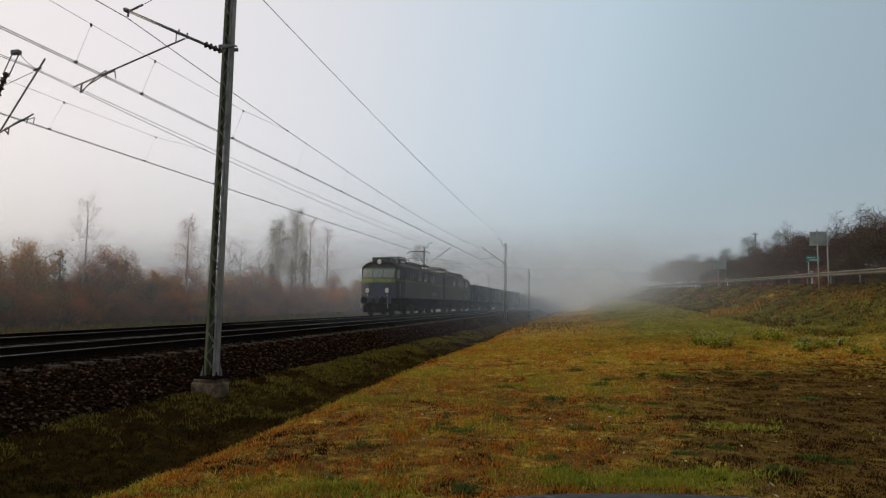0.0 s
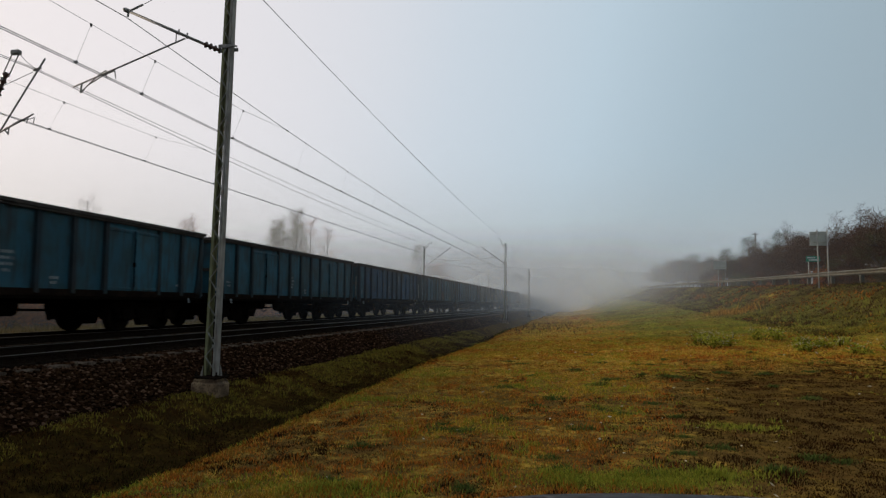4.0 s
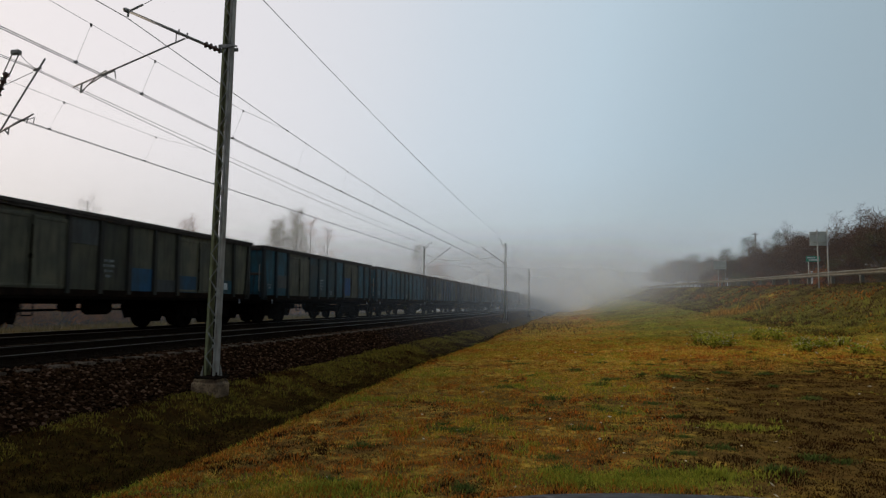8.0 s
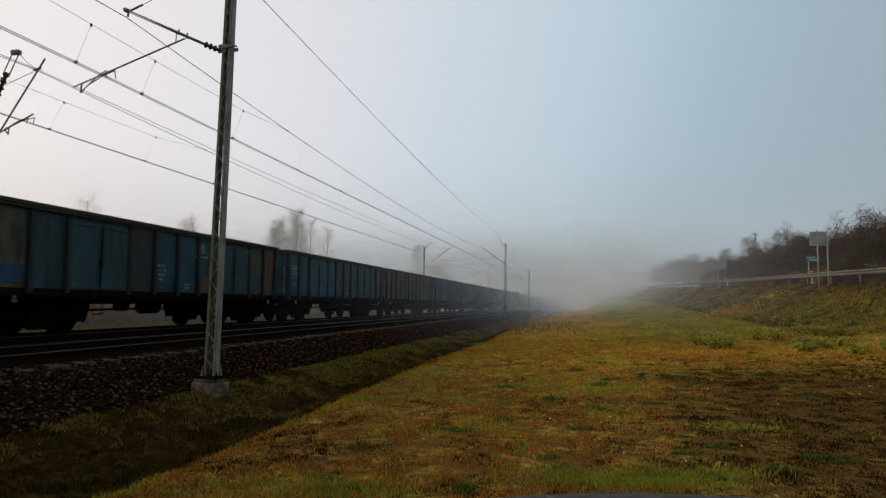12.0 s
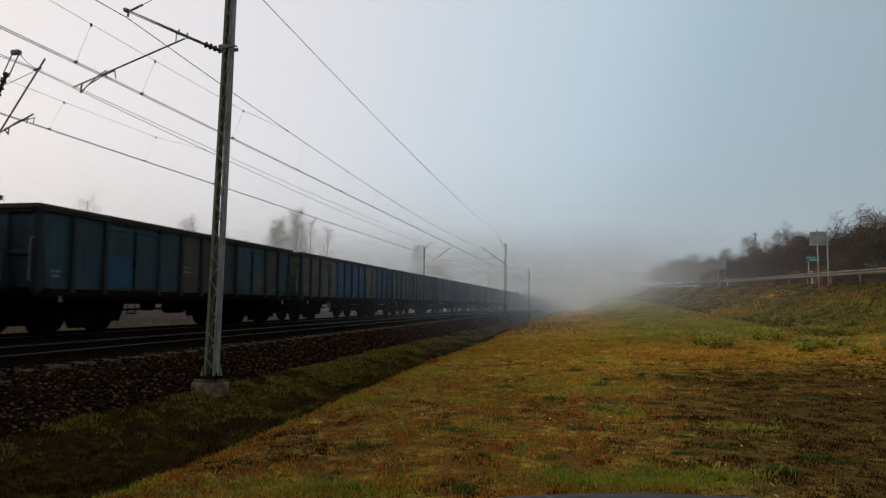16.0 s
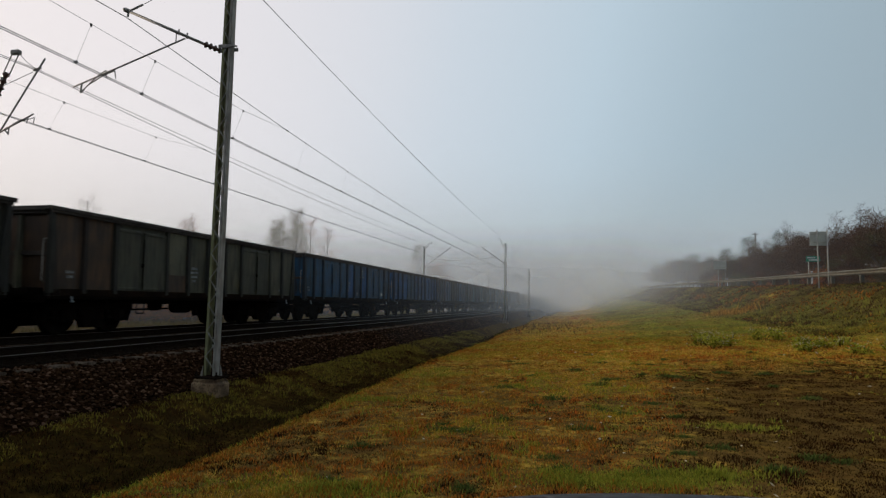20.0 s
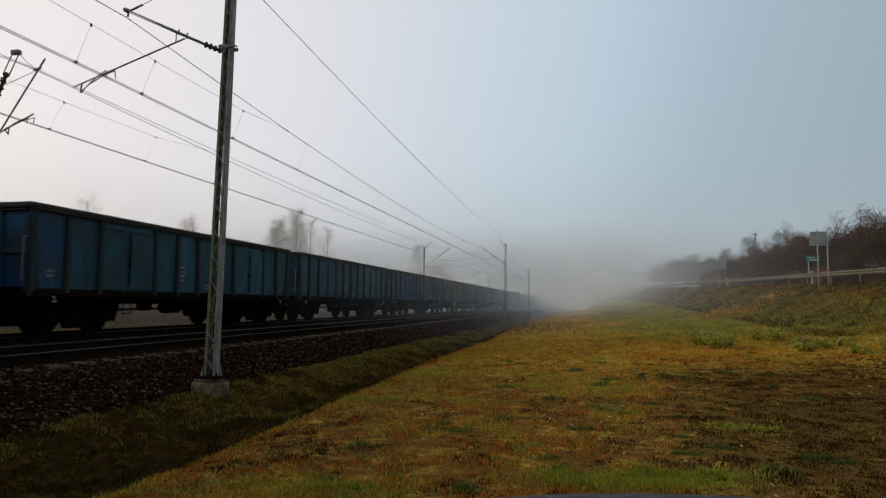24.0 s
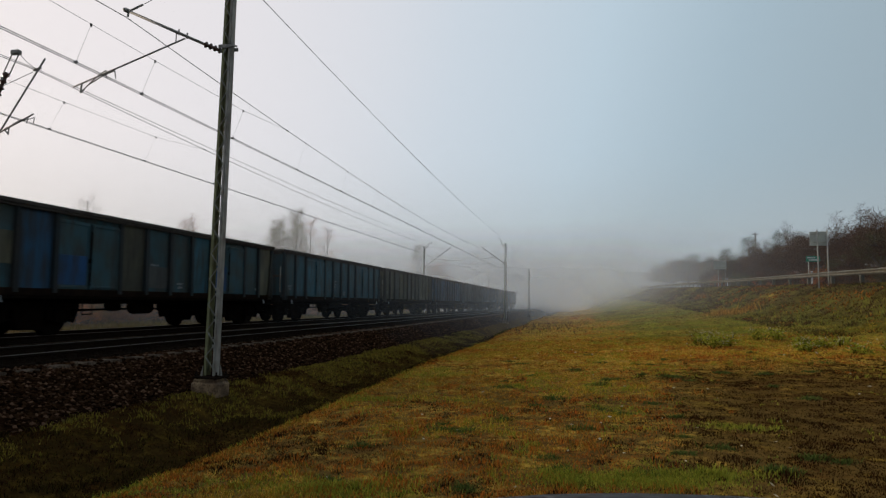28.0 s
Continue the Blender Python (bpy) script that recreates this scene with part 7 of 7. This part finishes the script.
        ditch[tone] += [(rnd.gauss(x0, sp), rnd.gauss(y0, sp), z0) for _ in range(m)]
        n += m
    blades("ditch_grass", "moss", "mossy grass in the shallow ditch, toned down for shade", ditch["moss"], 0.06, rnd, 0.0045, 1.1)
    blades("ditch_grass", "shade_brown", "dead brown grass in the shallow ditch, toned down for shade", ditch["shade_brown"], 0.05, rnd, 0.0045, 1.1)
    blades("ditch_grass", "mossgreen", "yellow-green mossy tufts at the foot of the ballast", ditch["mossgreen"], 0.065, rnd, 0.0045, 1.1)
    crest = [(-3.35 + 0.12 * math.sin(y * 0.31) - 0.012 * max(0, y - 12) + rnd.gauss(0.02, 0.20), y) for y in [4.3 + 40 * rnd.random() ** 1.4 for _ in range(9000)]]
    blades("crest_grass", "straw", "bleached grass on the ditch's edge", crest[:5000], 0.05, rnd, 0.0035, 1.0)
    blades("crest_grass", "withered", "rust-brown grass on the ditch's edge", crest[5000:], 0.05, rnd, 0.0035, 1.0)
    bank = {"withered": [], "umber": [], "bank": [], "mossgreen": []}
    n = 0
    while n < 90000:
        y0 = 22 + 130 * rnd.random() ** 1.3
        ex, _z = road_edge(y0)
        up = rnd.random()
        x0 = ex - 0.1 - 6.2 * up
        q = noise.noise((x0 * 0.5, y0 * 0.25, 2)) + 0.5 * noise.noise((x0 * 1.5, y0 * 0.9, 9)) + rnd.gauss(0, 0.1)
        q += 0.16 - 0.62 * abs(up - 0.42) - 0.25 * ease(45, 70, y0)
        tone = "withered" if q > 0.22 else ("umber" if q > -0.02 else ("bank" if q > -0.3 else "mossgreen"))
        z0 = land(x0, y0)
        bank[tone] += [(rnd.gauss(x0, 0.08), rnd.gauss(y0, 0.12), z0) for _ in range(8)]
        n += 8
    blades("bank_grass", "withered", "withered rust-brown grass on the road bank", bank["withered"][::3], 0.10, rnd, 0.005, 1.1)
    blades("bank_grass", "umber", "dead brown stalks on the road bank", bank["umber"] + bank["withered"][1::3], 0.10, rnd, 0.005, 1.1)
    blades("bank_grass", "bank", "dull olive grass on the road bank", bank["bank"] + bank["withered"][2::3], 0.10, rnd, 0.005, 1.1)
    blades("bank_grass", "mossgreen", "green tufts at the foot of the road bank", bank["mossgreen"], 0.08, rnd, 0.005, 1.1)
    meadow = {"fresh": [], "mossgreen": [], "blade": [], "withered": []}
    for _ in range(14000):
        y0 = 16 + 60 * rnd.random() ** 1.5
        x0 = rnd.uniform(-3 - 0.02 * y0, 10.5)
        green = x0 > 1.6 + 2.5 * noise.noise((x0 * 0.2, y0 * 0.2, 5)) and y0 > 19.5
        q = noise.noise((x0 * 0.8, y0 * 0.5, 31)) + rnd.gauss(0, 0.2)
        tone = ("fresh" if q > 0.05 else "mossgreen") if green else ("blade" if q > -0.15 else "withered")
        z0 = land(x0, y0)
        meadow[tone] += [(rnd.gauss(x0, 0.07), rnd.gauss(y0, 0.09), z0) for _ in range(6)]
    blades("meadow_grass", "fresh", "green meadow grass below the road bank", meadow["fresh"], 0.07, rnd, 0.004, 1.0)
    blades("meadow_grass", "mossgreen", "dull green meadow grass below the road bank", meadow["mossgreen"], 0.07, rnd, 0.004, 1.0)
    blades("meadow_grass", "blade", "yellowing meadow grass", meadow["blade"], 0.06, rnd, 0.004, 1.0)
    blades("meadow_grass", "withered", "rust-brown meadow grass", meadow["withered"], 0.06, rnd, 0.004, 1.0)
    verge = [(rnd.uniform(-28.5, -20.6), rnd.uniform(10, 95)) for _ in range(22000)]
    blades("verge_grass", "dry", "dry tan grass beyond the tracks", verge, 0.30, rnd, 0.006, 0.9)
    tufts = [(-2.0 + rnd.gauss(0, 1.4), rnd.uniform(30, 48)) for _ in range(700)]
    blades("tall_grass", "bank", "tall dry grass at the meadow's far edge", tufts, 0.15, rnd, 0.006, 0.4)
    heap = [(8.4 + rnd.gauss(0, 0.7), 41.0 + rnd.gauss(0, 0.8)) for _ in range(700)]
    blades("tall_grass", "straw", "heap of bleached grass below the bank", heap, 0.34, rnd, 0.005, 0.9)


def build_weeds():
    rnd = random.Random(9)
    spots = [(3.36, 20.2), (3.5, 19.0), (3.9, 19.5), (3.6, 20.9), (5.4, 22.0), (5.8, 21.7), (5.4, 17.8), (6.1, 18.8), (6.65, 19.2), (6.3, 17.1), (7.2, 17.6), (5.8, 19.6)]
    for k, (x, y) in enumerate(spots):
        w = thing("flowering_weed", pose(x, y, land(x, y)), "bushy green weed with small white flower heads", "weed", "flowering weeds")
        stem, leaf, flower = Shape(), Shape(), Shape()
        for _ in range(26):
            a, h = rnd.uniform(0, 6.28), rnd.uniform(0.10, 0.42 if k < 6 else 0.24)
            r = rnd.uniform(0.04, 0.40 if k < 4 else 0.34)
            q = Vector((math.cos(a) * r, math.sin(a) * r, h))
            stem.rod((q.x * 0.4, q.y * 0.4, -0.02), q, 0.006, 0.003, 4, False)
            leaves(leaf, q * 0.7, 5, 0.07, 0.05, rnd)
            if rnd.random() < (0.6 if k < 4 else 0.35):
                for _ in range(3):
                    f = q + Vector((rnd.gauss(0, 0.04), rnd.gauss(0, 0.04), rnd.gauss(0.01, 0.03)))
                    flower.turned([(0, 0.004), (0.005, 0.013), (0.012, 0.011), (0.016, 0.004)], f, (rnd.gauss(0, 0.3), rnd.gauss(0, 0.3), 1), 6)
        part("stems", stem, M_LEAF["moss"], w)
        tagged(part("leaves", leaf, M_LEAF["fresh"], w, "small green leaves"), kind="stuff")
        tagged(part("blossom", flower, M_LEAF["flower"], w, "small white flower heads"), kind="stuff")
    # pale leaf litter and pebbles in the turf
    s = Shape()
    for _ in range(90):
        y = 4.6 + 16 * rnd.random() ** 1.6
        x = rnd.uniform(-2.0, 0.6 * y)
        leaves(s, Vector((x, y, land(x, y) + 0.05)), 1, 0.01, 0.014 + 0.0012 * y, rnd, 0.5)
    solid("leaf_litter", s, M_LEAF["flower"], "pale fallen leaves lying in the turf", "leaves", kind="stuff")


def build_car():
    """The bonnet of the parked car from which the view is taken."""
    car = thing("car", pose(0.60, 0.3, land(0.3, 0.6)), "dark grey parked car of which only the bonnet shows", "car")
    g = land(0.3, 0.6)
    s, pts, nx, ny = Shape(), [], 16, 10
    for j in range(ny + 1):
        for i in range(nx + 1):
            u, v = i / nx * 2 - 1, j / ny
            x = u * (0.98 - 0.10 * v)
            z = 0.6390 - 0.055 * abs(u) ** 4 - 0.05 * v - 0.10 * max(0, v - 0.86) ** 1.2 * 6
            pts.append((x + 0.02, -0.10 + 0.95 * v, z - g))
    s.add(pts, [(j * (nx + 1) + i, j * (nx + 1) + i + 1, (j + 1) * (nx + 1) + i + 1, (j + 1) * (nx + 1) + i) for j in range(ny) for i in range(nx)], True)
    part("bonnet", s, M_BONNET, car, "dark grey curved bonnet")
    part("front_body", Shape().box((-0.90, -0.1, 0.16), (0.94, 0.78, 0.92), 0.08), M_BONNET, car)
    for x in (-0.78, 0.84):
        part("wheel", Shape().turned([(0, 0.2), (0.02, 0.29), (0.18, 0.29), (0.2, 0.2)], (x - 0.1, 0.3, 0.29), (1, 0, 0), 20), M_UNDER, car)


build_grass()
build_weeds()
build_car()


def motions():
    times = [0.0, 0.25, 0.5, 0.75] + [float(t) for t in range(1, 29)]
    for j, w in WAGONS.items():
        walk(w, [(t, pose(FAR_X, train_y(t, j) - BODY / 2, 0)) for t in times])
    for behind, sec in LOCO.items():
        walk(sec, [(t, pose(FAR_X, train_y(t, -3) + behind, 0)) for t in times])
    # wheels turn with the speed of the train; alike axles share their keys
    rolled = {}
    for things, r in ((list(LOCO.values()), 0.62), (list(WAGONS.values()), 0.46)):
        for w in things:
            for o in w.children_recursive:
                if not o.name.startswith("wheelset"):
                    continue
                place = tuple(round(c, 3) for c in o.matrix_basis.translation) + (r,)
                if place not in rolled:
                    rows = []
                    for k in range(28 * 30 + 1):
                        t = k / 30
                        gone = train_y(0, 0) - train_y(t, 0)
                        rows.append((t, pose(*place[:3], math.degrees(gone / r), 0, 0)))
                    walk(o, rows)
                    rolled[place] = o
                else:
                    first = rolled[place].animation_data
                    o.rotation_mode = "QUATERNION"
                    o.animation_data_create()
                    o.animation_data.action = first.action
                    o.animation_data.action_slot = first.action_slot


motions()
